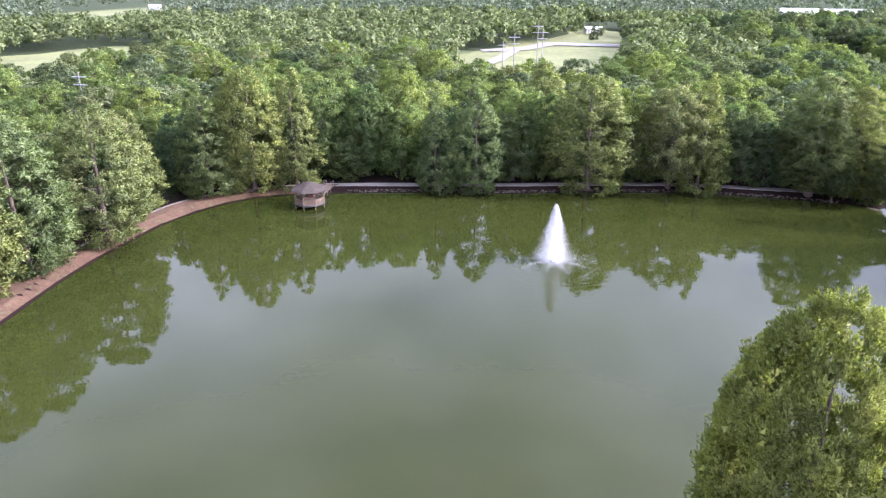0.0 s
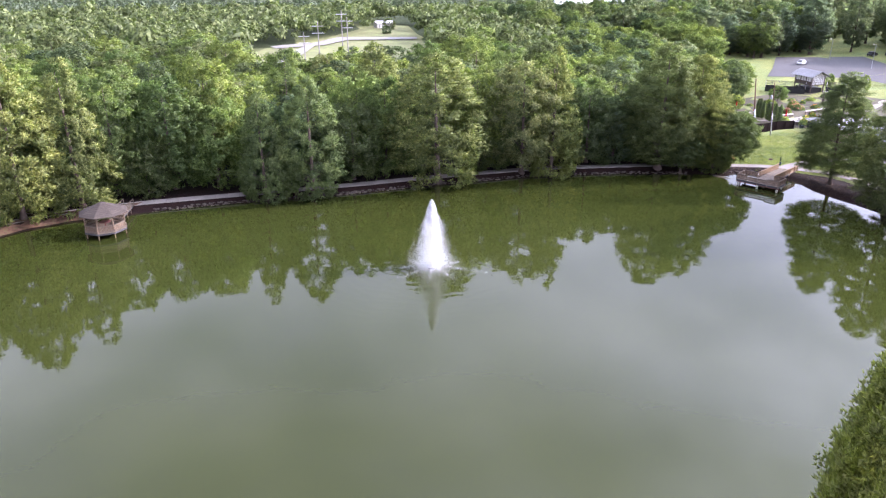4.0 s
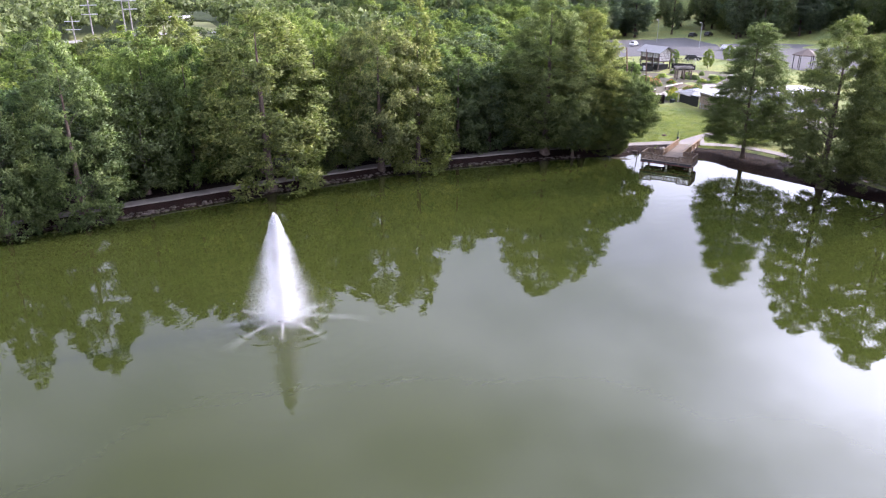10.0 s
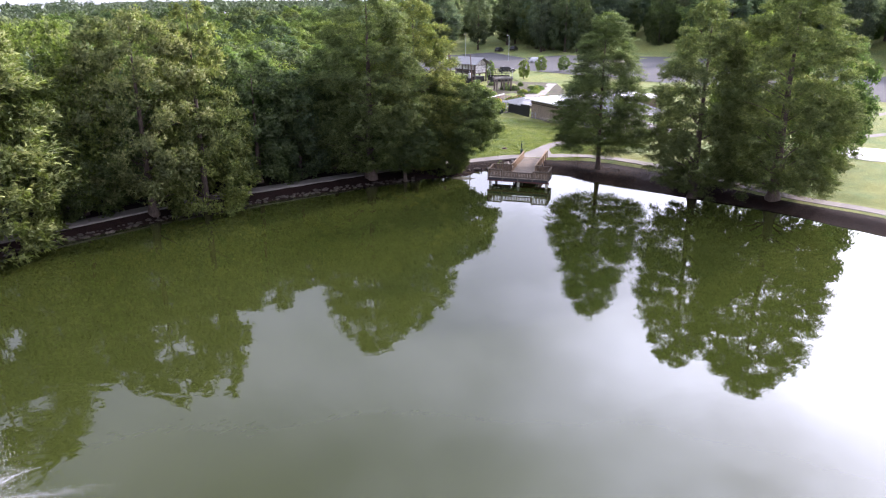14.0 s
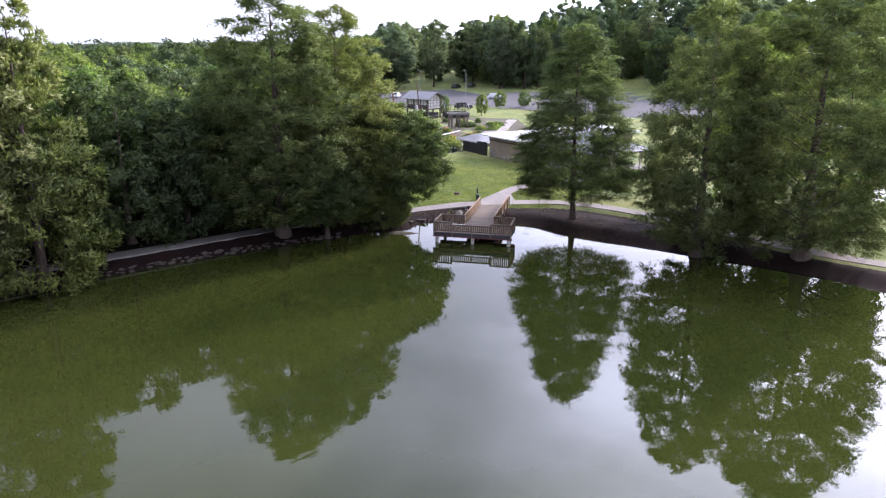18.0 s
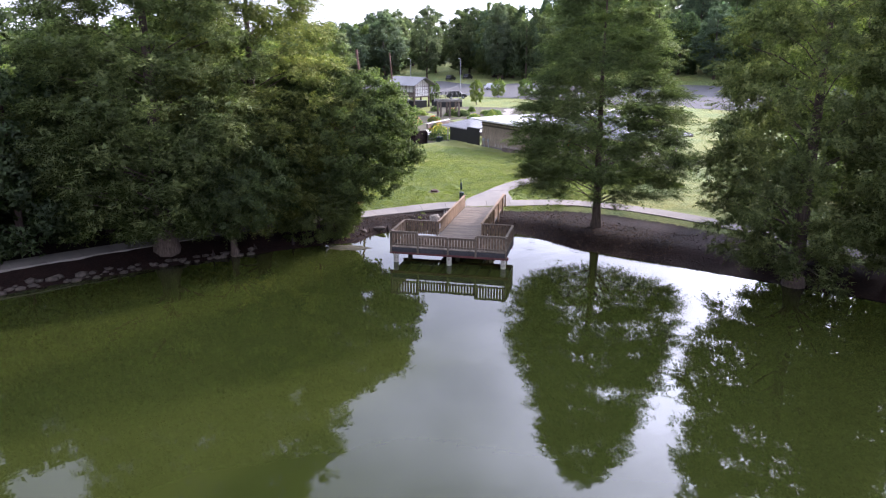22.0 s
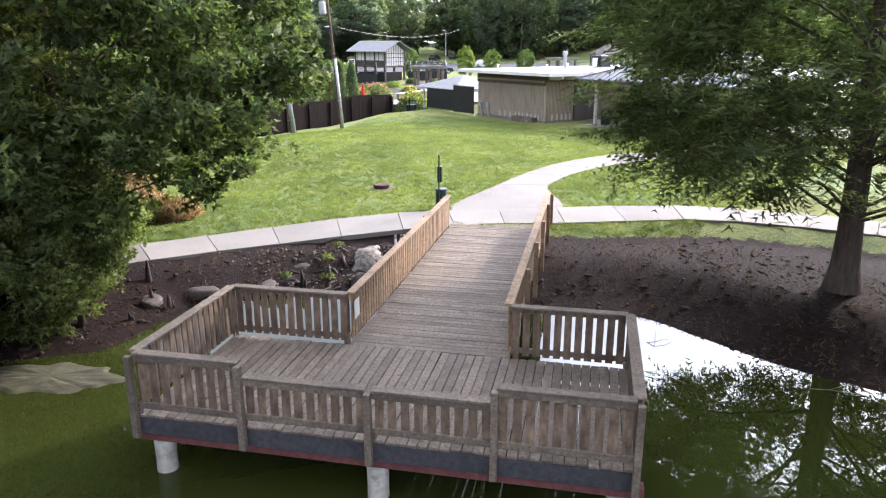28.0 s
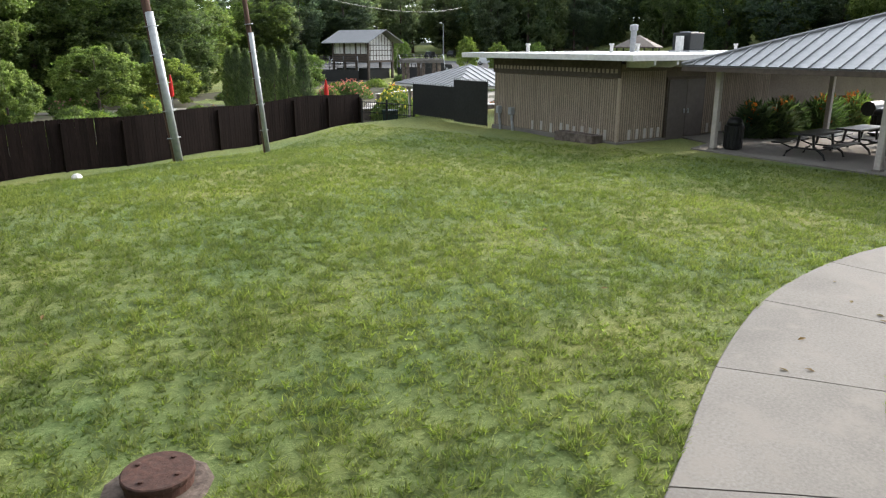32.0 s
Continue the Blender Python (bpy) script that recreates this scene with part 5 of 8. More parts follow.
planter = thing("stone_planter", "low dark stone trough against the building wall", "planter", block_m @ pose(-0.62, 0.55, -0.06))
for y0, y1, x0, x1 in ((0, 2.0, 0, 0.10), (0, 2.0, 0.42, 0.52), (0, 0.1, 0.10, 0.42), (1.9, 2.0, 0.10, 0.42)):
    part("side", Shape().box(x0, y0, -0.2, x1, y1, 0.36, c=0.015), STONE, planter)
part("soil", Shape().box(0.1, 0.1, 0.0, 0.42, 1.9, 0.28), STONE, planter)
for i, (x, y) in enumerate(((3.0, 3.4), (6.5, 5.2), (9, 2.0), (1.0, 6.2))):
    part("roof_vent", Shape().lathe([(0.07, BH + 0.33), (0.07, BH + 0.62), (0.1, BH + 0.63), (0.1, BH + 0.7)], 10), TRIM_WHITE, block, m=pose(x, y, 0))
part("flue", Shape().lathe([(0.13, BH + 0.33), (0.13, BH + 1.25), (0.19, BH + 1.27), (0.19, BH + 1.5), (0.13, BH + 1.52)], 12), GREY_METAL, block, "tall grey flue pipe", m=pose(6.6, 5.6, 0))
hvac = thing("roof_air_conditioner", "dark boxed air conditioner standing on the flat roof", "air conditioner", block_m @ pose(9.0, 4.4, BH + 0.335))
part("cabinet", Shape().box(0, 0, 0.08, 1.0, 1.0, 0.85, c=0.03), BLACK_METAL, hvac)
part("base_frame", Shape().box(-0.1, -0.1, 0, 1.1, 1.1, 0.079), GREY_METAL, hvac)
part("fan_guard", Shape().lathe([(0.4, 0.851), (0.42, 0.9), (0.1, 0.91)], 16), GREY_METAL, hvac, m=pose(0.5, 0.5, 0))
part("pipe_box", Shape().box(-0.4, 0.2, 0.0, -0.15, 0.5, 0.7, c=0.02), TRIM_WHITE, hvac)

# ---- picnic shelter: square hipped roof on tan posts
SZ = 1.06
sh_m = Matrix.Translation((128.75, 155.85, SZ)) @ Matrix.Rotation(math.atan2(-0.24, 0.97), 4, "Z")
shelter = thing("picnic_shelter", "open picnic shelter, tan posts, ribbed grey metal hip roof", "shelter", sh_m)
X0, X1, Y0, Y1, EZ, AZ = -0.75, 8.0, -11.4, 0.95, 2.72, 4.7
apex = ((X0 + X1) / 2, (Y0 + Y1) / 2, AZ)
cor = [(X0, Y0, EZ), (X1, Y0, EZ), (X1, Y1, EZ), (X0, Y1, EZ)]
for i in range(4):
    a, b = Vector(cor[i]), Vector(cor[(i + 1) % 4])
    t = Vector(apex)
    dn = Vector((0, 0, -0.06))
    roof_face = part("roof_panel", Shape().add([a, b, t, a + dn, b + dn, t + dn], [(0, 1, 2), (5, 4, 3), (0, 3, 4, 1)]), ROOF_METAL, shelter)
    e = (b - a)
    n_r = int(e.length / 0.42)
    up = (b - a).cross(t - a).normalized()
    for k in range(1, n_r):
        u = k / n_r
        foot = a + e * u
        # rib runs up the slope until it meets a hip
        mid = (a + b) / 2
        slope = t - mid
        reach = 1 - abs(2 * u - 1)
        top = foot + slope * reach
        if reach < 0.04:
            continue
        w = e.normalized() * 0.018
        s = Shape().add([foot - w, foot + w, foot + w + up * 0.04, foot - w + up * 0.04, top - w, top + w, top + w + up * 0.04, top - w + up * 0.04], [(0, 1, 2, 3), (7, 6, 5, 4), (0, 4, 5, 1), (1, 5, 6, 2), (2, 6, 7, 3), (3, 7, 4, 0)])
        part("standing_seam", s, ROOF_METAL, roof_face)
    s = Shape().tube([a + up * 0.02, t + up * 0.03], 0.06, 6)
    part("hip_cap", s, ROOF_METAL, shelter)
    o = (a + b) / 2 - Vector(apex)
    o.z = 0
    o.normalize()
    part("fascia", Shape().add([a, b, b + Vector((0, 0, -0.2)), a + Vector((0, 0, -0.2)), a - o * 0.04, b - o * 0.04, b - o * 0.04 + Vector((0, 0, -0.2)), a - o * 0.04 + Vector((0, 0, -0.2))], [(0, 3, 2, 1), (4, 5, 6, 7), (3, 7, 6, 2), (0, 1, 5, 4)]), BROWN_TRIM, shelter)
part("ceiling", Shape().box(X0 + 0.1, Y0 + 0.1, EZ - 0.16, X1 - 0.1, Y1 - 0.1, EZ - 0.09), BROWN_TRIM, shelter)
for x in (0, 6.9):
    for y in (0, -5.22, -10.45):
        post = part("post", Shape().box(x - 0.085, y - 0.085, -0.1, x + 0.085, y + 0.085, EZ - 0.16, c=0.012), POST_TAN, shelter)
        part("base_collar", Shape().box(x - 0.12, y - 0.12, -0.02, x + 0.12, y + 0.12, 0.07, c=0.01), CONCRETE, post)
shelter_floor = tagged(new("pavement_shelter_floor", Shape().prism([(-0.55, -12.2), (9.6, -12.2), (12.5, 2.0), (1.9, 2.75), (1.3, 1.1), (-0.35, 0.6)], -0.35, 0.01).mesh("floor", CONCRETE)), "pale concrete floor of the picnic shelter", "pavement", kind="structure")
shelter_floor.matrix_basis = sh_m


def picnic_table(m):
    t = thing("picnic_table", "black metal picnic table with attached benches under the shelter", "picnic table", m, "tables under the shelter")
    part("tabletop", Shape().box(-0.95, -0.38, 0.71, 0.95, 0.38, 0.775, c=0.02), BLACK_METAL, t)
    for y in (-0.78, 0.78):
        part("bench_seat", Shape().box(-0.92, y - 0.15, 0.41, 0.92, y + 0.15, 0.46, c=0.015), BLACK_METAL, t)
    for x in (-0.62, 0.62):
        s = Shape()
        s.tube([(x, -0.62, 0.0), (x, -0.55, 0.16), (x, -0.25, 0.36), (x, -0.2, 0.72)], 0.042, 6)
        part("leg", s, BLACK_METAL, t)
        s = Shape()
        s.tube([(x, 0.62, 0.0), (x, 0.55, 0.16), (x, 0.25, 0.36), (x, 0.2, 0.72)], 0.042, 6)
        part("leg", s, BLACK_METAL, t)
        s = Shape()
        s.tube([(x, -0.8, 0.41), (x, -0.45, 0.30), (x, 0.45, 0.30), (x, 0.8, 0.41)], 0.028, 6)
        part("seat_arm", s, BLACK_METAL, t)
    return t


tb = picnic_table(sh_m @ pose(1.2, -2.75, 0.01, 0, 0, 4))
for x, y, r in ((3.6, -2.9, 3), (5.9, -3.4, -6), (1.6, -7.4, 5), (4.2, -7.9, 8), (6.4, -8.2, -3), (9.4, -3.6, 20)):
    copy_thing(tb, sh_m @ pose(x, y, 0.01, 0, 0, r))


def park_bin(m):
    b = thing("litter_bin", "black domed litter bin on the concrete floor", "litter bin", m, "bins under the shelter")
    part("body", Shape().lathe([(0.24, 0), (0.27, 0.04), (0.28, 0.78), (0.26, 0.80)], 16), BLACK_METAL, b)
    for k in range(16):
        a = k * math.pi / 8
        part("slat", Shape().box(-0.035, -0.012, 0.05, 0.035, 0.012, 0.78), BLACK_METAL, b, m=pose(0.29 * math.cos(a), 0.29 * math.sin(a), 0, 0, 0, math.degrees(a) + 90))
    part("dome", smooth(Shape().lathe([(0.27, 0.80), (0.25, 0.92), (0.17, 1.02), (0.05, 1.06)], 16).mesh("dome", BLACK_METAL)), None, b)
    return b


pb = park_bin(sh_m @ pose(0.55, -0.35, 0.01))
copy_thing(pb, sh_m @ pose(8.2, -1.3, 0.01))
copy_thing(pb, sh_m @ pose(10.0, -1.9, 0.01))
grill = thing("barbecue_grill", "black barrel barbecue grill beside the shelter", "grill", sh_m @ pose(9.1, -0.6, 0.01))
part("barrel", Shape().tube([(-0.45, 0, 0.95), (0.45, 0, 0.95)], 0.28, 14), BLACK_METAL, grill)
part("pedestal", Shape().tube([(0, 0, 0), (0, 0, 0.7)], 0.06, 8), BLACK_METAL, grill)


def leaf_clump(name, label, category, x, y, z, rx, ry, h, mat, n, leaf, wid, seed, flower=None, fn=0, group="", up=0.8, flat=True):
    """A shrub or flower clump: many upright leaves in a low mound, with blooms as a part."""
    r = np.random.default_rng(seed)
    root = thing(name, label, category, pose(x, y, z), group)
    a, d = r.uniform(0, 2 * math.pi, n), np.sqrt(r.random(n))
    hh = r.random(n) ** 0.7 * h * np.sqrt(np.maximum(0.05, 1 - d ** 2))
    pos = np.stack([np.cos(a) * d * rx, np.sin(a) * d * ry, hh * 0.85], 1)
    dirs = np.stack([np.cos(a) * d * 0.8, np.sin(a) * d * 0.8, np.full(n, up)], 1) + r.normal(scale=0.35, size=(n, 3))
    v, q = blades(r, pos, dirs, leaf, wid, 3, 0.7, 0.2)
    part("foliage", leafy_mesh("foliage", v, q, mat, v * np.array([1 / rx, 1 / ry, 0.8 / h]) + np.array([0, 0, 0.35]) + r.normal(scale=0.25, size=v.shape)), None, root)
    if flower:
        a, d = r.uniform(0, 2 * math.pi, fn), np.sqrt(r.random(fn))
        pos = np.stack([np.cos(a) * d * rx, np.sin(a) * d * ry, h * (0.75 + 0.35 * r.random(fn)) * np.sqrt(np.maximum(0.1, 1 - d ** 2))], 1)
        v, q = blades(r, pos, r.normal(size=(fn, 3)) + np.array([0, 0, 0.6]), 0.14, 0.05, 4, 1.2, 0.1)
        tagged(part("blooms", np_mesh("blooms", v, q, flower), None, root), kind="stuff")
    return root


for i, x in enumerate((5.6, 6.7, 7.8, 9.6, 10.6, 11.8, 12.9)):
    p = block_m @ Vector((x, -1.5 - 0.25 * (i % 2), 0))
    leaf_clump("canna_clump", "tall canna clump with dark leaves and orange blooms by the wall", "flowers", p.x, p.y, BZ + 0.02, 0.65, 0.55, 1.35, LEAF_DARK if i < 3 else LEAF_BROAD, 420, 0.5, 0.07, 70 + i, ORANGE, 26 + 10 * i, "cannas along the wall")

# ---- on the lawn: dog-waste station, manhole, poles, fence and gate
dz = z_at(106.15, 148.05)
station = thing("dog_waste_station", "dark green dog-waste post with bag box and round lidded bin", "waste station", pose(106.2, 147.98, dz, 0, 0, 25))
part("post", Shape().box(-0.025, -0.02, -0.2, 0.025, 0.02, 1.72, c=0.005), GREEN_METAL, station)
part("bag_box", Shape().box(0.028, -0.07, 0.88, 0.115, 0.07, 1.36, c=0.012), GREEN_METAL, station)
part("box_top", Shape().box(0.024, -0.074, 1.361, 0.12, 0.074, 1.38), GREY_METAL, station)
wb = part("bin", Shape().lathe([(0.155, 0.05), (0.165, 0.07), (0.172, 0.60), (0.18, 0.605), (0.18, 0.63), (0.165, 0.632)], 22), GREEN_METAL, station, m=pose(0.21, 0.0, 0))
part("lid", Shape().lathe([(0.185, 0.633), (0.187, 0.655), (0.15, 0.668), (0.02, 0.67)], 22), GREEN_METAL, wb, "dark green metal lid")
part("bracket", Shape().box(-0.06, -0.03, 0.5, 0.06, 0.03, 0.6, c=0.01), GREEN_METAL, station)
mz = z_at(107.5, 151.95)
manhole = thing("manhole", "rusty iron manhole riser with round lid in worn turf", "manhole", pose(107.5, 151.95, mz - 0.02))
part("riser", Shape().lathe([(0.285, -0.2), (0.28, 0.11), (0.27, 0.125)], 26), RUST, manhole)
lid = part("cover", Shape().lathe([(0.295, 0.126), (0.30, 0.132), (0.30, 0.165), (0.288, 0.174), (0.1, 0.178), (0.02, 0.178)], 26), RUST, manhole)
for k in range(4):
    a = k * math.pi / 2 + 0.4
    part("lug", Shape().lathe([(0.025, 0.176), (0.023, 0.192), (0.01, 0.195)], 8), RUST, lid, m=pose(0.2 * math.cos(a), 0.2 * math.sin(a), 0))
part("collar", Shape().lathe([(0.54, -0.2), (0.50, 0.01), (0.40, 0.04), (0.2, 0.04)], 11), BARK, manhole, "worn bare soil round the riser")


def utility_pole(x, y, height, r, guard, mat, label, guard_h=5.4, lean=0.0):
    z = z_at(x, y)
    p = thing("utility_pole", label, "utility pole", Matrix.Translation((x, y, z)) @ Matrix.Rotation(radians(lean), 4, (-0.8, -0.6, 0)))
    part("shaft", Shape().tube([(0, 0, -0.4), (0, 0, 0), (0, 0, height * 0.5), (0, 0, height)], [r, r, r * 0.85, r * 0.65], 12), mat, p, round_=True)
    if guard:
        part("cable_guard", Shape().tube([(-guard * 0.25, -guard * 1.15, 0.0), (-guard * 0.25, -guard * 1.15, guard_h)], guard * 0.72, 10), GREY_METAL, p, "grey metal cable guard", round_=True)
        for k in range(5):
            part("strap", Shape().lathe([(r * 1.5, 0), (r * 1.52, 0.012), (r * 1.5, 0.025)], 12), GREY_METAL, p, m=pose(-guard * 0.1, -guard * 0.6, 0.9 + k * 1.0))
    return p


poles = [utility_pole(118.45, 172.1, 11.5, 0.17, 0.2, POLE_WOOD, "brown wooden utility pole with a grey cable guard beside the fence", lean=6.0),
         utility_pole(121.6, 170.9, 11.0, 0.11, 0.13, POLE_WOOD, "slim dark utility pole with a pale guard on the lawn edge", 4.6, 4.5),
         utility_pole(117.2, 196.5, 13, 0.16, 0, POLE_GREY, "weathered grey utility pole beyond the garden", lean=5.0),
         utility_pole(116.0, 196.9, 13, 0.12, 0, POLE_GREY, "thin weathered utility pole beyond the garden", lean=5.0)]
part("transformer", Shape().lathe([(0.2, 0), (0.22, 0.05), (0.22, 0.7), (0.15, 0.78)], 12), GREY_METAL, poles[1], m=pose(-0.38, 0.1, 7.4))
part("bracket_rack", Shape().box(-0.5, -0.03, 6.6, -0.05, 0.03, 6.66), GREY_METAL, poles[1])
for nm, a, b, sag in (("power_line", (118.45, 172.1, 6.6), (98, 182, 6.2), 0.5), ("power_line", (118.45, 172.1, 6.6), (121.6, 170.9, 6.8), 0.1), ("power_line", (121.6, 170.9, 6.8), (150, 185, 7.2), 0.7)):
    a, b = Vector(a), Vector(b)
    pts = [a.lerp(b, k / 12) - Vector((0, 0, sag * 4 * (k / 12) * (1 - k / 12))) for k in range(13)]
    tagged(new(nm, Shape().tube(pts, 0.011, 5).mesh(nm, BLACK_METAL)), "dark overhead power cable between utility poles", "cable")

# dark stained board fence
FENCE = [(131.0, 175.9), (124.5, 175.3), (118.0, 174.1), (108.0, 173.7), (97.0, 174.0)]
fence = thing("board_fence", "dark brown stained board fence between lawn and garden", "fence")
fl = even(FENCE, 0.142)
board = [Shape().add([(-0.068, -0.011, 0), (0.068, -0.011, 0), (0.068, 0.011, 0), (-0.068, 0.011, 0), (-0.068, -0.011, 1.84), (-0.04, -0.011, 1.88), (0.04, -0.011, 1.88), (0.068, -0.011, 1.84), (-0.068, 0.011, 1.84), (-0.04, 0.011, 1.88), (0.04, 0.011, 1.88), (0.068, 0.011, 1.84)],
                     [(0, 1, 7, 6, 5, 4), (2, 3, 8, 9, 10, 11), (1, 2, 11, 7), (3, 0, 4, 8), (4, 5, 9, 8), (5, 6, 10, 9), (6, 7, 11, 10)]).mesh("fence_board", FENCE_WOOD)]
for i in range(len(fl) - 1):
    c = (fl[i] + fl[i + 1]) / 2
    a = math.atan2(*(fl[i + 1] - fl[i])[::-1])
    part("fence_board", board[0], None, fence, m=pose(c[0], c[1], z_at(c[0], c[1]) + 0.02 + rng.uniform(-0.008, 0.008), 0, rng.normal() * 0.12, math.degrees(a) + rng.normal() * 0.4))
    if i % 16 == 0:
        part("fence_post", Shape().box(-0.045, 0.02, -0.2, 0.045, 0.11, 1.75), FENCE_WOOD, fence, m=pose(c[0], c[1], z_at(c[0], c[1]), 0, 0, math.degrees(a)))
# black screened panels between building and gate
screen = thing("screen_fence", "black screened metal fence beside the building", "fence")
for (x0, y0), (x1, y1), h in (((129.85, 166.3), (130.3, 168.6), 1.95), ((130.3, 168.6), (131.1, 172.0), 1.55)):
    n = 16
    L = math.hypot(x1 - x0, y1 - y0)
    a = math.degrees(math.atan2(y1 - y0, x1 - x0))
    z = z_at((x0 + x1) / 2, (y0 + y1) / 2)
    m0 = pose(x0, y0, max(z, 0.45), 0, 0, a)
    part("screen", Shape().box(0, -0.01, 0.08, L, 0.01, h), BLACK_METAL, screen, m=m0)
    for k in range(n + 1):
        part("bar", Shape().box(-0.012, -0.035, 0, 0.012, -0.012, h + 0.06), BLACK_METAL, screen, m=m0 @ pose(L * k / n, 0, 0))
    for zz in (0.1, h - 0.05):
        part("rail", Shape().box(0, -0.06, zz, L, -0.036, zz + 0.04), BLACK_METAL, screen, m=m0)
gate = thing("iron_gate", "open black iron bar gate with a wheel on the lawn edge", "gate")
for (x0, y0), (x1, y1) in (((131.1, 172.0), (131.0, 175.8)),):
    L = math.hypot(x1 - x0, y1 - y0)
    m0 = pose(x0, y0, 0.05, 0, 0, math.degrees(math.atan2(y1 - y0, x1 - x0)))
    for k in range(26):
        part("bar", Shape().box(-0.009, -0.009, 0.05, 0.009, 0.009, 1.5), BLACK_METAL, gate, m=m0 @ pose(L * k / 25, 0, 0))
    for zz in (0.12, 0.9, 1.42):
        part("rail", Shape().box(0, 0.012, zz, L, 0.04, zz + 0.04), BLACK_METAL, gate, m=m0)
    for k in (0, 0.5, 1):
        part("gate_post", Shape().box(-0.04, -0.06, 0, 0.04, 0.02, 1.62), BLACK_METAL, gate, m=m0 @ pose(L * k, -0.03, 0))
wheel = Shape()
wheel.tube([(0.42 * math.cos(k * math.pi / 10), 0, 0.42 + 0.42 * math.sin(k * math.pi / 10)) for k in range(21)], 0.025, 6, False)
part("wheel_rim", wheel, BLACK_METAL, gate, m=pose(131.0, 172.2, 0.1, 0, 0, 80))
wheelie = thing("wheeled_bin", "dark green wheeled bin behind the gate", "bin", pose(132.0, 174.6, 0.0))
part("body", Shape().add([(-0.25, -0.25, 0.1), (0.25, -0.25, 0.1), (0.25, 0.25, 0.1), (-0.25, 0.25, 0.1), (-0.3, -0.3, 1.0), (0.3, -0.3, 1.0), (0.3, 0.3, 1.0), (-0.3, 0.3, 1.0)], [(3, 2, 1, 0), (4, 5, 6, 7), (0, 1, 5, 4), (1, 2, 6, 5), (2, 3, 7, 6), (3, 0, 4, 7)]), GREEN_METAL, wheelie)
part("lid", Shape().box(-0.32, -0.34, 1.001, 0.32, 0.32, 1.06, c=0.02), GREEN_METAL, wheelie)
part("axle", Shape().tube([(-0.3, 0.24, 0.1), (0.3, 0.24, 0.1)], 0.1, 10), BLACK_METAL, wheelie)
litter = tagged(new("plastic_bag", Shape().lathe([(0.02, 0), (0.16, 0.04), (0.18, 0.1), (0.1, 0.2), (0.02, 0.22)], 7).mesh("plastic_bag", TRIM_WHITE)), "crumpled white plastic bag lying by the fence", "litter")
litter.matrix_basis = pose(114.3, 170.9, z_at(114.3, 170.9))

# ---- garden behind the fence
for i, u in enumerate((0.0, 0.11, 0.25, 0.49, 0.62, 0.80, 1.0)):
    x, y = 131.7 + (131.3 - 131.7) * u, 189.3 + (181.0 - 189.3) * u
    z = z_at(x, y)
    r = np.random.default_rng(200 + i)
    root = thing("column_conifer", "narrow dark green column conifer in the garden", "conifer", Matrix.LocRotScale((x, y, z), Euler((0, 0, i)), (1, 1, r.uniform(0.94, 1.06))), "row of column conifers")
    n = 1500
    h = r.random(n)
    rad = 0.52 * (1 - h ** 2.6) * np.minimum(1, 0.55 + h * 2) + 0.02
    a = r.uniform(0, 6.283, n)
    pos = np.stack([np.cos(a) * rad * r.uniform(0.8, 1.05, n), np.sin(a) * rad * r.uniform(0.8, 1.05, n), 0.15 + h * 4.0], 1)
    v, q = blades(r, pos, np.stack([np.cos(a) * 0.45, np.sin(a) * 0.45, np.ones(n)], 1), 0.26, 0.035, 3, 0.4, 0.0)
    part("foliage", leafy_mesh("foliage", v, q, LEAF_DARK, v * np.array([1, 1, 0]) + np.array([0, 0, 0.15]) + r.normal(scale=0.12, size=v.shape)), None, root)
    part("trunk", Shape().tube([(0, 0, -0.1), (0, 0, 3.0)], [0.08, 0.02], 6), BARK, root)
base_conifer = root
for i in range(5):
    copy_thing(base_conifer, pose(130.2 + i * 1.1, 203.5 - i * 0.6, 0.0, 0, 0, 70 * i))
for key, x, y, h, w in (("young", 126.8, 198.4, 4.4, 5.4), ("young", 132.4, 199.4, 3.6, 4.4), ("young", 118.4, 190.0, 3.6, 3.2), ("young", 112, 186, 3.2, 3.6), ("young", 121, 206, 4.5, 5), ("young", 140.5, 196.5, 2.6, 2.6), ("young", 178, 208, 4.8, 2.6),
                        ("young", 150, 206, 4.0, 4.4), ("young", 172, 214, 4.6, 2.2)):
    plant(key, x, y, h, w, x * 31 % 360, group="garden trees")
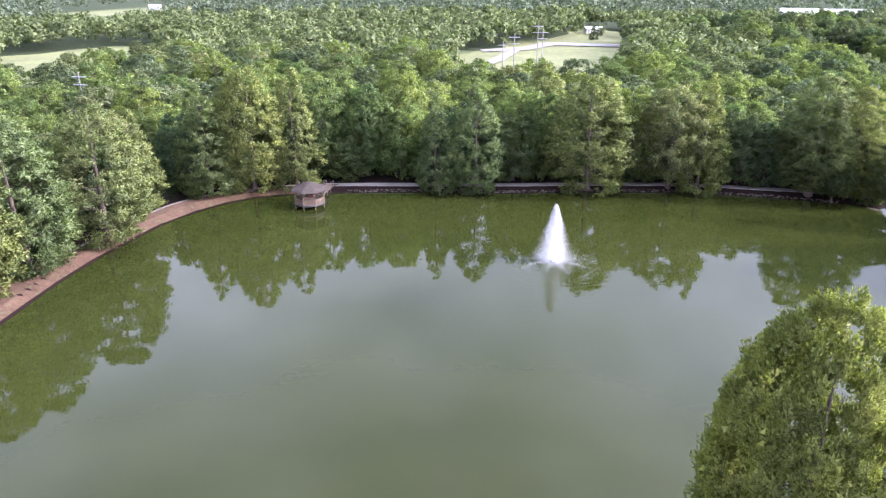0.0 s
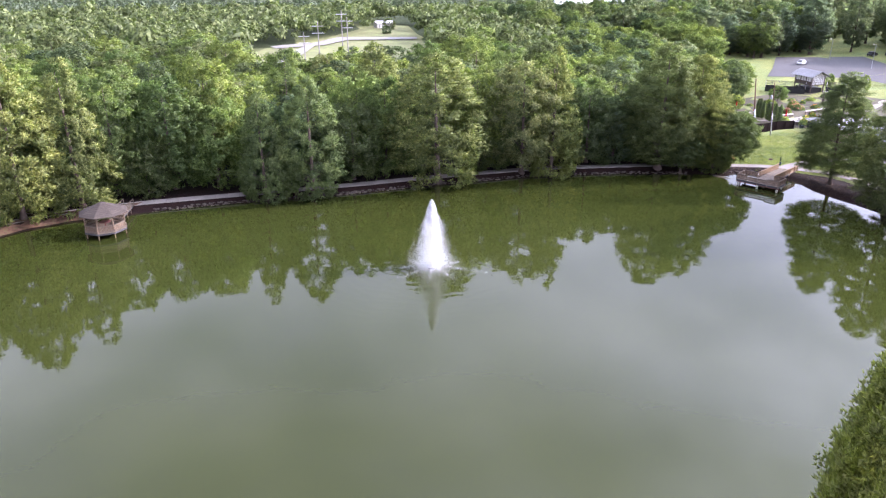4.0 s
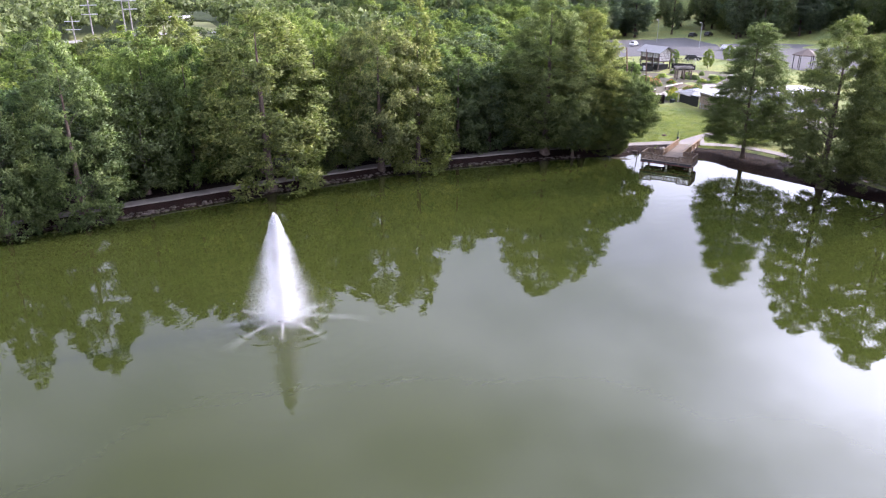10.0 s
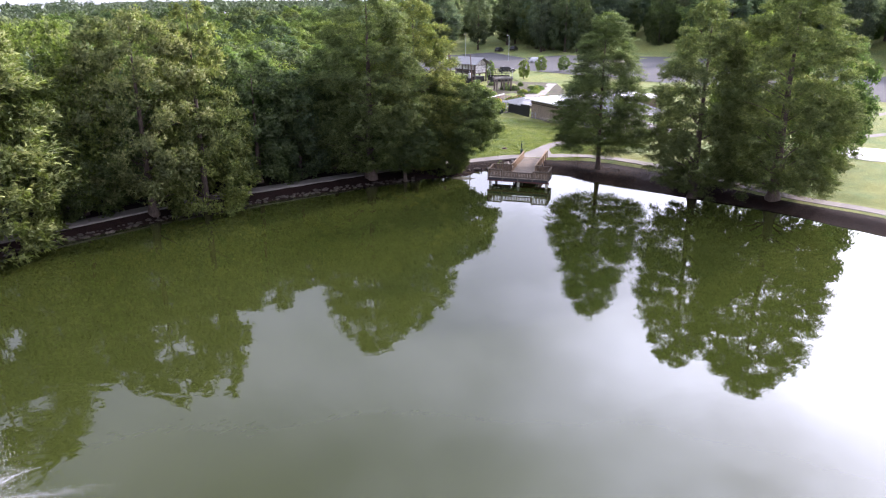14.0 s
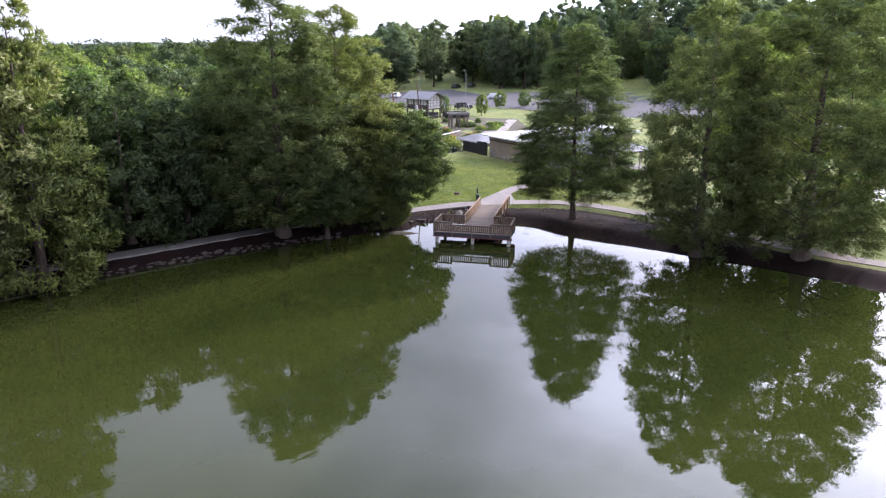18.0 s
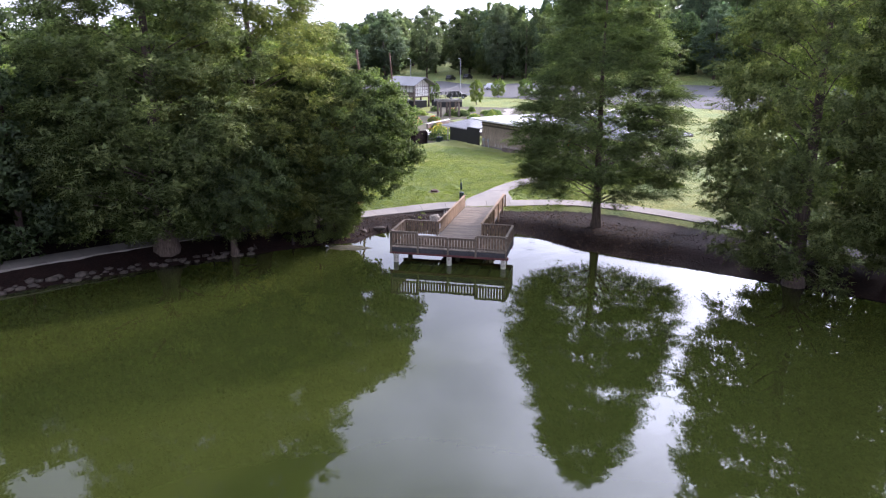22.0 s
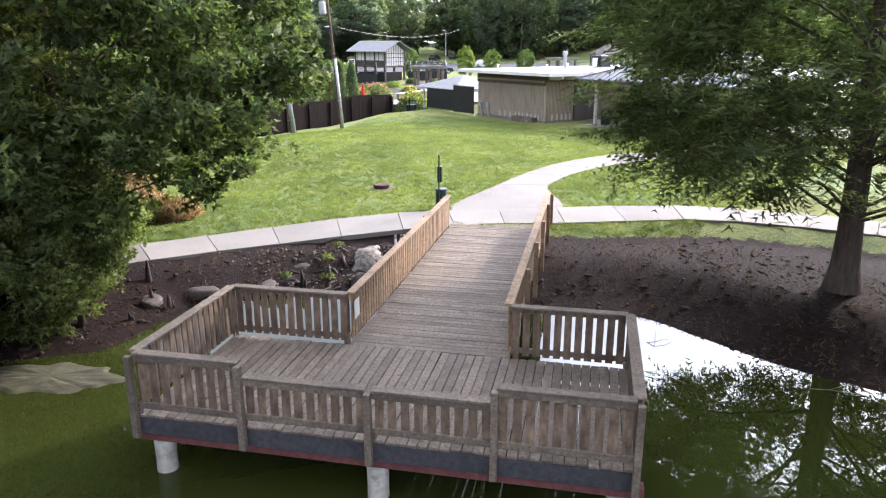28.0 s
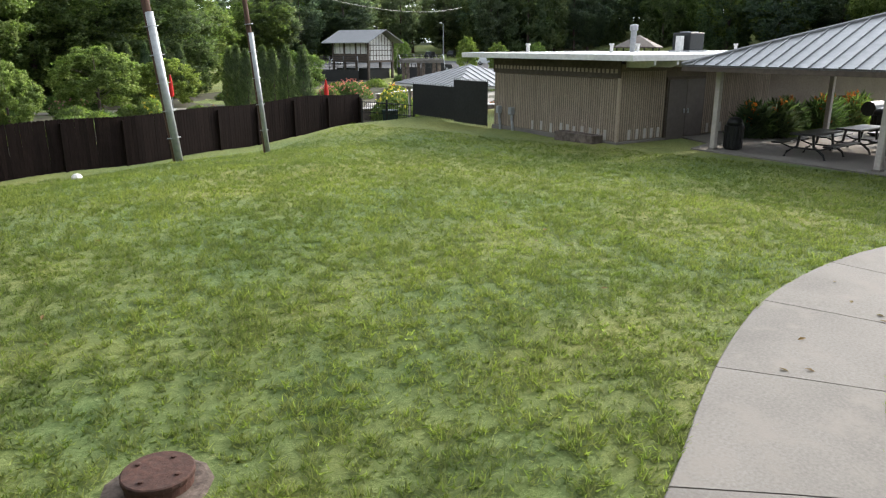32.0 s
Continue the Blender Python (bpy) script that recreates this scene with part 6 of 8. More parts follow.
GARDEN_PLANTS = [("round_shrub", "clipped round green shrub in the garden", "shrub", 126.3, 203.0, 1.6, 1.3, LEAF_BROAD, None), ("flower_bed", "mound of pink hydrangea blooms in the garden", "flowers", 141.0, 190.8, 1.0, 1.5, LEAF_BROAD, PINK),
                 ("flower_bed", "pale pink flowering shrub near the arches", "flowers", 147.0, 195.0, 1.9, 1.6, LEAF_BROAD, PINK), ("flower_bed", "yellow-leaved shrub with pink blooms at the kiosk", "flowers", 136.2, 178.5, 1.5, 2.1, LEAF_LIME, YELLOW),
                 ("flower_bed", "low bed of pale yellow blooms", "flowers", 143.5, 180.5, 2.0, 0.8, LEAF_LIME, YELLOW), ("flower_bed", "low bed of white and pink blooms", "flowers", 150.5, 187.0, 2.2, 0.8, LEAF_BROAD, PINK), ("round_shrub", "low green shrub by the garden path", "shrub", 138.5, 193.5, 1.4, 1.0, LEAF_LIME, None),
                 ("round_shrub", "low green shrub by the garden path", "shrub", 121.0, 188.2, 1.2, 0.8, LEAF_LIME, None), ("round_shrub", "low green shrub by the garden path", "shrub", 123.0, 193.0, 1.1, 0.9, LEAF_BROAD, None), ("round_shrub", "low green shrub by the garden path", "shrub", 115.0, 181.5, 1.3, 0.8, LEAF_LIME, None),
                 ("flower_bed", "bed of orange and red blooms beside the garden path", "flowers", 117.5, 183.0, 1.6, 0.6, LEAF_BROAD, ORANGE), ("flower_bed", "bed of orange and red blooms beside the garden path", "flowers", 155.0, 183.0, 1.8, 0.8, LEAF_BROAD, ORANGE), ("round_shrub", "dark shrub beside the pergola", "shrub", 161.5, 197.0, 1.4, 1.1, LEAF_DARK, None),
                 ("round_shrub", "dark shrub beside the pergola", "shrub", 165.0, 193.0, 1.6, 1.0, LEAF_BROAD, None), ("flower_bed", "pink and white rose bed", "flowers", 147.5, 178.5, 1.8, 0.7, LEAF_BROAD, PINK)]
for i, (nm, lab, cat, x, y, w, h, mat_, fl_) in enumerate(GARDEN_PLANTS):
    leaf_clump(nm, lab, cat, x, y, z_at(x, y), w, w * 0.85, h, mat_, 900, 0.26, 0.05, 300 + i, fl_, 90, "garden beds")


def umbrella_closed(m):
    u = thing("closed_parasol", "closed red garden parasol on a pole", "parasol", m, "red parasols in the garden")
    part("pole", Shape().tube([(0, 0, 0), (0, 0, 2.5)], 0.025, 6), GREY_METAL, u)
    part("canopy", Shape().lathe([(0.1, 0.9), (0.16, 1.0), (0.15, 1.6), (0.09, 2.2), (0.03, 2.45)], 9), RED_CLOTH, u)
    part("foot", Shape().lathe([(0.28, 0), (0.26, 0.06), (0.05, 0.09)], 12), GREY_METAL, u)
    return u


um = umbrella_closed(pose(136.7, 185.7, -0.3))
for x, y in ((133.0, 192.2), (135.4, 189.0), (137.8, 176.0), (131.5, 197.0)):
    copy_thing(um, pose(x, y, z_at(x, y)))
# planted beds with mulch and gravel, then walks and low walls
WALK_GRAVEL = surf("garden_gravel", (0.20, 0.18, 0.155), (0.31, 0.285, 0.25), 8, 0.5, 0.95, 0.3, vary=0.25)
BED = surf("garden_mulch", (0.035, 0.03, 0.016), (0.105, 0.09, 0.05), 2.2, 0.25, 0.95, 0.4, stain=(0.05, 0.075, 0.022), vary=0.4)
drape("ground_garden_beds", "mulched garden beds with low green planting", "garden bed", [(97, 176), (108, 176), (120, 177.2), (130.5, 177.6), (137, 175.5), (148, 174), (160, 180), (177, 197), (170, 212), (160, 217), (130, 207), (104, 204)], BED, 0.03, 3)
gr = np.random.default_rng(88)
BED_KINDS = [("low_shrub", "low green garden shrub in a mulched bed", "shrub", LEAF_BROAD, None), ("flower_bed", "mound of pink blooms in a mulched bed", "flowers", LEAF_BROAD, PINK), ("low_shrub", "low yellow-green garden shrub in a mulched bed", "shrub", LEAF_LIME, None), ("ornamental_grass", "arching clump of pale ornamental grass", "ornamental grass", LEAF_GREY, None), ("flower_bed", "mound of yellow blooms in a mulched bed", "flowers", LEAF_LIME, YELLOW), ("low_shrub", "dark clipped garden shrub", "shrub", LEAF_DARK, None), ("flower_bed", "mound of orange blooms in a mulched bed", "flowers", LEAF_BROAD, ORANGE)]
for i in range(64):
    u_, v_ = gr.random(), gr.random()
    x, y = 106 + 62 * u_, 179.5 + 5 * u_ * u_ * 2 + v_ * 20
    nm, lab, cat, mat_, fl_ = BED_KINDS[int(gr.integers(len(BED_KINDS)))]
    w = gr.uniform(0.5, 1.3)
    leaf_clump(nm, lab, cat, x, y, z_at(x, y), w, w * 0.85, gr.uniform(0.5, 1.25), mat_, 320, 0.3, 0.045, 900 + i, fl_, 26, "garden beds")
for i in range(9):
    x, y = gr.uniform(108, 140), gr.uniform(179, 192)
    rk = thing("garden_rock", "pale tan landscape rock in a garden bed", "rock", Matrix.LocRotScale((x, y, z_at(x, y) + 0.1), Euler((0, 0, gr.uniform(0, 6))), (gr.uniform(0.4, 0.9), 0.45, gr.uniform(0.35, 0.6))), "garden rocks", data=smooth(np_mesh("garden_rock", BALL2[0] * (1 + gr.normal(scale=0.06, size=(len(BALL2[0]), 1))), BALL2[1], POST_TAN)))
# walks and low walls
for i, poly in enumerate(([(112, 178.5), (127, 186), (134, 183.5), (134, 185), (127, 188), (112, 180.2)], [(134, 183.5), (150, 181), (176, 196), (175, 198), (150, 183.5), (134, 185.5)], [(150, 181), (160, 172), (162, 173), (152, 183)], [(120, 200), (134, 194), (134.6, 195.5), (120, 202)])):
    drape("pavement_garden_walk", "pale gravel walk through the garden beds", "path", poly, WALK_GRAVEL, 0.05)
for x0, y0, x1, y1 in ((134.5, 180.2, 139, 178.5), (139, 178.5, 143.5, 176.2), (134.5, 186.8, 140, 187.5), (145, 189.5, 152, 191.5)):
    L = math.hypot(x1 - x0, y1 - y0)
    w = thing("garden_wall", "low pale stone garden wall with a flat coping", "wall", pose(x0, y0, z_at(x0, y0), 0, 0, math.degrees(math.atan2(y1 - y0, x1 - x0))))
    part("wall_body", Shape().box(0, -0.14, -0.2, L, 0.14, 0.75, c=0.01), STONE, w)
    part("coping", Shape().box(-0.04, -0.2, 0.752, L + 0.04, 0.2, 0.82, c=0.01), TRIM_WHITE, w)

# small hipped kiosk by the gate
kiosk = thing("garden_kiosk", "small open kiosk with ribbed grey metal hip roof", "kiosk", pose(135.0, 171.6, 0.3, 0, 0, -14))
kc = [(-2.9, -2.9, 2.15), (2.9, -2.9, 2.15), (2.9, 2.9, 2.15), (-2.9, 2.9, 2.15)]
for i in range(4):
    a, b, t = Vector(kc[i]), Vector(kc[(i + 1) % 4]), Vector((0, 0, 3.1))
    pan = part("roof_panel", Shape().add([a, b, t, a - Vector((0, 0, 0.05)), b - Vector((0, 0, 0.05))], [(0, 1, 2), (0, 3, 4, 1)]), ROOF_METAL, kiosk)
    up = (b - a).cross(t - a).normalized()
    for k in range(1, 14):
        u = k / 14
        f = a + (b - a) * u
        tp = f + (t - (a + b) / 2) * (1 - abs(2 * u - 1))
        part("standing_seam", Shape().tube([f + up * 0.02, tp + up * 0.02], 0.02, 4), ROOF_METAL, pan)
    part("post", Shape().box(kc[i][0] * 0.8 - 0.06, kc[i][1] * 0.8 - 0.06, -0.3, kc[i][0] * 0.8 + 0.06, kc[i][1] * 0.8 + 0.06, 2.2), POST_TAN, kiosk)
part("fascia", Shape().box(-2.88, -2.88, 2.0, 2.88, -2.84, 2.13), TRIM_WHITE, kiosk)
part("fascia", Shape().box(-2.88, -2.84, 2.0, -2.84, 2.88, 2.13), TRIM_WHITE, kiosk)

# two-storey timber pavilion with wire arches on both sides
pav = thing("garden_pavilion", "two-storey dark timber pavilion with pale lattice gable and grey metal roof", "pavilion", Matrix.Translation((164.4, 211.9, z_at(163, 213))) @ Matrix.Rotation(radians(1.0), 4, "Z"))
PW, PL, PE, PR = 4.6, 6.9, 4.5, 5.9
for x in (0.3, PW - 0.3):
    for y in (0.3, 2.4, 4.5, PL - 0.3):
        part("post", Shape().box(x - 0.12, y - 0.12, 0, x + 0.12, y + 0.12, PE), BROWN_TRIM, pav)
for y0, y1 in ((0.26, 0.34), (PL - 0.34, PL - 0.26)):
    wall = part("gable_panel", Shape().add([(0.42, y0, 2.3), (PW - 0.42, y0, 2.3), (PW - 0.42, y0, PE), (PW / 2, y0, PR - 0.25), (0.42, y0, PE), (0.42, y1, 2.3), (PW - 0.42, y1, 2.3), (PW - 0.42, y1, PE), (PW / 2, y1, PR - 0.25), (0.42, y1, PE)], [(0, 1, 2, 3, 4), (9, 8, 7, 6, 5), (0, 5, 6, 1)]), TRIM_WHITE, pav, "pale translucent panel with dark lattice")
    for k in range(8):
        x = 0.6 + k * (PW - 1.2) / 7
        part("mullion", Shape().box(x - 0.04, y0 - 0.03, 2.3, x + 0.04, y0 - 0.005, PE + 0.9 * (1 - abs(x - PW / 2) / (PW / 2))), BROWN_TRIM, wall)
    for zz in (2.32, 2.9, 3.5, 4.1):
        part("mullion", Shape().box(0.42, y0 - 0.05, zz - 0.035, PW - 0.42, y0 - 0.031, zz + 0.035), BROWN_TRIM, wall)
for x0, x1 in ((0.26, 0.34), (PW - 0.34, PW - 0.26)):
    part("upper_wall", Shape().box(x0, 0.45, 2.3, x1, PL - 0.45, 3.1), BROWN_TRIM, pav)
    for k in range(7):
        part("window_bar", Shape().box(x0 - 0.03, 0.6 + k * 0.93, 3.1, x1 + 0.03, 0.68 + k * 0.93, PE), BROWN_TRIM, pav)
    part("window_band", Shape().box(x0, 0.45, 3.1, x1, PL - 0.45, PE - 0.1), TRIM_WHITE, pav)
part("lower_wall", Shape().box(0.5, 0.6, 0, PW - 0.5, PL - 0.6, 1.4), BLACK_METAL, pav)
part("upper_floor", Shape().box(0.1, 0.1, 2.1, PW - 0.1, PL - 0.1, 2.28), BROWN_TRIM, pav)
for sx in (0, 1):
    e, r_ = (-0.7 if sx == 0 else PW + 0.7), PW / 2
    pan = part("roof_panel", Shape().add([(e, -0.8, PE - 0.1), (e, PL + 0.8, PE - 0.1), (r_, PL + 0.8, PR), (r_, -0.8, PR), (e, -0.8, PE - 0.18), (e, PL + 0.8, PE - 0.18), (r_, PL + 0.8, PR - 0.08), (r_, -0.8, PR - 0.08)], [(0, 1, 2, 3), (7, 6, 5, 4), (0, 4, 5, 1), (0, 3, 7, 4), (1, 5, 6, 2)]), ROOF_METAL, pav)
    for k in range(18):
        y = -0.7 + k * 0.46
        part("standing_seam", Shape().tube([(e, y, PE - 0.07), (r_, y, PR + 0.03)], 0.02, 4), ROOF_METAL, pan)


def wire_arch(x, y, turn, length, rad=2.3, label="dark wire arch tunnel over a garden walk"):
    t = thing("wire_arch_tunnel", label, "arch tunnel", pose(x, y, z_at(x, y), 0, 0, turn), "wire arches beside the pavilion")
    for k in range(7):
        p = [(length * k / 6, rad * math.cos(j * math.pi / 12), 1.2 + rad * 0.85 * math.sin(j * math.pi / 12)) for j in range(13)]
        part("hoop", Shape().tube(p, 0.045, 5), GREY_METAL if k in (0, 6) else BLACK_METAL, t)
    for j in range(1, 12):
        yy, zz = rad * math.cos(j * math.pi / 12), 1.2 + rad * 0.85 * math.sin(j * math.pi / 12)
        part("rod", Shape().tube([(0, yy, zz), (length, yy, zz)], 0.022, 4), BLACK_METAL, t)
    for s_ in (-1, 1):
        part("side_screen", Shape().box(0, s_ * rad - 0.03, 0, length, s_ * rad + 0.03, 1.25), BLACK_METAL, t)


wire_arch(169.2, 211.6, -38, 5.4, 1.9)
wire_arch(164.0, 213.4, 141, 10.0, 1.9)
perg = thing("garden_pergola", "grey stone-pillared pergola with heavy beams", "pergola", pose(157.6, 198.6, z_at(157.6, 198.6), 0, 0, -35))
for x in (0, 1.6, 3.2):
    for y in (0, 2.4):
        part("pillar", Shape().box(x - 0.16, y - 0.16, -0.2, x + 0.16, y + 0.16, 2.6, c=0.02), STONE, perg)
for y in (0, 2.4):
    part("beam", Shape().box(-0.5, y - 0.1, 2.602, 3.7, y + 0.1, 2.84), POLE_GREY, perg)
for k in range(9):
    part("rafter", Shape().box(-0.3 + k * 0.47, -0.6, 2.842, -0.22 + k * 0.47, 3.0, 3.0), POLE_GREY, perg)
copy_thing(perg, pose(184.5, 195.2, 0.7, 0, 0, -20))

# dark hipped picnic kiosk on the far grass
hk = thing("far_shelter", "distant open shelter with a dark hipped roof on the grass", "shelter", pose(198.9, 194.9, z_at(198.9, 194.9), 0, 0, 10))
for i in range(6):
    a0, a1 = i * math.pi / 3, (i + 1) * math.pi / 3
    part("roof_panel", Shape().add([(3.4 * math.cos(a0), 3.4 * math.sin(a0), 3.6), (3.4 * math.cos(a1), 3.4 * math.sin(a1), 3.6), (0, 0, 5.2), (3.4 * math.cos(a0), 3.4 * math.sin(a0), 3.45), (3.4 * math.cos(a1), 3.4 * math.sin(a1), 3.45)], [(0, 1, 2), (0, 3, 4, 1)]), BROWN_TRIM, hk)
    part("post", Shape().tube([(2.9 * math.cos(a0), 2.9 * math.sin(a0), -0.2), (2.9 * math.cos(a0), 2.9 * math.sin(a0), 3.6)], 0.09, 6), BLACK_METAL, hk)

# ---- car park, road, cars, lamps, splash pad, far trees and roofs
drape("road_car_park", "grey asphalt car park beyond the garden", "car park", [(172, 240), (186, 256), (206, 281), (236, 272), (228, 250), (218, 238), (196, 231)], ASPHALT, 0.10, 6)
drape("road_park_drive", "grey asphalt park drive curving past the grass", "road", [(197, 231.5), (218, 226), (236, 206), (240, 176), (228, 150), (192, 130), (205, 118), (262, 140), (266, 176), (262, 212), (244, 246), (229, 249.5), (218, 237.5)], ASPHALT, 0.08, 6)
drape("pavement_grass_walk", "pale concrete walk across the grass by the drive", "path", [(150, 122), (166, 127.5), (190, 123.5), (190, 125), (166, 129.2), (150, 124)], CONCRETE, 0.04, 3)
drape("pavement_bench_walk", "pale concrete strip beside the splash pad", "path", [(140, 120), (150, 121), (160, 117), (160, 118.6), (150, 123), (140, 122)], CONCRETE, 0.04, 3)
pad = tagged(new("pavement_splash_pad", Shape().lathe([(4.3, -0.2), (4.3, 0.03), (4.22, 0.05), (0.1, 0.06)], 40).mesh("pad", TRIM_WHITE)), "round pale concrete splash pad on the grass", "pavement", kind="structure")
pad.matrix_basis = pose(137.8, 116.6, z_at(137.8, 116.6) + 0.02)


def car(m, paint, label):
    c = thing("car", label, "car", m)
    prof = [(-2.2, 0.35), (-2.25, 0.75), (-2.1, 0.98), (-1.9, 1.02), (-1.55, 1.62), (0.35, 1.66), (1.05, 1.08), (2.05, 0.95), (2.25, 0.7), (2.25, 0.35)]
    s = Shape()
    n = len(prof)
    vs = [(x, -0.88 if z < 1.1 else -0.72, z) for x, z in prof] + [(x, 0.88 if z < 1.1 else 0.72, z) for x, z in prof]
    s.add(vs, [tuple(range(n)), tuple(reversed(range(n, 2 * n)))] + [(i, n + i, n + (i + 1) % n, (i + 1) % n) for i in range(n)])
    body = part("body", s, paint, c)
    for y in (-0.83, 0.83):
        t = -1 if y < 0 else 1
        part("side_window", Shape().add([(-1.6, y * 1.0, 1.08), (0.75, y * 1.0, 1.08), (0.25, y * 0.9, 1.55), (-1.4, y * 0.9, 1.55)], [(0, 1, 2, 3) if t < 0 else (3, 2, 1, 0)]), GLASS_DARK, body)
    part("windscreen", Shape().add([(1.06, -0.7, 1.1), (1.06, 0.7, 1.1), (0.40, 0.62, 1.63), (0.40, -0.62, 1.63)], [(0, 1, 2, 3)]), GLASS_DARK, body)
    part("rear_window", Shape().add([(-1.92, -0.65, 1.08), (-1.6, -0.6, 1.56), (-1.6, 0.6, 1.56), (-1.92, 0.65, 1.08)], [(0, 1, 2, 3)]), GLASS_DARK, body)
    for x in (-1.4, 1.4):
        for y in (-0.86, 0.86):
            w = part("wheel", Shape().tube([(x, y - 0.1, 0.33), (x, y + 0.1, 0.33)], 0.33, 14), BLACK_METAL, c)
            part("hub", Shape().tube([(x, y - 0.115, 0.33), (x, y + 0.115, 0.33)], 0.18, 10), GREY_METAL, w)
    for y in (-0.6, 0.6):
        part("headlight", Shape().box(2.2, y - 0.16, 0.68, 2.27, y + 0.16, 0.82, c=0.02), TRIM_WHITE, body)
    return c


CARS = [(201.4, 261.3, 30, PAINT_WHITE_CAR, "white parked hatchback in the car park"), (217.5, 236.0, -60, PAINT_WHITE_CAR, "white parked estate car on the drive"), (187.3, 221.8, -40, BLACK_METAL, "dark parked car on the park drive"), (240, 272, 20, BLACK_METAL, "dark parked car at the car park edge"), (246, 270, 20, BLACK_METAL, "dark parked car at the car park edge")]
for x, y, r, p, lab in CARS:
    car(pose(x, y, z_at(x, y) + 0.11, 0, 0, r), p, lab)


def street_lamp(x, y, top, arm):
    z = z_at(x, y)
    l_ = thing("street_lamp", "tall grey street lamp by the car park", "street lamp", pose(x, y, z, 0, 0, arm))
    part("pole", Shape().tube([(0, 0, 0), (0, 0, top - z)], [0.09, 0.06], 8), GREY_METAL, l_)
    part("arm", Shape().tube([(0, 0, top - z - 0.1), (0.6, 0, top - z + 0.15), (1.2, 0, top - z + 0.15)], 0.035, 6), GREY_METAL, l_)
    part("head", Shape().box(1.1, -0.14, top - z + 0.08, 1.7, 0.14, top - z + 0.22, c=0.03), TRIM_WHITE, l_)


street_lamp(217.0, 266.7, 8.1, 200)
street_lamp(216.2, 246.5, 8.4, 200)


def bench(x, y, r):
    b = thing("park_bench", "dark park bench beside the splash pad", "bench", pose(x, y, z_at(x, y) + 0.02, 0, 0, r), "benches by the splash pad")
    for k in range(3):
        part("seat_slat", Shape().box(-0.8, -0.2 + k * 0.14, 0.43, 0.8, -0.08 + k * 0.14, 0.47), BROWN_TRIM, b)
    for k in range(3):
        part("back_slat", Shape().box(-0.8, 0.24, 0.55 + k * 0.14, 0.8, 0.27, 0.66 + k * 0.14), BROWN_TRIM, b)
    for x_ in (-0.7, 0.7):
        part("leg", Shape().box(x_ - 0.03, -0.2, 0, x_ + 0.03, 0.23, 0.428), BLACK_METAL, b)


bench(157.2, 119.2, 60)
bench(149.5, 123.6, 100)
# oaks on the mown slope behind the building, pines behind them
rng = np.random.default_rng(33)
for i in range(70):
    a = radians(rng.uniform(8, 96))
    d = rng.uniform(112, 205)
    x, y = 106 + d * math.sin(a), 147 + d * math.cos(a)
    if inside([(170, 200), (172, 238), (212, 285), (265, 300), (268, 130), (200, 112), (185, 128), (208, 172)], np.array([x]), np.array([y]))[0] or (a < 0.6 and d < 95):
        continue
    if inside([(112, 172), (165, 176), (205, 215), (190, 270), (140, 232), (104, 205)], np.array([x]), np.array([y]))[0]:
        continue
    plant("oak" if rng.random() < 0.8 else "br_a", x, y, rng.uniform(9, 14), rng.uniform(9, 13), i * 47, group="park trees on the slope")
for i in range(330):
    a = radians(rng.uniform(5, 112))
    d = rng.uniform(172, 285)
    x, y = 100 + d * math.sin(a), 140 + d * math.cos(a)
    if inside([(166, 232), (204, 286), (240, 276), (268, 215), (270, 110), (190, 105), (150, 200)], np.array([x]), np.array([y]))[0]:
        continue
    tall = 14.5 + 6.5 * float(sstep(0.55, 0.75, a)) + 2.0 * float(sstep(0.85, 1.05, a))
    plant("pine" if rng.random() < 0.6 and a > 0.5 else ("br_b", "br_a", "mid_b")[i % 3], x, y, tall * rng.uniform(0.82, 1.12), rng.uniform(9, 13), i * 31, group="dark trees behind the car park")
for x, y, h, w in ((122.5, 126.5, 17, 9), (128, 120, 15, 9), (186, 112, 15, 14), (205, 104, 14, 13), (170, 96, 14, 12)):
    plant("br_c" if x < 130 else "oak", x, y, h, w, x * 7 % 360, group="park trees on the slope")
# young trees and hedge behind the garden
for x, y in ((196, 217), (201.5, 213.5)):
    plant("young", x, y, 4.2, 3.0, x * 9 % 360, group="garden trees")


def farm_building(x, y, w, d, h, turn, label):
    b = thing("farm_building", label, "building", pose(x, y, z_at(x, y), 0, 0, turn))
    part("wall", Shape().box(-w / 2, -d / 2, 0, w / 2, d / 2, h), TRIM_WHITE, b)
    part("roof", Shape().add([(-w / 2 - 0.5, -d / 2 - 0.5, h), (w / 2 + 0.5, -d / 2 - 0.5, h), (w / 2 + 0.5, 0, h + d * 0.16), (-w / 2 - 0.5, 0, h + d * 0.16), (w / 2 + 0.5, d / 2 + 0.5, h), (-w / 2 - 0.5, d / 2 + 0.5, h)], [(0, 1, 2, 3), (3, 2, 4, 5), (1, 4, 2), (0, 3, 5)]), ROOF_WHITE, b)
    for k in range(5):
        part("door", Shape().box(-w * 0.4 + k * w * 0.18, -d / 2 - 0.06, 0, -w * 0.4 + k * w * 0.18 + w * 0.08, -d / 2 - 0.005, h * 0.75), GREY_METAL, b)


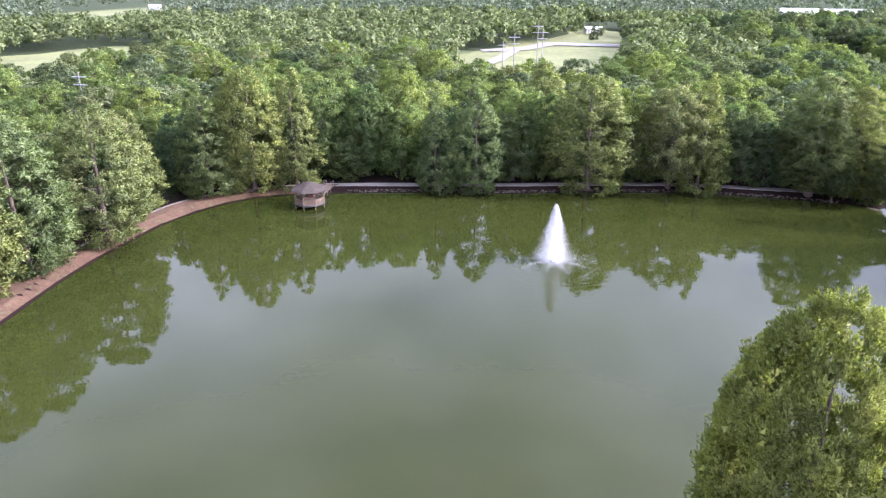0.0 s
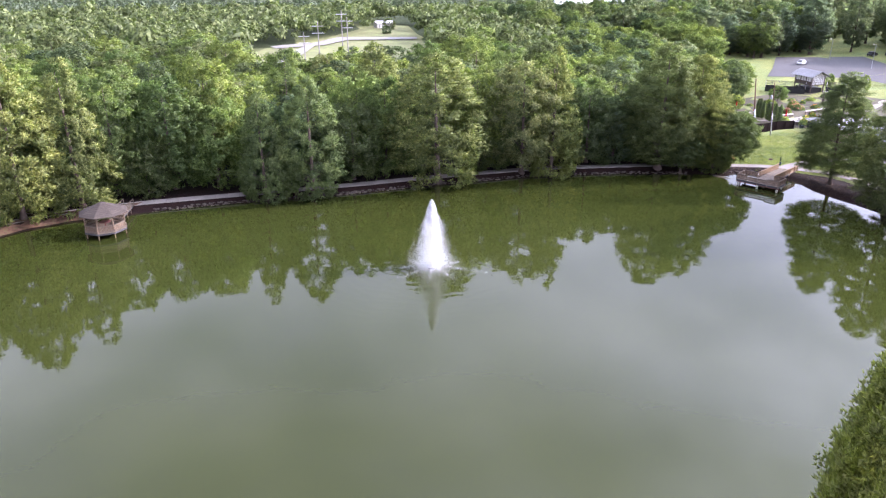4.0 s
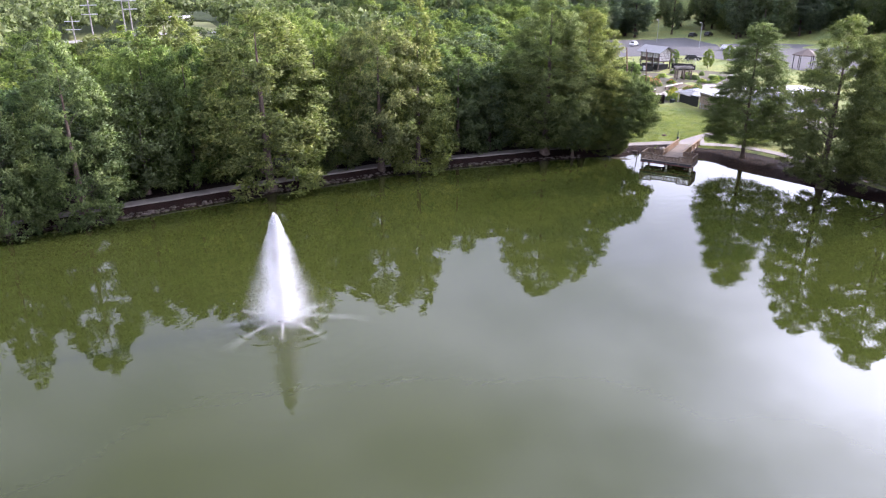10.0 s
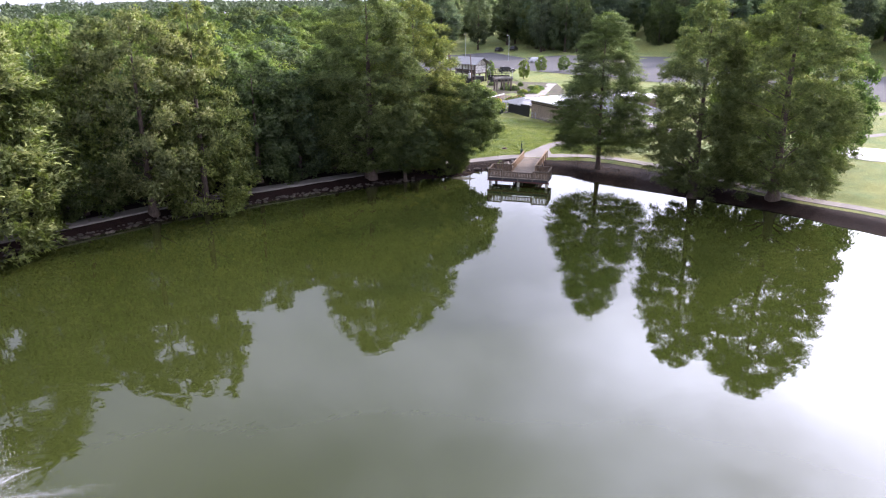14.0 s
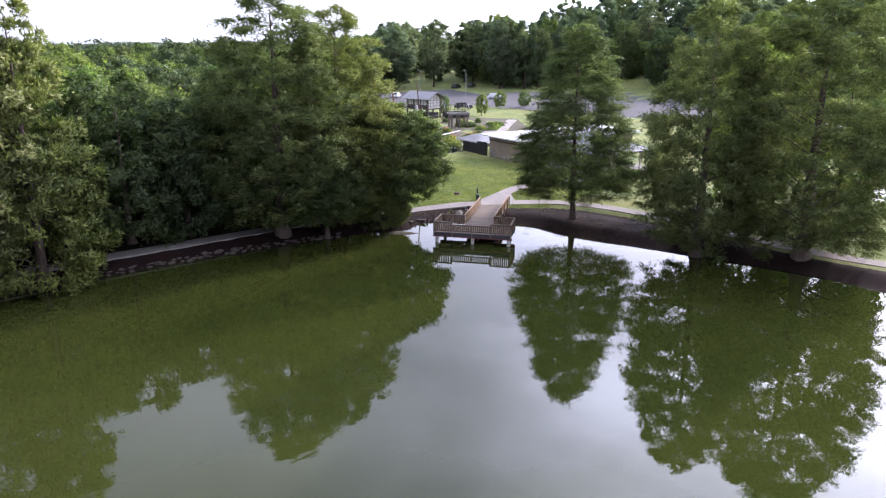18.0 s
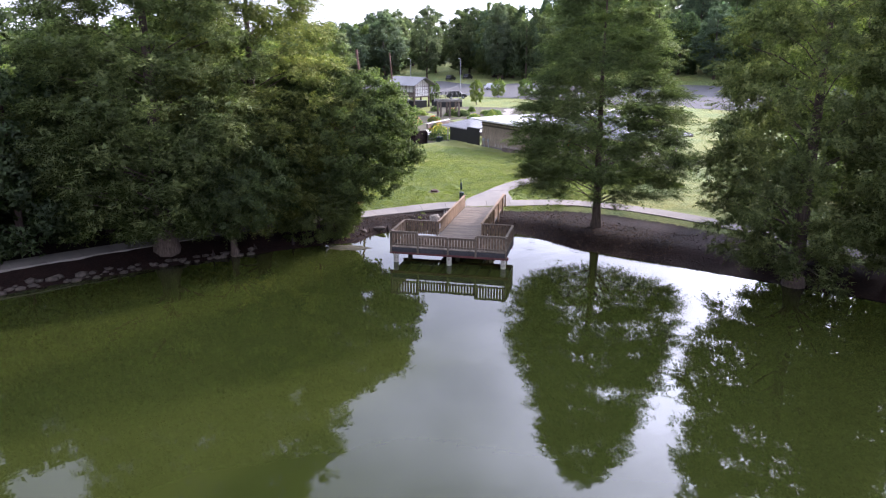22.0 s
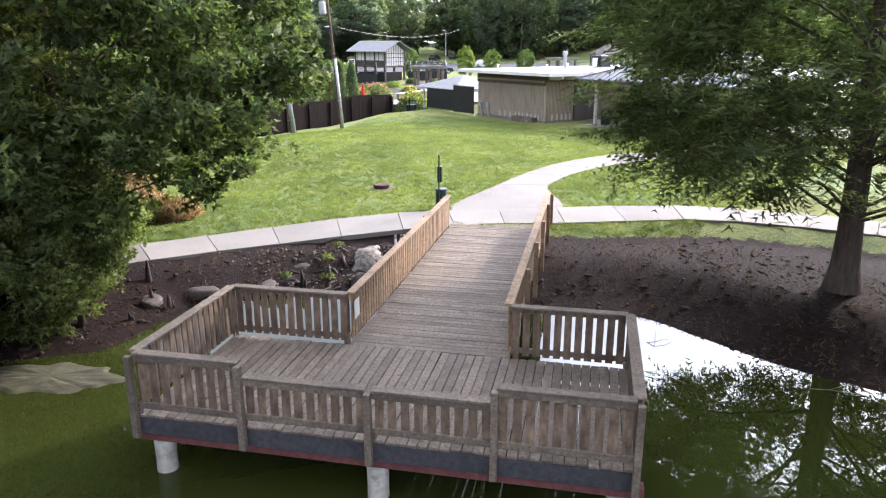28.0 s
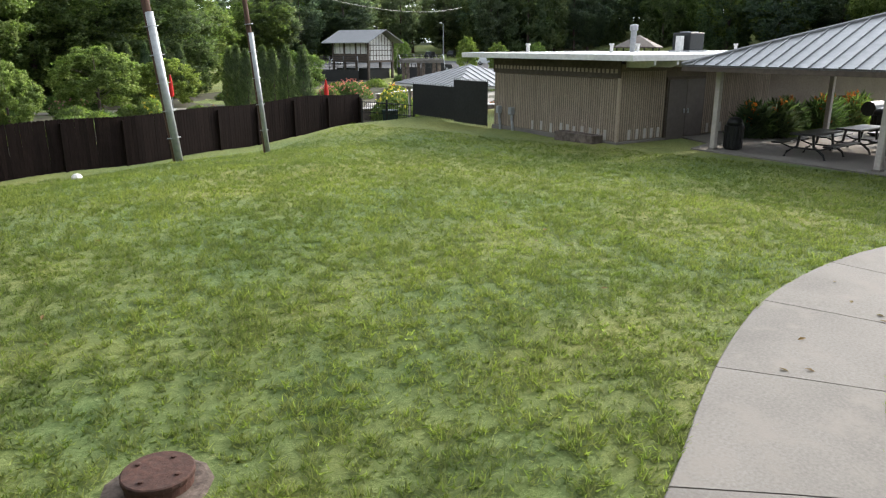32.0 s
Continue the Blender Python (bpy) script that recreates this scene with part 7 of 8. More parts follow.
for x, y, w, d, h, r, lab in ((84, 436, 9, 6, 3, 10, "pale metal shed in a distant field"), (214, 458, 46, 14, 9, -14, "long white warehouse beyond the woods"), (-236, 604, 8, 6, 3.4, 8, "white farmhouse in a far field"), (-216, 596, 6, 5, 3, 20, "white farm shed in a far field")):
    farm_building(x, y, w, d, h, r, lab)
for x, y, h in ((43.4, 256, 20.3), (44.9, 256, 18.4), (36, 246, 18), (33, 262, 14), (-64, 187.5, 14.5)):
    p = thing("transmission_pole", "tall pale transmission pole above the woods", "utility pole", pose(x, y, z_at(x, y)))
    part("shaft", Shape().tube([(0, 0, 0), (0, 0, h)], [0.2, 0.12], 8), POLE_GREY, p)
    for zz in (h - 1.2, h - 3.0):
        part("crossarm", Shape().box(-1.6, -0.09, zz, 1.6, 0.09, zz + 0.18), GREY_METAL, p)

# mown fields in the forest, with a pale gravel track
HAY = surf("dry_hay_field", (0.115, 0.135, 0.046), (0.195, 0.198, 0.082), 0.6, 0.06, 0.95, 0.2, stain=(0.16, 0.20, 0.06), vary=0.3)
GRAVEL = surf("pale_gravel", (0.19, 0.185, 0.165), (0.28, 0.27, 0.245), 3, 0.3, 0.95, 0.2, vary=0.2)
for i, poly in enumerate(FIELDS):
    drape("ground_hay_field", "mown straw-coloured hay field in a clearing of the forest", "field", poly, HAY, 0.5, 14)
drape("road_gravel_track", "pale gravel farm track across a hay field", "road", [(26, 346), (46, 354), (58, 372), (88, 368), (90, 378), (55, 386), (43, 364), (24, 354)], GRAVEL, 0.9, 6)
drape("road_gravel_track", "pale gravel lane beside the hay field", "road", [(27, 300), (34, 318), (42, 352), (38, 353), (29, 322), (23, 302)], GRAVEL, 0.9, 6)
for i, (x, y, h) in enumerate(((-120, 330, 6), (-101, 262, 5), (-118, 300, 7), (85, 425, 6), (80, 402, 4))):
    plant("mid_b", x, y, h, h * 1.1, i * 70, "single broadleaf tree standing in a hay field")
# broadleaf trees that close the garden
rng = np.random.default_rng(71)
for i in range(21):
    b, d = radians(-9 + i * 1.9), (71 if i % 2 else 80) + rng.uniform(-3, 3)
    x, y = 104 + d * math.sin(b), 145 + d * math.cos(b)
    plant(("br_a", "br_b", "br_a", "br_c", "br_b")[i % 5], x, y, rng.uniform(9.5, 13.5), rng.uniform(8, 10.5), i * 77, "tall broadleaf tree closing the back of the garden", "trees behind the garden")
for i in range(14):
    b, d = radians(38 + i * 2.6), 118 + rng.uniform(-5, 8)
    x, y = 104 + d * math.sin(b), 145 + d * math.cos(b)
    if inside([(170, 200), (172, 238), (212, 285), (265, 300), (268, 130), (200, 112), (185, 128), (208, 172)], np.array([x]), np.array([y]))[0]:
        continue
    plant(("pine", "br_a", "oak")[i % 3], x, y, rng.uniform(11, 16), rng.uniform(8, 11), i * 57, "tall tree behind the garden pavilion", "trees behind the garden")
# reddish pine-straw bank on the west shore
west = [tuple(p) for p in SHORE if p[1] > 69 and p[0] < 3][::3]
back = [tuple(p) for p in WALK_LINE if p[1] > 71 and p[0] < 3][::-4]
CLAY = surf("red_clay_and_straw", (0.066, 0.034, 0.019), (0.125, 0.074, 0.043), 3.5, 0.35, 0.95, 0.5, stain=(0.075, 0.078, 0.03), vary=0.35)
west = [(a + 0.35 * (a0 - a) / 6, b + 0.35 * (b0 - b) / 6) for (a, b), (a0, b0) in zip(west, [(a - 6, b + 1.5) for a, b in west])]
drape("ground_straw_bank", "reddish bank of bare clay and pine straw by the west path", "bank", west + back, CLAY, 0.16, 1.2)

# ---- octagonal gazebo over the water
GX_, GY_, GF = -0.75, 142.3, 0.92
gaz = thing("lake_gazebo", "octagonal wooden gazebo on posts with brown shingled roof over the lake", "gazebo", pose(GX_, GY_, 0, 0, 0, 12))
R = 2.75
oct_ = [(math.cos(radians(22.5 + 45 * i)), math.sin(radians(22.5 + 45 * i))) for i in range(8)]
part("floor_frame", Shape().prism([(x * R, y * R) for x, y in oct_], GF - 0.28, GF - 0.05), WOOD_DARK, gaz)
for i in range(38):
    y = -R * 0.95 + (i + 0.5) * 0.1375
    half = min(R * 0.924, R * 1.306 - abs(y)) if abs(y) > R * 0.38 else R * 0.924
    part("floor_board", Shape().box(-half, y - 0.064, GF - 0.045, half, y + 0.064, GF - 0.01), WOOD_GREY, gaz)
tip = Vector((0, 0, 4.45))
for i in range(8):
    (x0, y0), (x1, y1) = oct_[i], oct_[(i + 1) % 8]
    a, b = Vector((x0 * 3.1, y0 * 3.1, 3.12)), Vector((x1 * 3.1, y1 * 3.1, 3.12))
    pan = part("roof_panel", Shape().add([a, b, tip, a - Vector((0, 0, 0.1)), b - Vector((0, 0, 0.1)), tip - Vector((0, 0, 0.1))], [(0, 1, 2), (5, 4, 3), (0, 3, 4, 1)]), SHINGLE, gaz)
    for k in range(1, 9):
        t = k / 9
        p, q = a.lerp(tip, t), b.lerp(tip, t)
        up = (b - a).cross(tip - a).normalized() * 0.012
        part("shingle_course", Shape().add([p, q, q + up * 2.2, p + up * 2.2, p.lerp(tip, 0.1) + up * 0.2, q.lerp(tip, 0.1) + up * 0.2], [(0, 1, 2, 3), (3, 2, 5, 4)]), SHINGLE, pan)
    part("post", Shape().box(x0 * 2.55 - 0.07, y0 * 2.55 - 0.07, -0.8, x0 * 2.55 + 0.07, y0 * 2.55 + 0.07, 3.15, c=0.01), WOOD_BROWN, gaz)
    if i == 1:
        continue
    c0, c1 = Vector((x0 * 2.62, y0 * 2.62, 0)), Vector((x1 * 2.62, y1 * 2.62, 0))
    L = (c1 - c0).length
    ang = math.atan2(c1.y - c0.y, c1.x - c0.x)
    rm = Matrix.Translation((c0.x, c0.y, GF)) @ Matrix.Rotation(ang, 4, "Z")
    side = part("railing", Shape().box(0, -0.07, 0.88, L, 0.07, 0.92, c=0.006), WOOD_GREY, gaz, m=rm)
    part("bottom_rail", Shape().box(0, -0.02, 0.1, L, 0.02, 0.18), WOOD_GREY, side)
    part("top_rail", Shape().box(0, -0.02, 0.78, L, 0.02, 0.86), WOOD_GREY, side)
    for k in range(13):
        part("picket", Shape().box(-0.045, 0.021, 0.04, 0.045, 0.04, 0.84), WOOD_BROWN, side, m=pose((k + 0.5) * L / 13, 0, 0))
    part("bench", Shape().box(0.12, 0.10, 0.40, L - 0.12, 0.48, 0.45, c=0.01), WOOD_GREY, gaz, m=rm)
gt = thing("round_table", "round red-brown table inside the gazebo", "table", pose(GX_, GY_, GF - 0.01))
part("tabletop", Shape().lathe([(0.7, 0.72), (0.72, 0.74), (0.72, 0.77), (0.7, 0.785), (0.05, 0.79)], 20), WOOD_RED, gt)
part("pedestal", Shape().lathe([(0.3, 0), (0.28, 0.05), (0.07, 0.1), (0.07, 0.72)], 12), WOOD_RED, gt)
# short boardwalk from the path to the gazebo
bwk = thing("gazebo_boardwalk", "narrow grey boardwalk joining the path and the gazebo", "boardwalk", pose(GX_ + 0.6, GY_ + 2.5, 0, 0, 0, -7))
for i in range(50):
    part("board", Shape().box(-0.75, i * 0.14, 0.86, 0.75, i * 0.14 + 0.13, 0.90), WOOD_GREY, bwk)
for x in (-0.68, 0.68):
    part("stringer", Shape().box(x - 0.03, 0, 0.66, x + 0.03, 7.0, 0.858), WOOD_DARK, bwk)
    part("handrail", Shape().box(x - 0.05, 0.2, 1.75, x + 0.05, 6.9, 1.79), WOOD_GREY, bwk)
    for k in range(5):
        part("rail_post", Shape().box(x - 0.04, 0.2 + k * 1.65, -0.6, x + 0.04, 0.28 + k * 1.65, 1.748), WOOD_GREY, bwk)

# ---- fountain: a tall plume of drops with low side jets
def spray_material():
    m, n, l, out = base_mat("white_spray")
    d = n.new("ShaderNodeBsdfDiffuse")
    d.inputs["Color"].default_value = (0.93, 0.95, 0.97, 1)
    t = n.new("ShaderNodeBsdfTranslucent")
    t.inputs["Color"].default_value = (0.93, 0.95, 0.97, 1)
    tr = n.new("ShaderNodeBsdfTransparent")
    a, b = n.new("ShaderNodeMixShader"), n.new("ShaderNodeMixShader")
    a.inputs[0].default_value, b.inputs[0].default_value = 0.5, 0.17
    l.new(d.outputs[0], a.inputs[1])
    l.new(t.outputs[0], a.inputs[2])
    l.new(tr.outputs[0], b.inputs[1])
    l.new(a.outputs[0], b.inputs[2])
    l.new(b.outputs[0], out.inputs["Surface"])
    return m


SPRAY = spray_material()
fr = np.random.default_rng(90)
fount = thing("lake_fountain", "white plume of a floating lake fountain with low side jets", "fountain", pose(38.72, 121.1, 0))


def streaks(pos, vel, size, wid):
    v = vel / (np.linalg.norm(vel, axis=1, keepdims=True) + 1e-9)
    sd = np.cross(v, fr.normal(size=v.shape))
    sd /= np.linalg.norm(sd, axis=1, keepdims=True) + 1e-9
    p = np.stack([pos - v * size[:, None], pos + sd * wid[:, None], pos + v * size[:, None], pos - sd * wid[:, None]], 1).reshape(-1, 3)
    return p, np.arange(len(p)).reshape(-1, 4)


def jet(n, speed, tilt, tilt_sd, az, az_sd, drift=0.0, fade=1.0):
    """Drops caught along ballistic arcs."""
    g = 9.8
    th = radians(tilt) + np.abs(fr.normal(scale=radians(tilt_sd), size=n)) if az is None else radians(tilt) + fr.normal(scale=radians(tilt_sd), size=n)
    a = fr.uniform(0, 6.283, n) if az is None else radians(az) + fr.normal(scale=radians(az_sd), size=n)
    sp = speed * (1 - 0.22 * fr.random(n) ** 1.5)
    vz, vh = sp * np.cos(th), sp * np.sin(th)
    T = 2 * vz / g
    t = T * fr.random(n) ** fade
    z = vz * t - g * t * t / 2
    r = vh * t
    pos = np.stack([r * np.cos(a), r * np.sin(a), z], 1)
    vel = np.stack([vh * np.cos(a), vh * np.sin(a), vz - g * t], 1)
    return pos, vel


n = 105000
u = fr.random(n) ** 1.15
rad = 0.44 + 2.25 * (1 - u) ** 0.95
a = fr.uniform(0, 6.283, n)
rr = rad * np.abs(fr.normal(scale=0.48, size=n))
pos = np.stack([np.cos(a) * rr, np.sin(a) * rr, 0.1 + u * 8.2 * (1 - 0.10 * np.minimum(rr / rad, 1.5) ** 2)], 1)
vel = np.stack([np.cos(a) * 0.12, np.sin(a) * 0.12, np.ones(n)], 1) + fr.normal(scale=0.06, size=(n, 3))
v, q = streaks(pos, vel, fr.uniform(0.05, 0.2, n), fr.uniform(0.006, 0.016, n))
part("plume", np_mesh("plume", v, q, SPRAY), None, fount)
n = 5000
u = fr.random(n) ** 1.6
a = fr.uniform(0, 6.283, n)
rr = (0.6 + 2.6 * (1 - u) ** 1.3) * np.sqrt(fr.random(n))
pos = np.stack([np.cos(a) * rr - 0.3 * u, np.sin(a) * rr, 0.1 + u * 5.5], 1)
v, q = streaks(pos, np.stack([np.cos(a) * 0.3, np.sin(a) * 0.3, np.ones(n)], 1), fr.uniform(0.03, 0.12, n), fr.uniform(0.004, 0.011, n))
part("outer_mist", np_mesh("outer_mist", v, q, SPRAY), None, fount)
for k in range(9):
    pos, vel = jet(520, 9.2 + 1.3 * (k % 3), 77, 1.2, 40 * k + 12, 2.0)
    v, q = streaks(pos, vel, fr.uniform(0.10, 0.3, len(pos)), fr.uniform(0.005, 0.012, len(pos)))
    part("side_jet", np_mesh("side_jet", v, q, SPRAY), None, fount)
part("float", Shape().lathe([(0.5, -0.2), (0.55, 0.0), (0.5, 0.1), (0.12, 0.16), (0.1, 0.3)], 16), BLACK_METAL, fount)
n = 500
a, d = fr.uniform(0, 6.283, n), np.abs(fr.normal(scale=1.7, size=n))
pos = np.stack([np.cos(a) * d, np.sin(a) * d, 0.03 + 0.15 * fr.random(n)], 1)
v, q = streaks(pos, np.tile([0, 0, 1.0], (n, 1)) + fr.normal(scale=0.3, size=(n, 3)), fr.uniform(0.03, 0.14, n), fr.uniform(0.012, 0.03, n))
tagged(part("splash", np_mesh("splash", v, q, SPRAY), None, fount), kind="stuff")

# ---- the bank: cypress knees, boulders, edging stones, litter, reeds, driftwood
rng = np.random.default_rng(44)


def stone_mesh(seed, mat, level=2, squash=0.6):
    r = np.random.default_rng(seed)
    v, f = (BALL3 if level == 2 else BALL1)
    v = v * (1 + 0.16 * np.sin(v @ r.normal(scale=2.2, size=(3, 1)) + 1.0) + 0.10 * np.sin(v @ r.normal(scale=5.0, size=(3, 1))) + r.normal(scale=0.02, size=(len(v), 1))) * np.array([1, 1, squash])
    v = np.where(v[:, 2:3] > squash * 0.62, v * np.array([1, 1, 0.0]) + np.array([0, 0, squash * 0.62]) + v * np.array([0, 0, 0.25]), v)
    return smooth(np_mesh("stone", v, f, mat))


def stone(x, y, z, s, turn, me, label, group=""):
    ob = thing("boulder", label, "stone", Matrix.LocRotScale((x, y, z), Euler((rng.normal() * 0.15, rng.normal() * 0.15, turn)), s), group, data=me)
    return ob


rocks = [stone_mesh(k, BOULDER) for k in range(4)]
for x, y, z, s in ((101.42, 146.22, 0.06, (0.26, 0.24, 0.62)), (99.6, 147.5, 0.15, (0.4, 0.22, 0.18)), (98.3, 148.2, 0.22, (0.42, 0.25, 0.2)), (100.9, 148.0, 0.28, (0.3, 0.22, 0.16)), (97.2, 148.6, 0.2, (0.3, 0.25, 0.18)), (101.8, 148.2, 0.35, (0.25, 0.2, 0.15))):
    stone(x, y, z, s, rng.uniform(0, 6), rocks[int(rng.integers(4))], "weathered grey-brown boulder half sunk in the bank", "boulders by the deck")


PALE_ROCK = surf("pale_fractured_rock", (0.10, 0.082, 0.066), (0.34, 0.30, 0.255), 6, 1.6, 0.9, 0.9, stain=(0.035, 0.026, 0.02), vary=0.4, bump_dist=0.05)


def fractured_rock(seed):
    """A large weathered block: broken faces, a flat pale top and undercut sides."""
    r = np.random.default_rng(seed)
    v, f = BALL3
    v = v.copy()
    for k in range(16):
        d = r.normal(size=3) * np.array([1, 1, 0.7])
        d /= np.linalg.norm(d)
        over = np.maximum(0, v @ d - r.uniform(0.52, 0.86))
        v -= over[:, None] * d
    v = v * (1 + 0.05 * np.sin(v @ r.normal(scale=9, size=(3, 1)))) + r.normal(scale=0.015, size=v.shape)
    v[:, :2] *= np.where(v[:, 2:3] < -0.05, 0.82, 1.0)
    return np_mesh("fractured_rock", v, f, PALE_ROCK)


thing("fractured_boulder", "large pale fractured boulder undercut at its dark base on the bank", "stone", Matrix.LocRotScale((102.45, 147.0, 0.22), Euler((0.08, -0.12, 0.7)), (1.0, 0.74, 0.50)), data=fractured_rock(6))


ROOT = surf("wet_dark_root", (0.010, 0.007, 0.006), (0.045, 0.03, 0.024), 18, 1.0, 0.75, 0.7, stretch=(1, 1, 0.3))


def knee_mesh(seed):
    r = np.random.default_rng(seed)
    sh = Shape()
    bend = r.normal(scale=0.05, size=2)
    sh.tube([(0, 0, -0.1), (bend[0] * 0.3, bend[1] * 0.3, 0.12), (bend[0], bend[1], 0.32), (bend[0] * 1.5, bend[1] * 1.5, 0.46)], [0.16, 0.095, 0.06, 0.03], 7)
    sh.tube([(0.1, 0.02, -0.1), (0.12, 0.03, 0.1), (0.13, 0.05, 0.24)], [0.08, 0.055, 0.02], 6)
    return smooth(sh.mesh("cypress_knee", ROOT))


knees = [knee_mesh(k) for k in range(5)]
spots = [(97.6, 149.3), (97.9, 149.0), (97.1, 148.6), (96.6, 149.1), (97.4, 148.0), (97.0, 147.7), (96.4, 148.1), (96.0, 148.8), (95.6, 148.2), (97.8, 148.5), (98.6, 147.9), (98.9, 147.7), (99.9, 147.2), (100.2, 147.3), (100.6, 147.0), (100.9, 147.1), (101.2, 146.9), (95.2, 147.9), (94.8, 148.4), (96.2, 147.4), (96.9, 147.1),
         (94.3, 148.0), (93.6, 148.6), (92.9, 148.9), (92.0, 149.4), (91.0, 149.9), (90.1, 150.2), (89.0, 150.5), (87.6, 150.8)]
for i, (x, y) in enumerate(spots[::2]):
    s = rng.uniform(0.45, 1.0)
    thing("cypress_knee", "upright brown cypress knee rising from the bank", "cypress knee", Matrix.LocRotScale((x + rng.normal() * 0.1, y + rng.normal() * 0.1, z_at(x, y) - 0.02), Euler((0, 0, rng.uniform(0, 6))), (s * rng.uniform(0.7, 1.1), s * 0.8, s * rng.uniform(0.8, 1.3))), "cypress knees on the bank", data=knees[i % 5])

# rough edging stones along the far shore
sv, sf = [], []
seg = np.array([p for p in even(SHORE[10:88], 0.5) if p[0] > 4])
for i, (x, y) in enumerate(seg):
    for k in range(2):
        v, f = BALL1
        r_ = rng.uniform(0.08, 0.27)
        vv = v * (1 + rng.normal(scale=0.18, size=(len(v), 1))) * np.array([r_ * 1.3, r_, r_ * 0.6]) + np.array([x + rng.normal() * 0.15, y + 0.25 + k * 0.3 + rng.normal() * 0.12, 0.05 + k * 0.16])
        sf.append(f + len(v) * len(sv))
        sv.append(vv)
edging = tagged(new("edging_stones", np_mesh("edging_stones", np.concatenate(sv), np.concatenate(sf), EDGE_STONE)), "rough brown edging stones along the waterline", "stones", kind="stuff")


# twigs and needle litter on the banks near the deck
n = 22000
x, y = rng.uniform(92, 113, n), rng.uniform(131, 152.5, n)
d, dw = lake_side(x, y), edge_distance(WALK_LINE, x, y)
ok = (d > 0.0) & (d < 4.5) & (dw > 0.95) & (grass_weight(x, y) < 0.5)
x, y = x[ok], y[ok]
pos = np.stack([x, y, land(x, y) + 0.012], 1)
v, q = blades(rng, pos, np.stack([rng.normal(size=len(x)), rng.normal(size=len(x)), rng.uniform(0.0, 0.35, len(x))], 1), 0.16, 0.008, 2, 0.5, 0.0)
tagged(new("leaf_litter", np_mesh("leaf_litter", v, q, LITTER)), "dry twigs and needles scattered over the bank", "litter", kind="stuff")
# clods and bark chips that roughen the bank
cv, cf = [], []
n = 8000
x, y = rng.uniform(93, 113, n), rng.uniform(128, 152, n)
d, dw = lake_side(x, y), edge_distance(WALK_LINE, x, y)
ok = (d > 0.02) & (d < 5.0) & (dw > 1.0) & (grass_weight(x, y) < 0.35)
x, y = x[ok], y[ok]
zc = land(x, y)
for px, py, pz in zip(x, y, zc):
    v, f = BALL1
    r_ = 0.012 + 0.042 * rng.random() ** 3
    sx, sy = rng.uniform(0.8, 2.2), rng.uniform(0.6, 1.1)
    t = rng.uniform(0, 6.28)
    w = v * (1 + rng.normal(scale=0.25, size=(len(v), 1))) * np.array([r_ * sx, r_ * sy, r_ * 0.75])
    w = np.stack([w[:, 0] * math.cos(t) - w[:, 1] * math.sin(t), w[:, 0] * math.sin(t) + w[:, 1] * math.cos(t), w[:, 2]], 1)
    cf.append(f + len(v) * len(cv))
    cv.append(w + np.array([px, py, pz + r_ * 0.2]))
CLOD = surf("dark_red_mulch", (0.010, 0.006, 0.005), (0.050, 0.029, 0.021), 12, 1.3, 0.95, 0.5, vary=0.5)
tagged(new("bank_clods", np_mesh("bank_clods", np.concatenate(cv), np.concatenate(cf), CLOD)), "dark reddish clods and bark chips over the bank", "mulch", kind="stuff")
# dry reddish shrubs and pale grass where lawn meets trees
for i, (x, y, w, h) in enumerate(((98.8, 154.0, 1.0, 1.5), (99.9, 155.3, 1.1, 1.3), (98.2, 156.2, 1.2, 1.6), (97.6, 153.2, 0.8, 1.0), (100.8, 157.0, 1.0, 1.0), (101.5, 159.5, 1.2, 1.1), (100.4, 161.5, 1.3, 1.4), (100.6, 154.0, 0.8, 0.6))):
    leaf_clump("dry_shrub", "reddish-brown dry shrub at the lawn edge", "shrub", x, y, z_at(x, y), w, w * 0.9, h, DRY if i % 3 else LEAF_BROAD, 700, 0.3, 0.02, 500 + i, None, 0, "dry shrubs under the trees", up=1.0)
for i, (x, y, w) in enumerate(((102.3, 148.1, 0.16), (101.5, 147.6, 0.12), (100.3, 147.8, 0.14), (101.0, 147.0, 0.16))):
    leaf_clump("weed_tuft", "small yellow-green weed tuft on the muddy bank", "weed", x, y, z_at(x, y), w, w, 0.12, LEAF_TUFT, 40, 0.12, 0.008, 540 + i, None, 0, "weeds on the bank", up=1.0)
# mud bar with algae left of the deck
bar = Shape()
ring = [(math.cos(k * math.pi / 12), math.sin(k * math.pi / 12)) for k in range(24)]
vs, fs = [(0, 0, 0.05)], []
for j, (rr, zz) in enumerate(((0.35, 0.045), (0.7, 0.025), (1.0, -0.05))):
    vs += [(c * rr * (1 + 0.12 * math.sin(5 * k + j)), s_ * rr * (1 + 0.12 * math.cos(4 * k + j)), zz + 0.012 * math.sin(k * 2.3 + j)) for k, (c, s_) in enumerate(ring)]
fs += [(0, 1 + k, 1 + (k + 1) % 24) for k in range(24)] + [(1 + 24 * j + k, 1 + 24 * (j + 1) + k, 1 + 24 * (j + 1) + (k + 1) % 24, 1 + 24 * j + (k + 1) % 24) for j in range(2) for k in range(24)]
bar.add(vs, fs)
MUD = surf("algae_mud", (0.03, 0.026, 0.013), (0.09, 0.085, 0.038), 5, 1.2, 0.8, 0.6, stain=(0.10, 0.092, 0.07), vary=0.35)
mud = tagged(new("mud_bar", bar.mesh("mud_bar", MUD)), "low mud bar with green algae at the waterline", "mud", kind="structure")
mud.matrix_basis = Matrix.LocRotScale((94.3, 146.7, 0.0), Euler((0, 0, -0.9)), (1.7, 0.75, 1))
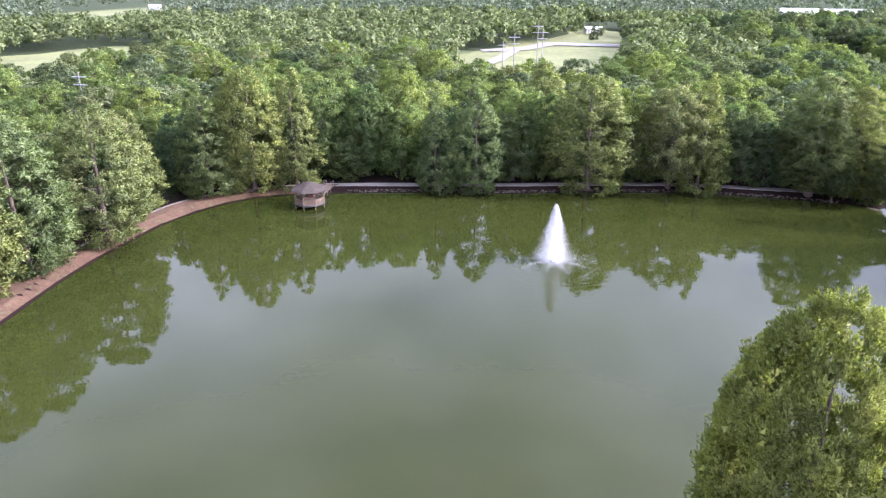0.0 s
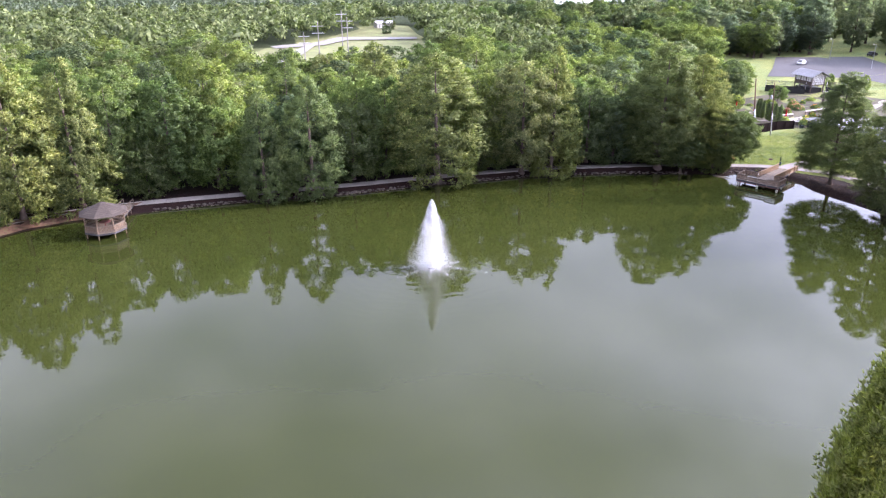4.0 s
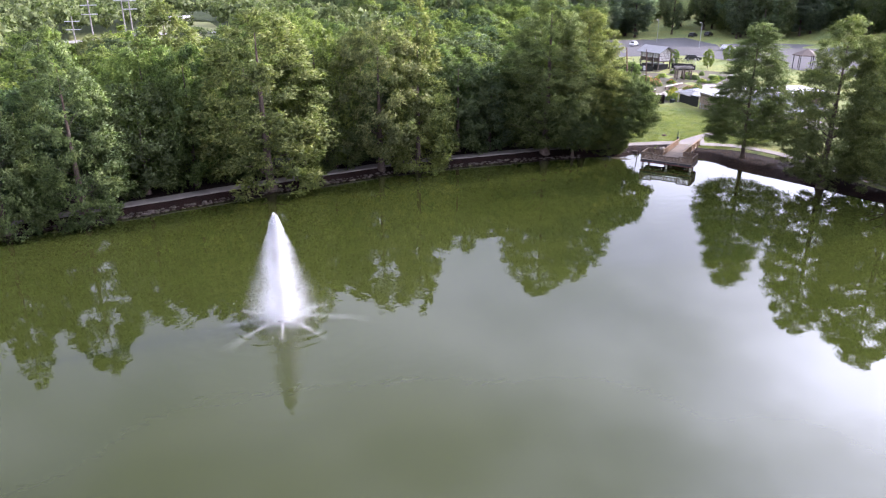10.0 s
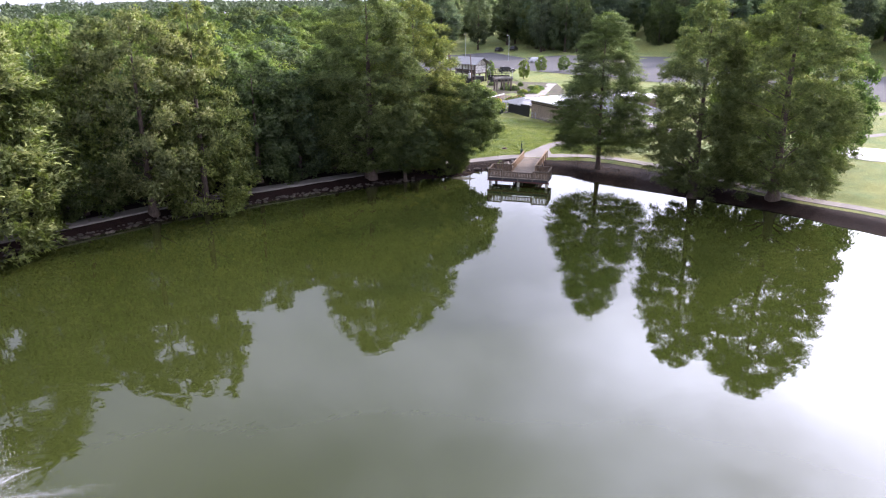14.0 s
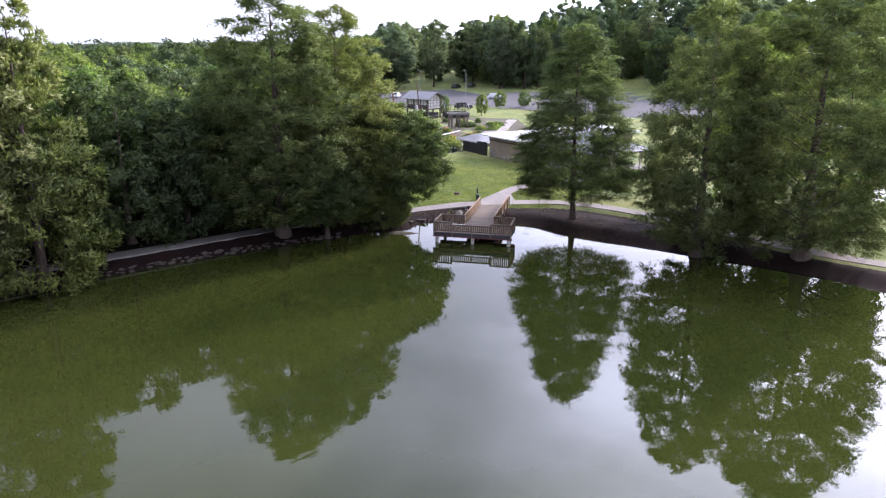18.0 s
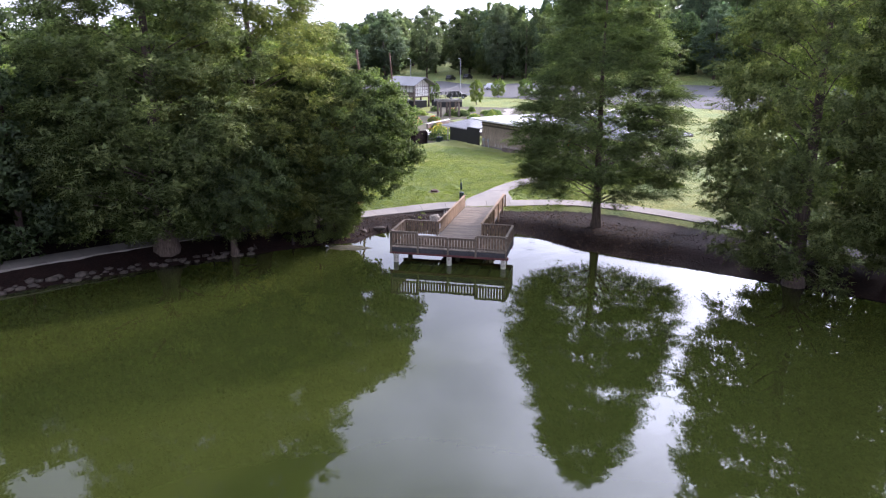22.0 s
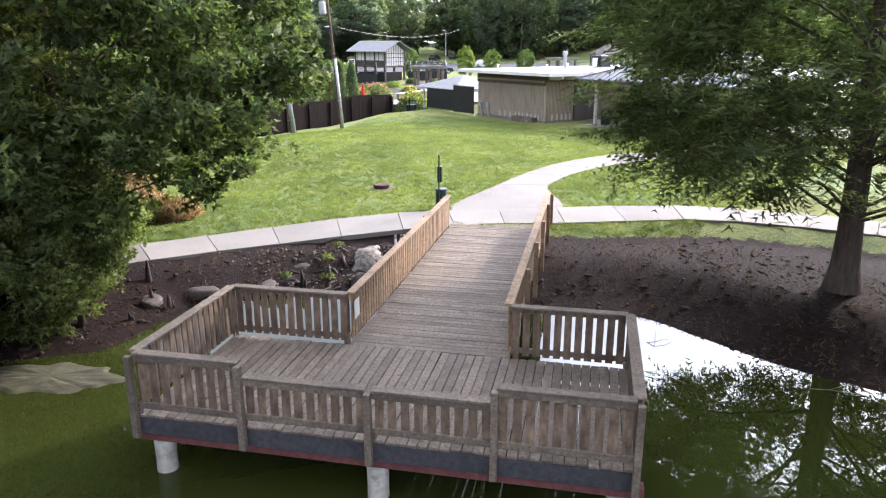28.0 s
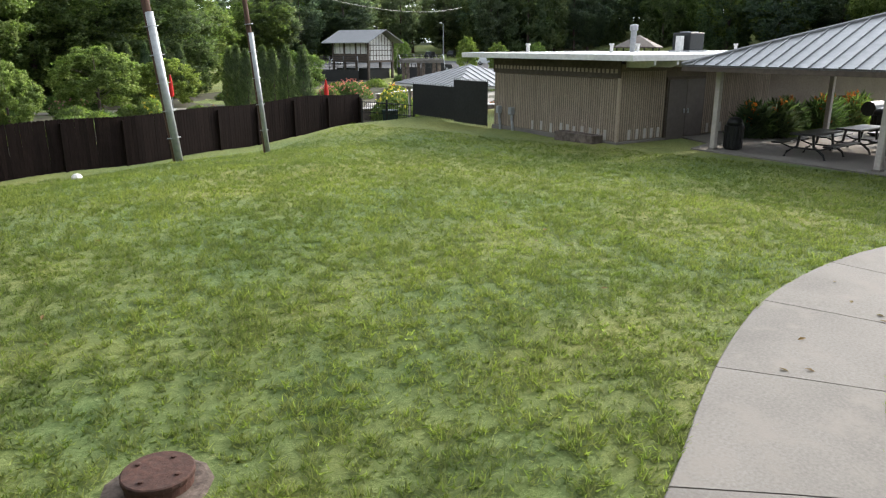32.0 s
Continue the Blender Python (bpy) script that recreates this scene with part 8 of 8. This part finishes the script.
# thin drowned branches right of the deck
for i in range(5):
    x, y = 101.2 + rng.uniform(-0.8, 2.4), 137.8 + rng.uniform(-1.6, 2.8)
    a, L = rng.uniform(0, 6.28), rng.uniform(0.5, 1.5)
    pts = [(0, 0, -0.06), (L * 0.4, rng.normal() * 0.08, 0.05), (L * 0.75, rng.normal() * 0.12, 0.07), (L, rng.normal() * 0.2, -0.03)]
    sh = Shape().tube(pts, [0.008, 0.007, 0.005, 0.003], 5)
    sh.tube([pts[1], (L * 0.6, 0.3, 0.1), (L * 0.7, 0.45, 0.02)], [0.005, 0.004, 0.002], 4)
    ob = tagged(new("drowned_branch", sh.mesh("drowned_branch", BARK)), "thin dark branch lying in the shallow water", "branch", "drowned branches")
    ob.matrix_basis = pose(x, y, 0, 0, 0, math.degrees(a))
for k, (dx, dy) in enumerate(((0, 0), (0.16, -0.05))):
    pts = [(104.02 + dx, 147.62 + dy, 0.62), (103.78 + dx, 147.42 + dy, 0.66), (103.45 + dx, 147.08 + dy, 0.52), (103.12 + dx * 1.4, 146.66 + dy, 0.40), (102.95 + dx * 2, 146.3 + dy, 0.18)]
    tagged(new("drain_pipe", smooth(Shape().tube([tuple(p) for p in catmull(pts, 4)], 0.04, 9).mesh("drain_pipe", POLE_GREY))), "grey drain pipe running from under the path down the bank", "pipe", "drain pipes")
# gravel and broken stone below the path
gv, gf = [], []
for k in range(420):
    x, y = rng.uniform(99.6, 104.2), rng.uniform(146.4, 150.2)
    if not bool(inside(HOLLOW, np.array([x]), np.array([y]))[0]) or edge_distance(WALK_LINE, np.array([x]), np.array([y]))[0] < 0.98:
        continue
    v, f = BALL1
    r_ = rng.uniform(0.012, 0.05)
    gf.append(f + len(v) * len(gv))
    gv.append(v * (1 + rng.normal(scale=0.2, size=(len(v), 1))) * np.array([r_ * 1.2, r_, r_ * 0.7]) + np.array([x, y, z_at(x, y) + r_ * 0.3]))
tagged(new("gravel", np_mesh("gravel", np.concatenate(gv), np.concatenate(gf), STONE)), "dark wet gravel washed out below the path", "gravel", kind="stuff")
# dark roots washed out of the bank
for k in range(34):
    x, y = rng.uniform(99.5, 103.0), rng.uniform(145.9, 147.6)
    if lake_side(np.array([x]), np.array([y]))[0] < 0.15:
        continue
    a, L = rng.uniform(0, 6.28), rng.uniform(0.4, 1.1)
    pts = []
    for j in range(6):
        px, py = x + math.cos(a) * L * j / 5 + rng.normal() * 0.05, y + math.sin(a) * L * j / 5 + rng.normal() * 0.05
        pts.append((px, py, z_at(px, py) + (0.03 + 0.05 * math.sin(j * 1.3 + k)) * (0 < j < 5) - 0.03))
    r0 = rng.uniform(0.02, 0.055)
    tagged(new("exposed_root", smooth(Shape().tube(pts, [r0, r0 * 1.1, r0, r0 * 0.8, r0 * 0.6, r0 * 0.3], 6).mesh("exposed_root", ROOT))), "dark gnarled root washed out of the bank", "root", "exposed roots")

# ---- grass blades on the near lawn
n = 520000
x, y = rng.uniform(97, 127, n), rng.uniform(141, 172, n)
far = np.hypot(x - 106, y - 147.5)
keep = rng.random(n) < np.clip(1.3 - far / 26, 0.3, 1)
x, y = x[keep], y[keep]
dw = edge_distance(WALK_LINE, x, y)
in_s = inside(np.concatenate([S_LEFT, S_RIGHT[::-1]]), x, y)
ok = (grass_weight(x, y) > 0.6) & (dw > 0.88) & ~in_s & (np.hypot(x - 107.5, y - 151.95) > 0.52)
x, y = x[ok], y[ok]
clump = np.sin(x * 7.3 + 2.2 * np.sin(y * 3.1)) * np.sin(y * 6.7 + 2.0 * np.sin(x * 2.7)) + 0.6 * np.sin(x * 15.1 + y * 4.3) * np.sin(y * 13.7 - x * 3.9)
ok2 = rng.random(len(x)) < 0.62 + 0.5 * clump
x, y, clump = x[ok2], y[ok2], clump[ok2]
dw_in = dw[ok][ok2]
tall = 1 + 0.42 * clump + 0.9 * np.exp(-np.minimum(np.abs(dw_in - 0.9), 1) / 0.12) + 0.3 * np.sin(x * 1.7 + np.sin(y * 2.1)) * np.sin(y * 1.3 + np.sin(x * 0.9))
pos = np.stack([x, y, land(x, y) - 0.004], 1)
vv, qq = [], []
for lo, hi in ((0.0, 0.8), (0.8, 1.3), (1.3, 9)):
    sel = (tall >= lo) & (tall < hi)
    if sel.any():
        h = {0.0: 0.055, 0.8: 0.085, 1.3: 0.125}[lo]
        v, q = blades(rng, pos[sel], np.stack([rng.normal(scale=0.5, size=sel.sum()), rng.normal(scale=0.5, size=sel.sum()), np.ones(sel.sum())], 1), h, 0.008, 3, 0.7, 0.3)
        qq.append(q + sum(len(k) for k in vv))
        vv.append(v)
tagged(new("grass", leafy_mesh("grass", np.concatenate(vv), np.concatenate(qq), LEAF_TUFT, np.array([0.0, 0.0, 1.0]) + rng.normal(scale=0.16, size=(sum(len(k) for k in vv), 3)))), "short mown green grass blades over the lawn", "grass", kind="stuff")
# fallen leaves on path and lawn
for i in range(46):
    u = rng.random()
    on_path = i < 30
    if on_path:
        c = pick(la, u) * 0.5 + pick(ra, u) * 0.5 + rng.normal(scale=0.45, size=2)
        zz = float(path_z(c[0], c[1])) + 0.004
    else:
        c = np.array([rng.uniform(106, 118), rng.uniform(150, 162)])
        zz = z_at(c[0], c[1]) + 0.06
    lf = Shape().add([(-0.05, 0, 0), (0, -0.025, 0.012), (0.06, 0, 0.004), (0, 0.028, 0.015)], [(0, 1, 2, 3)])
    ob = tagged(new("fallen_leaf", lf.mesh("fallen_leaf", DRY)), "dry curled leaf lying on the lawn or path", "leaf", "fallen leaves")
    ob.matrix_basis = pose(c[0], c[1], zz, rng.normal() * 8, rng.normal() * 8, rng.uniform(0, 360))
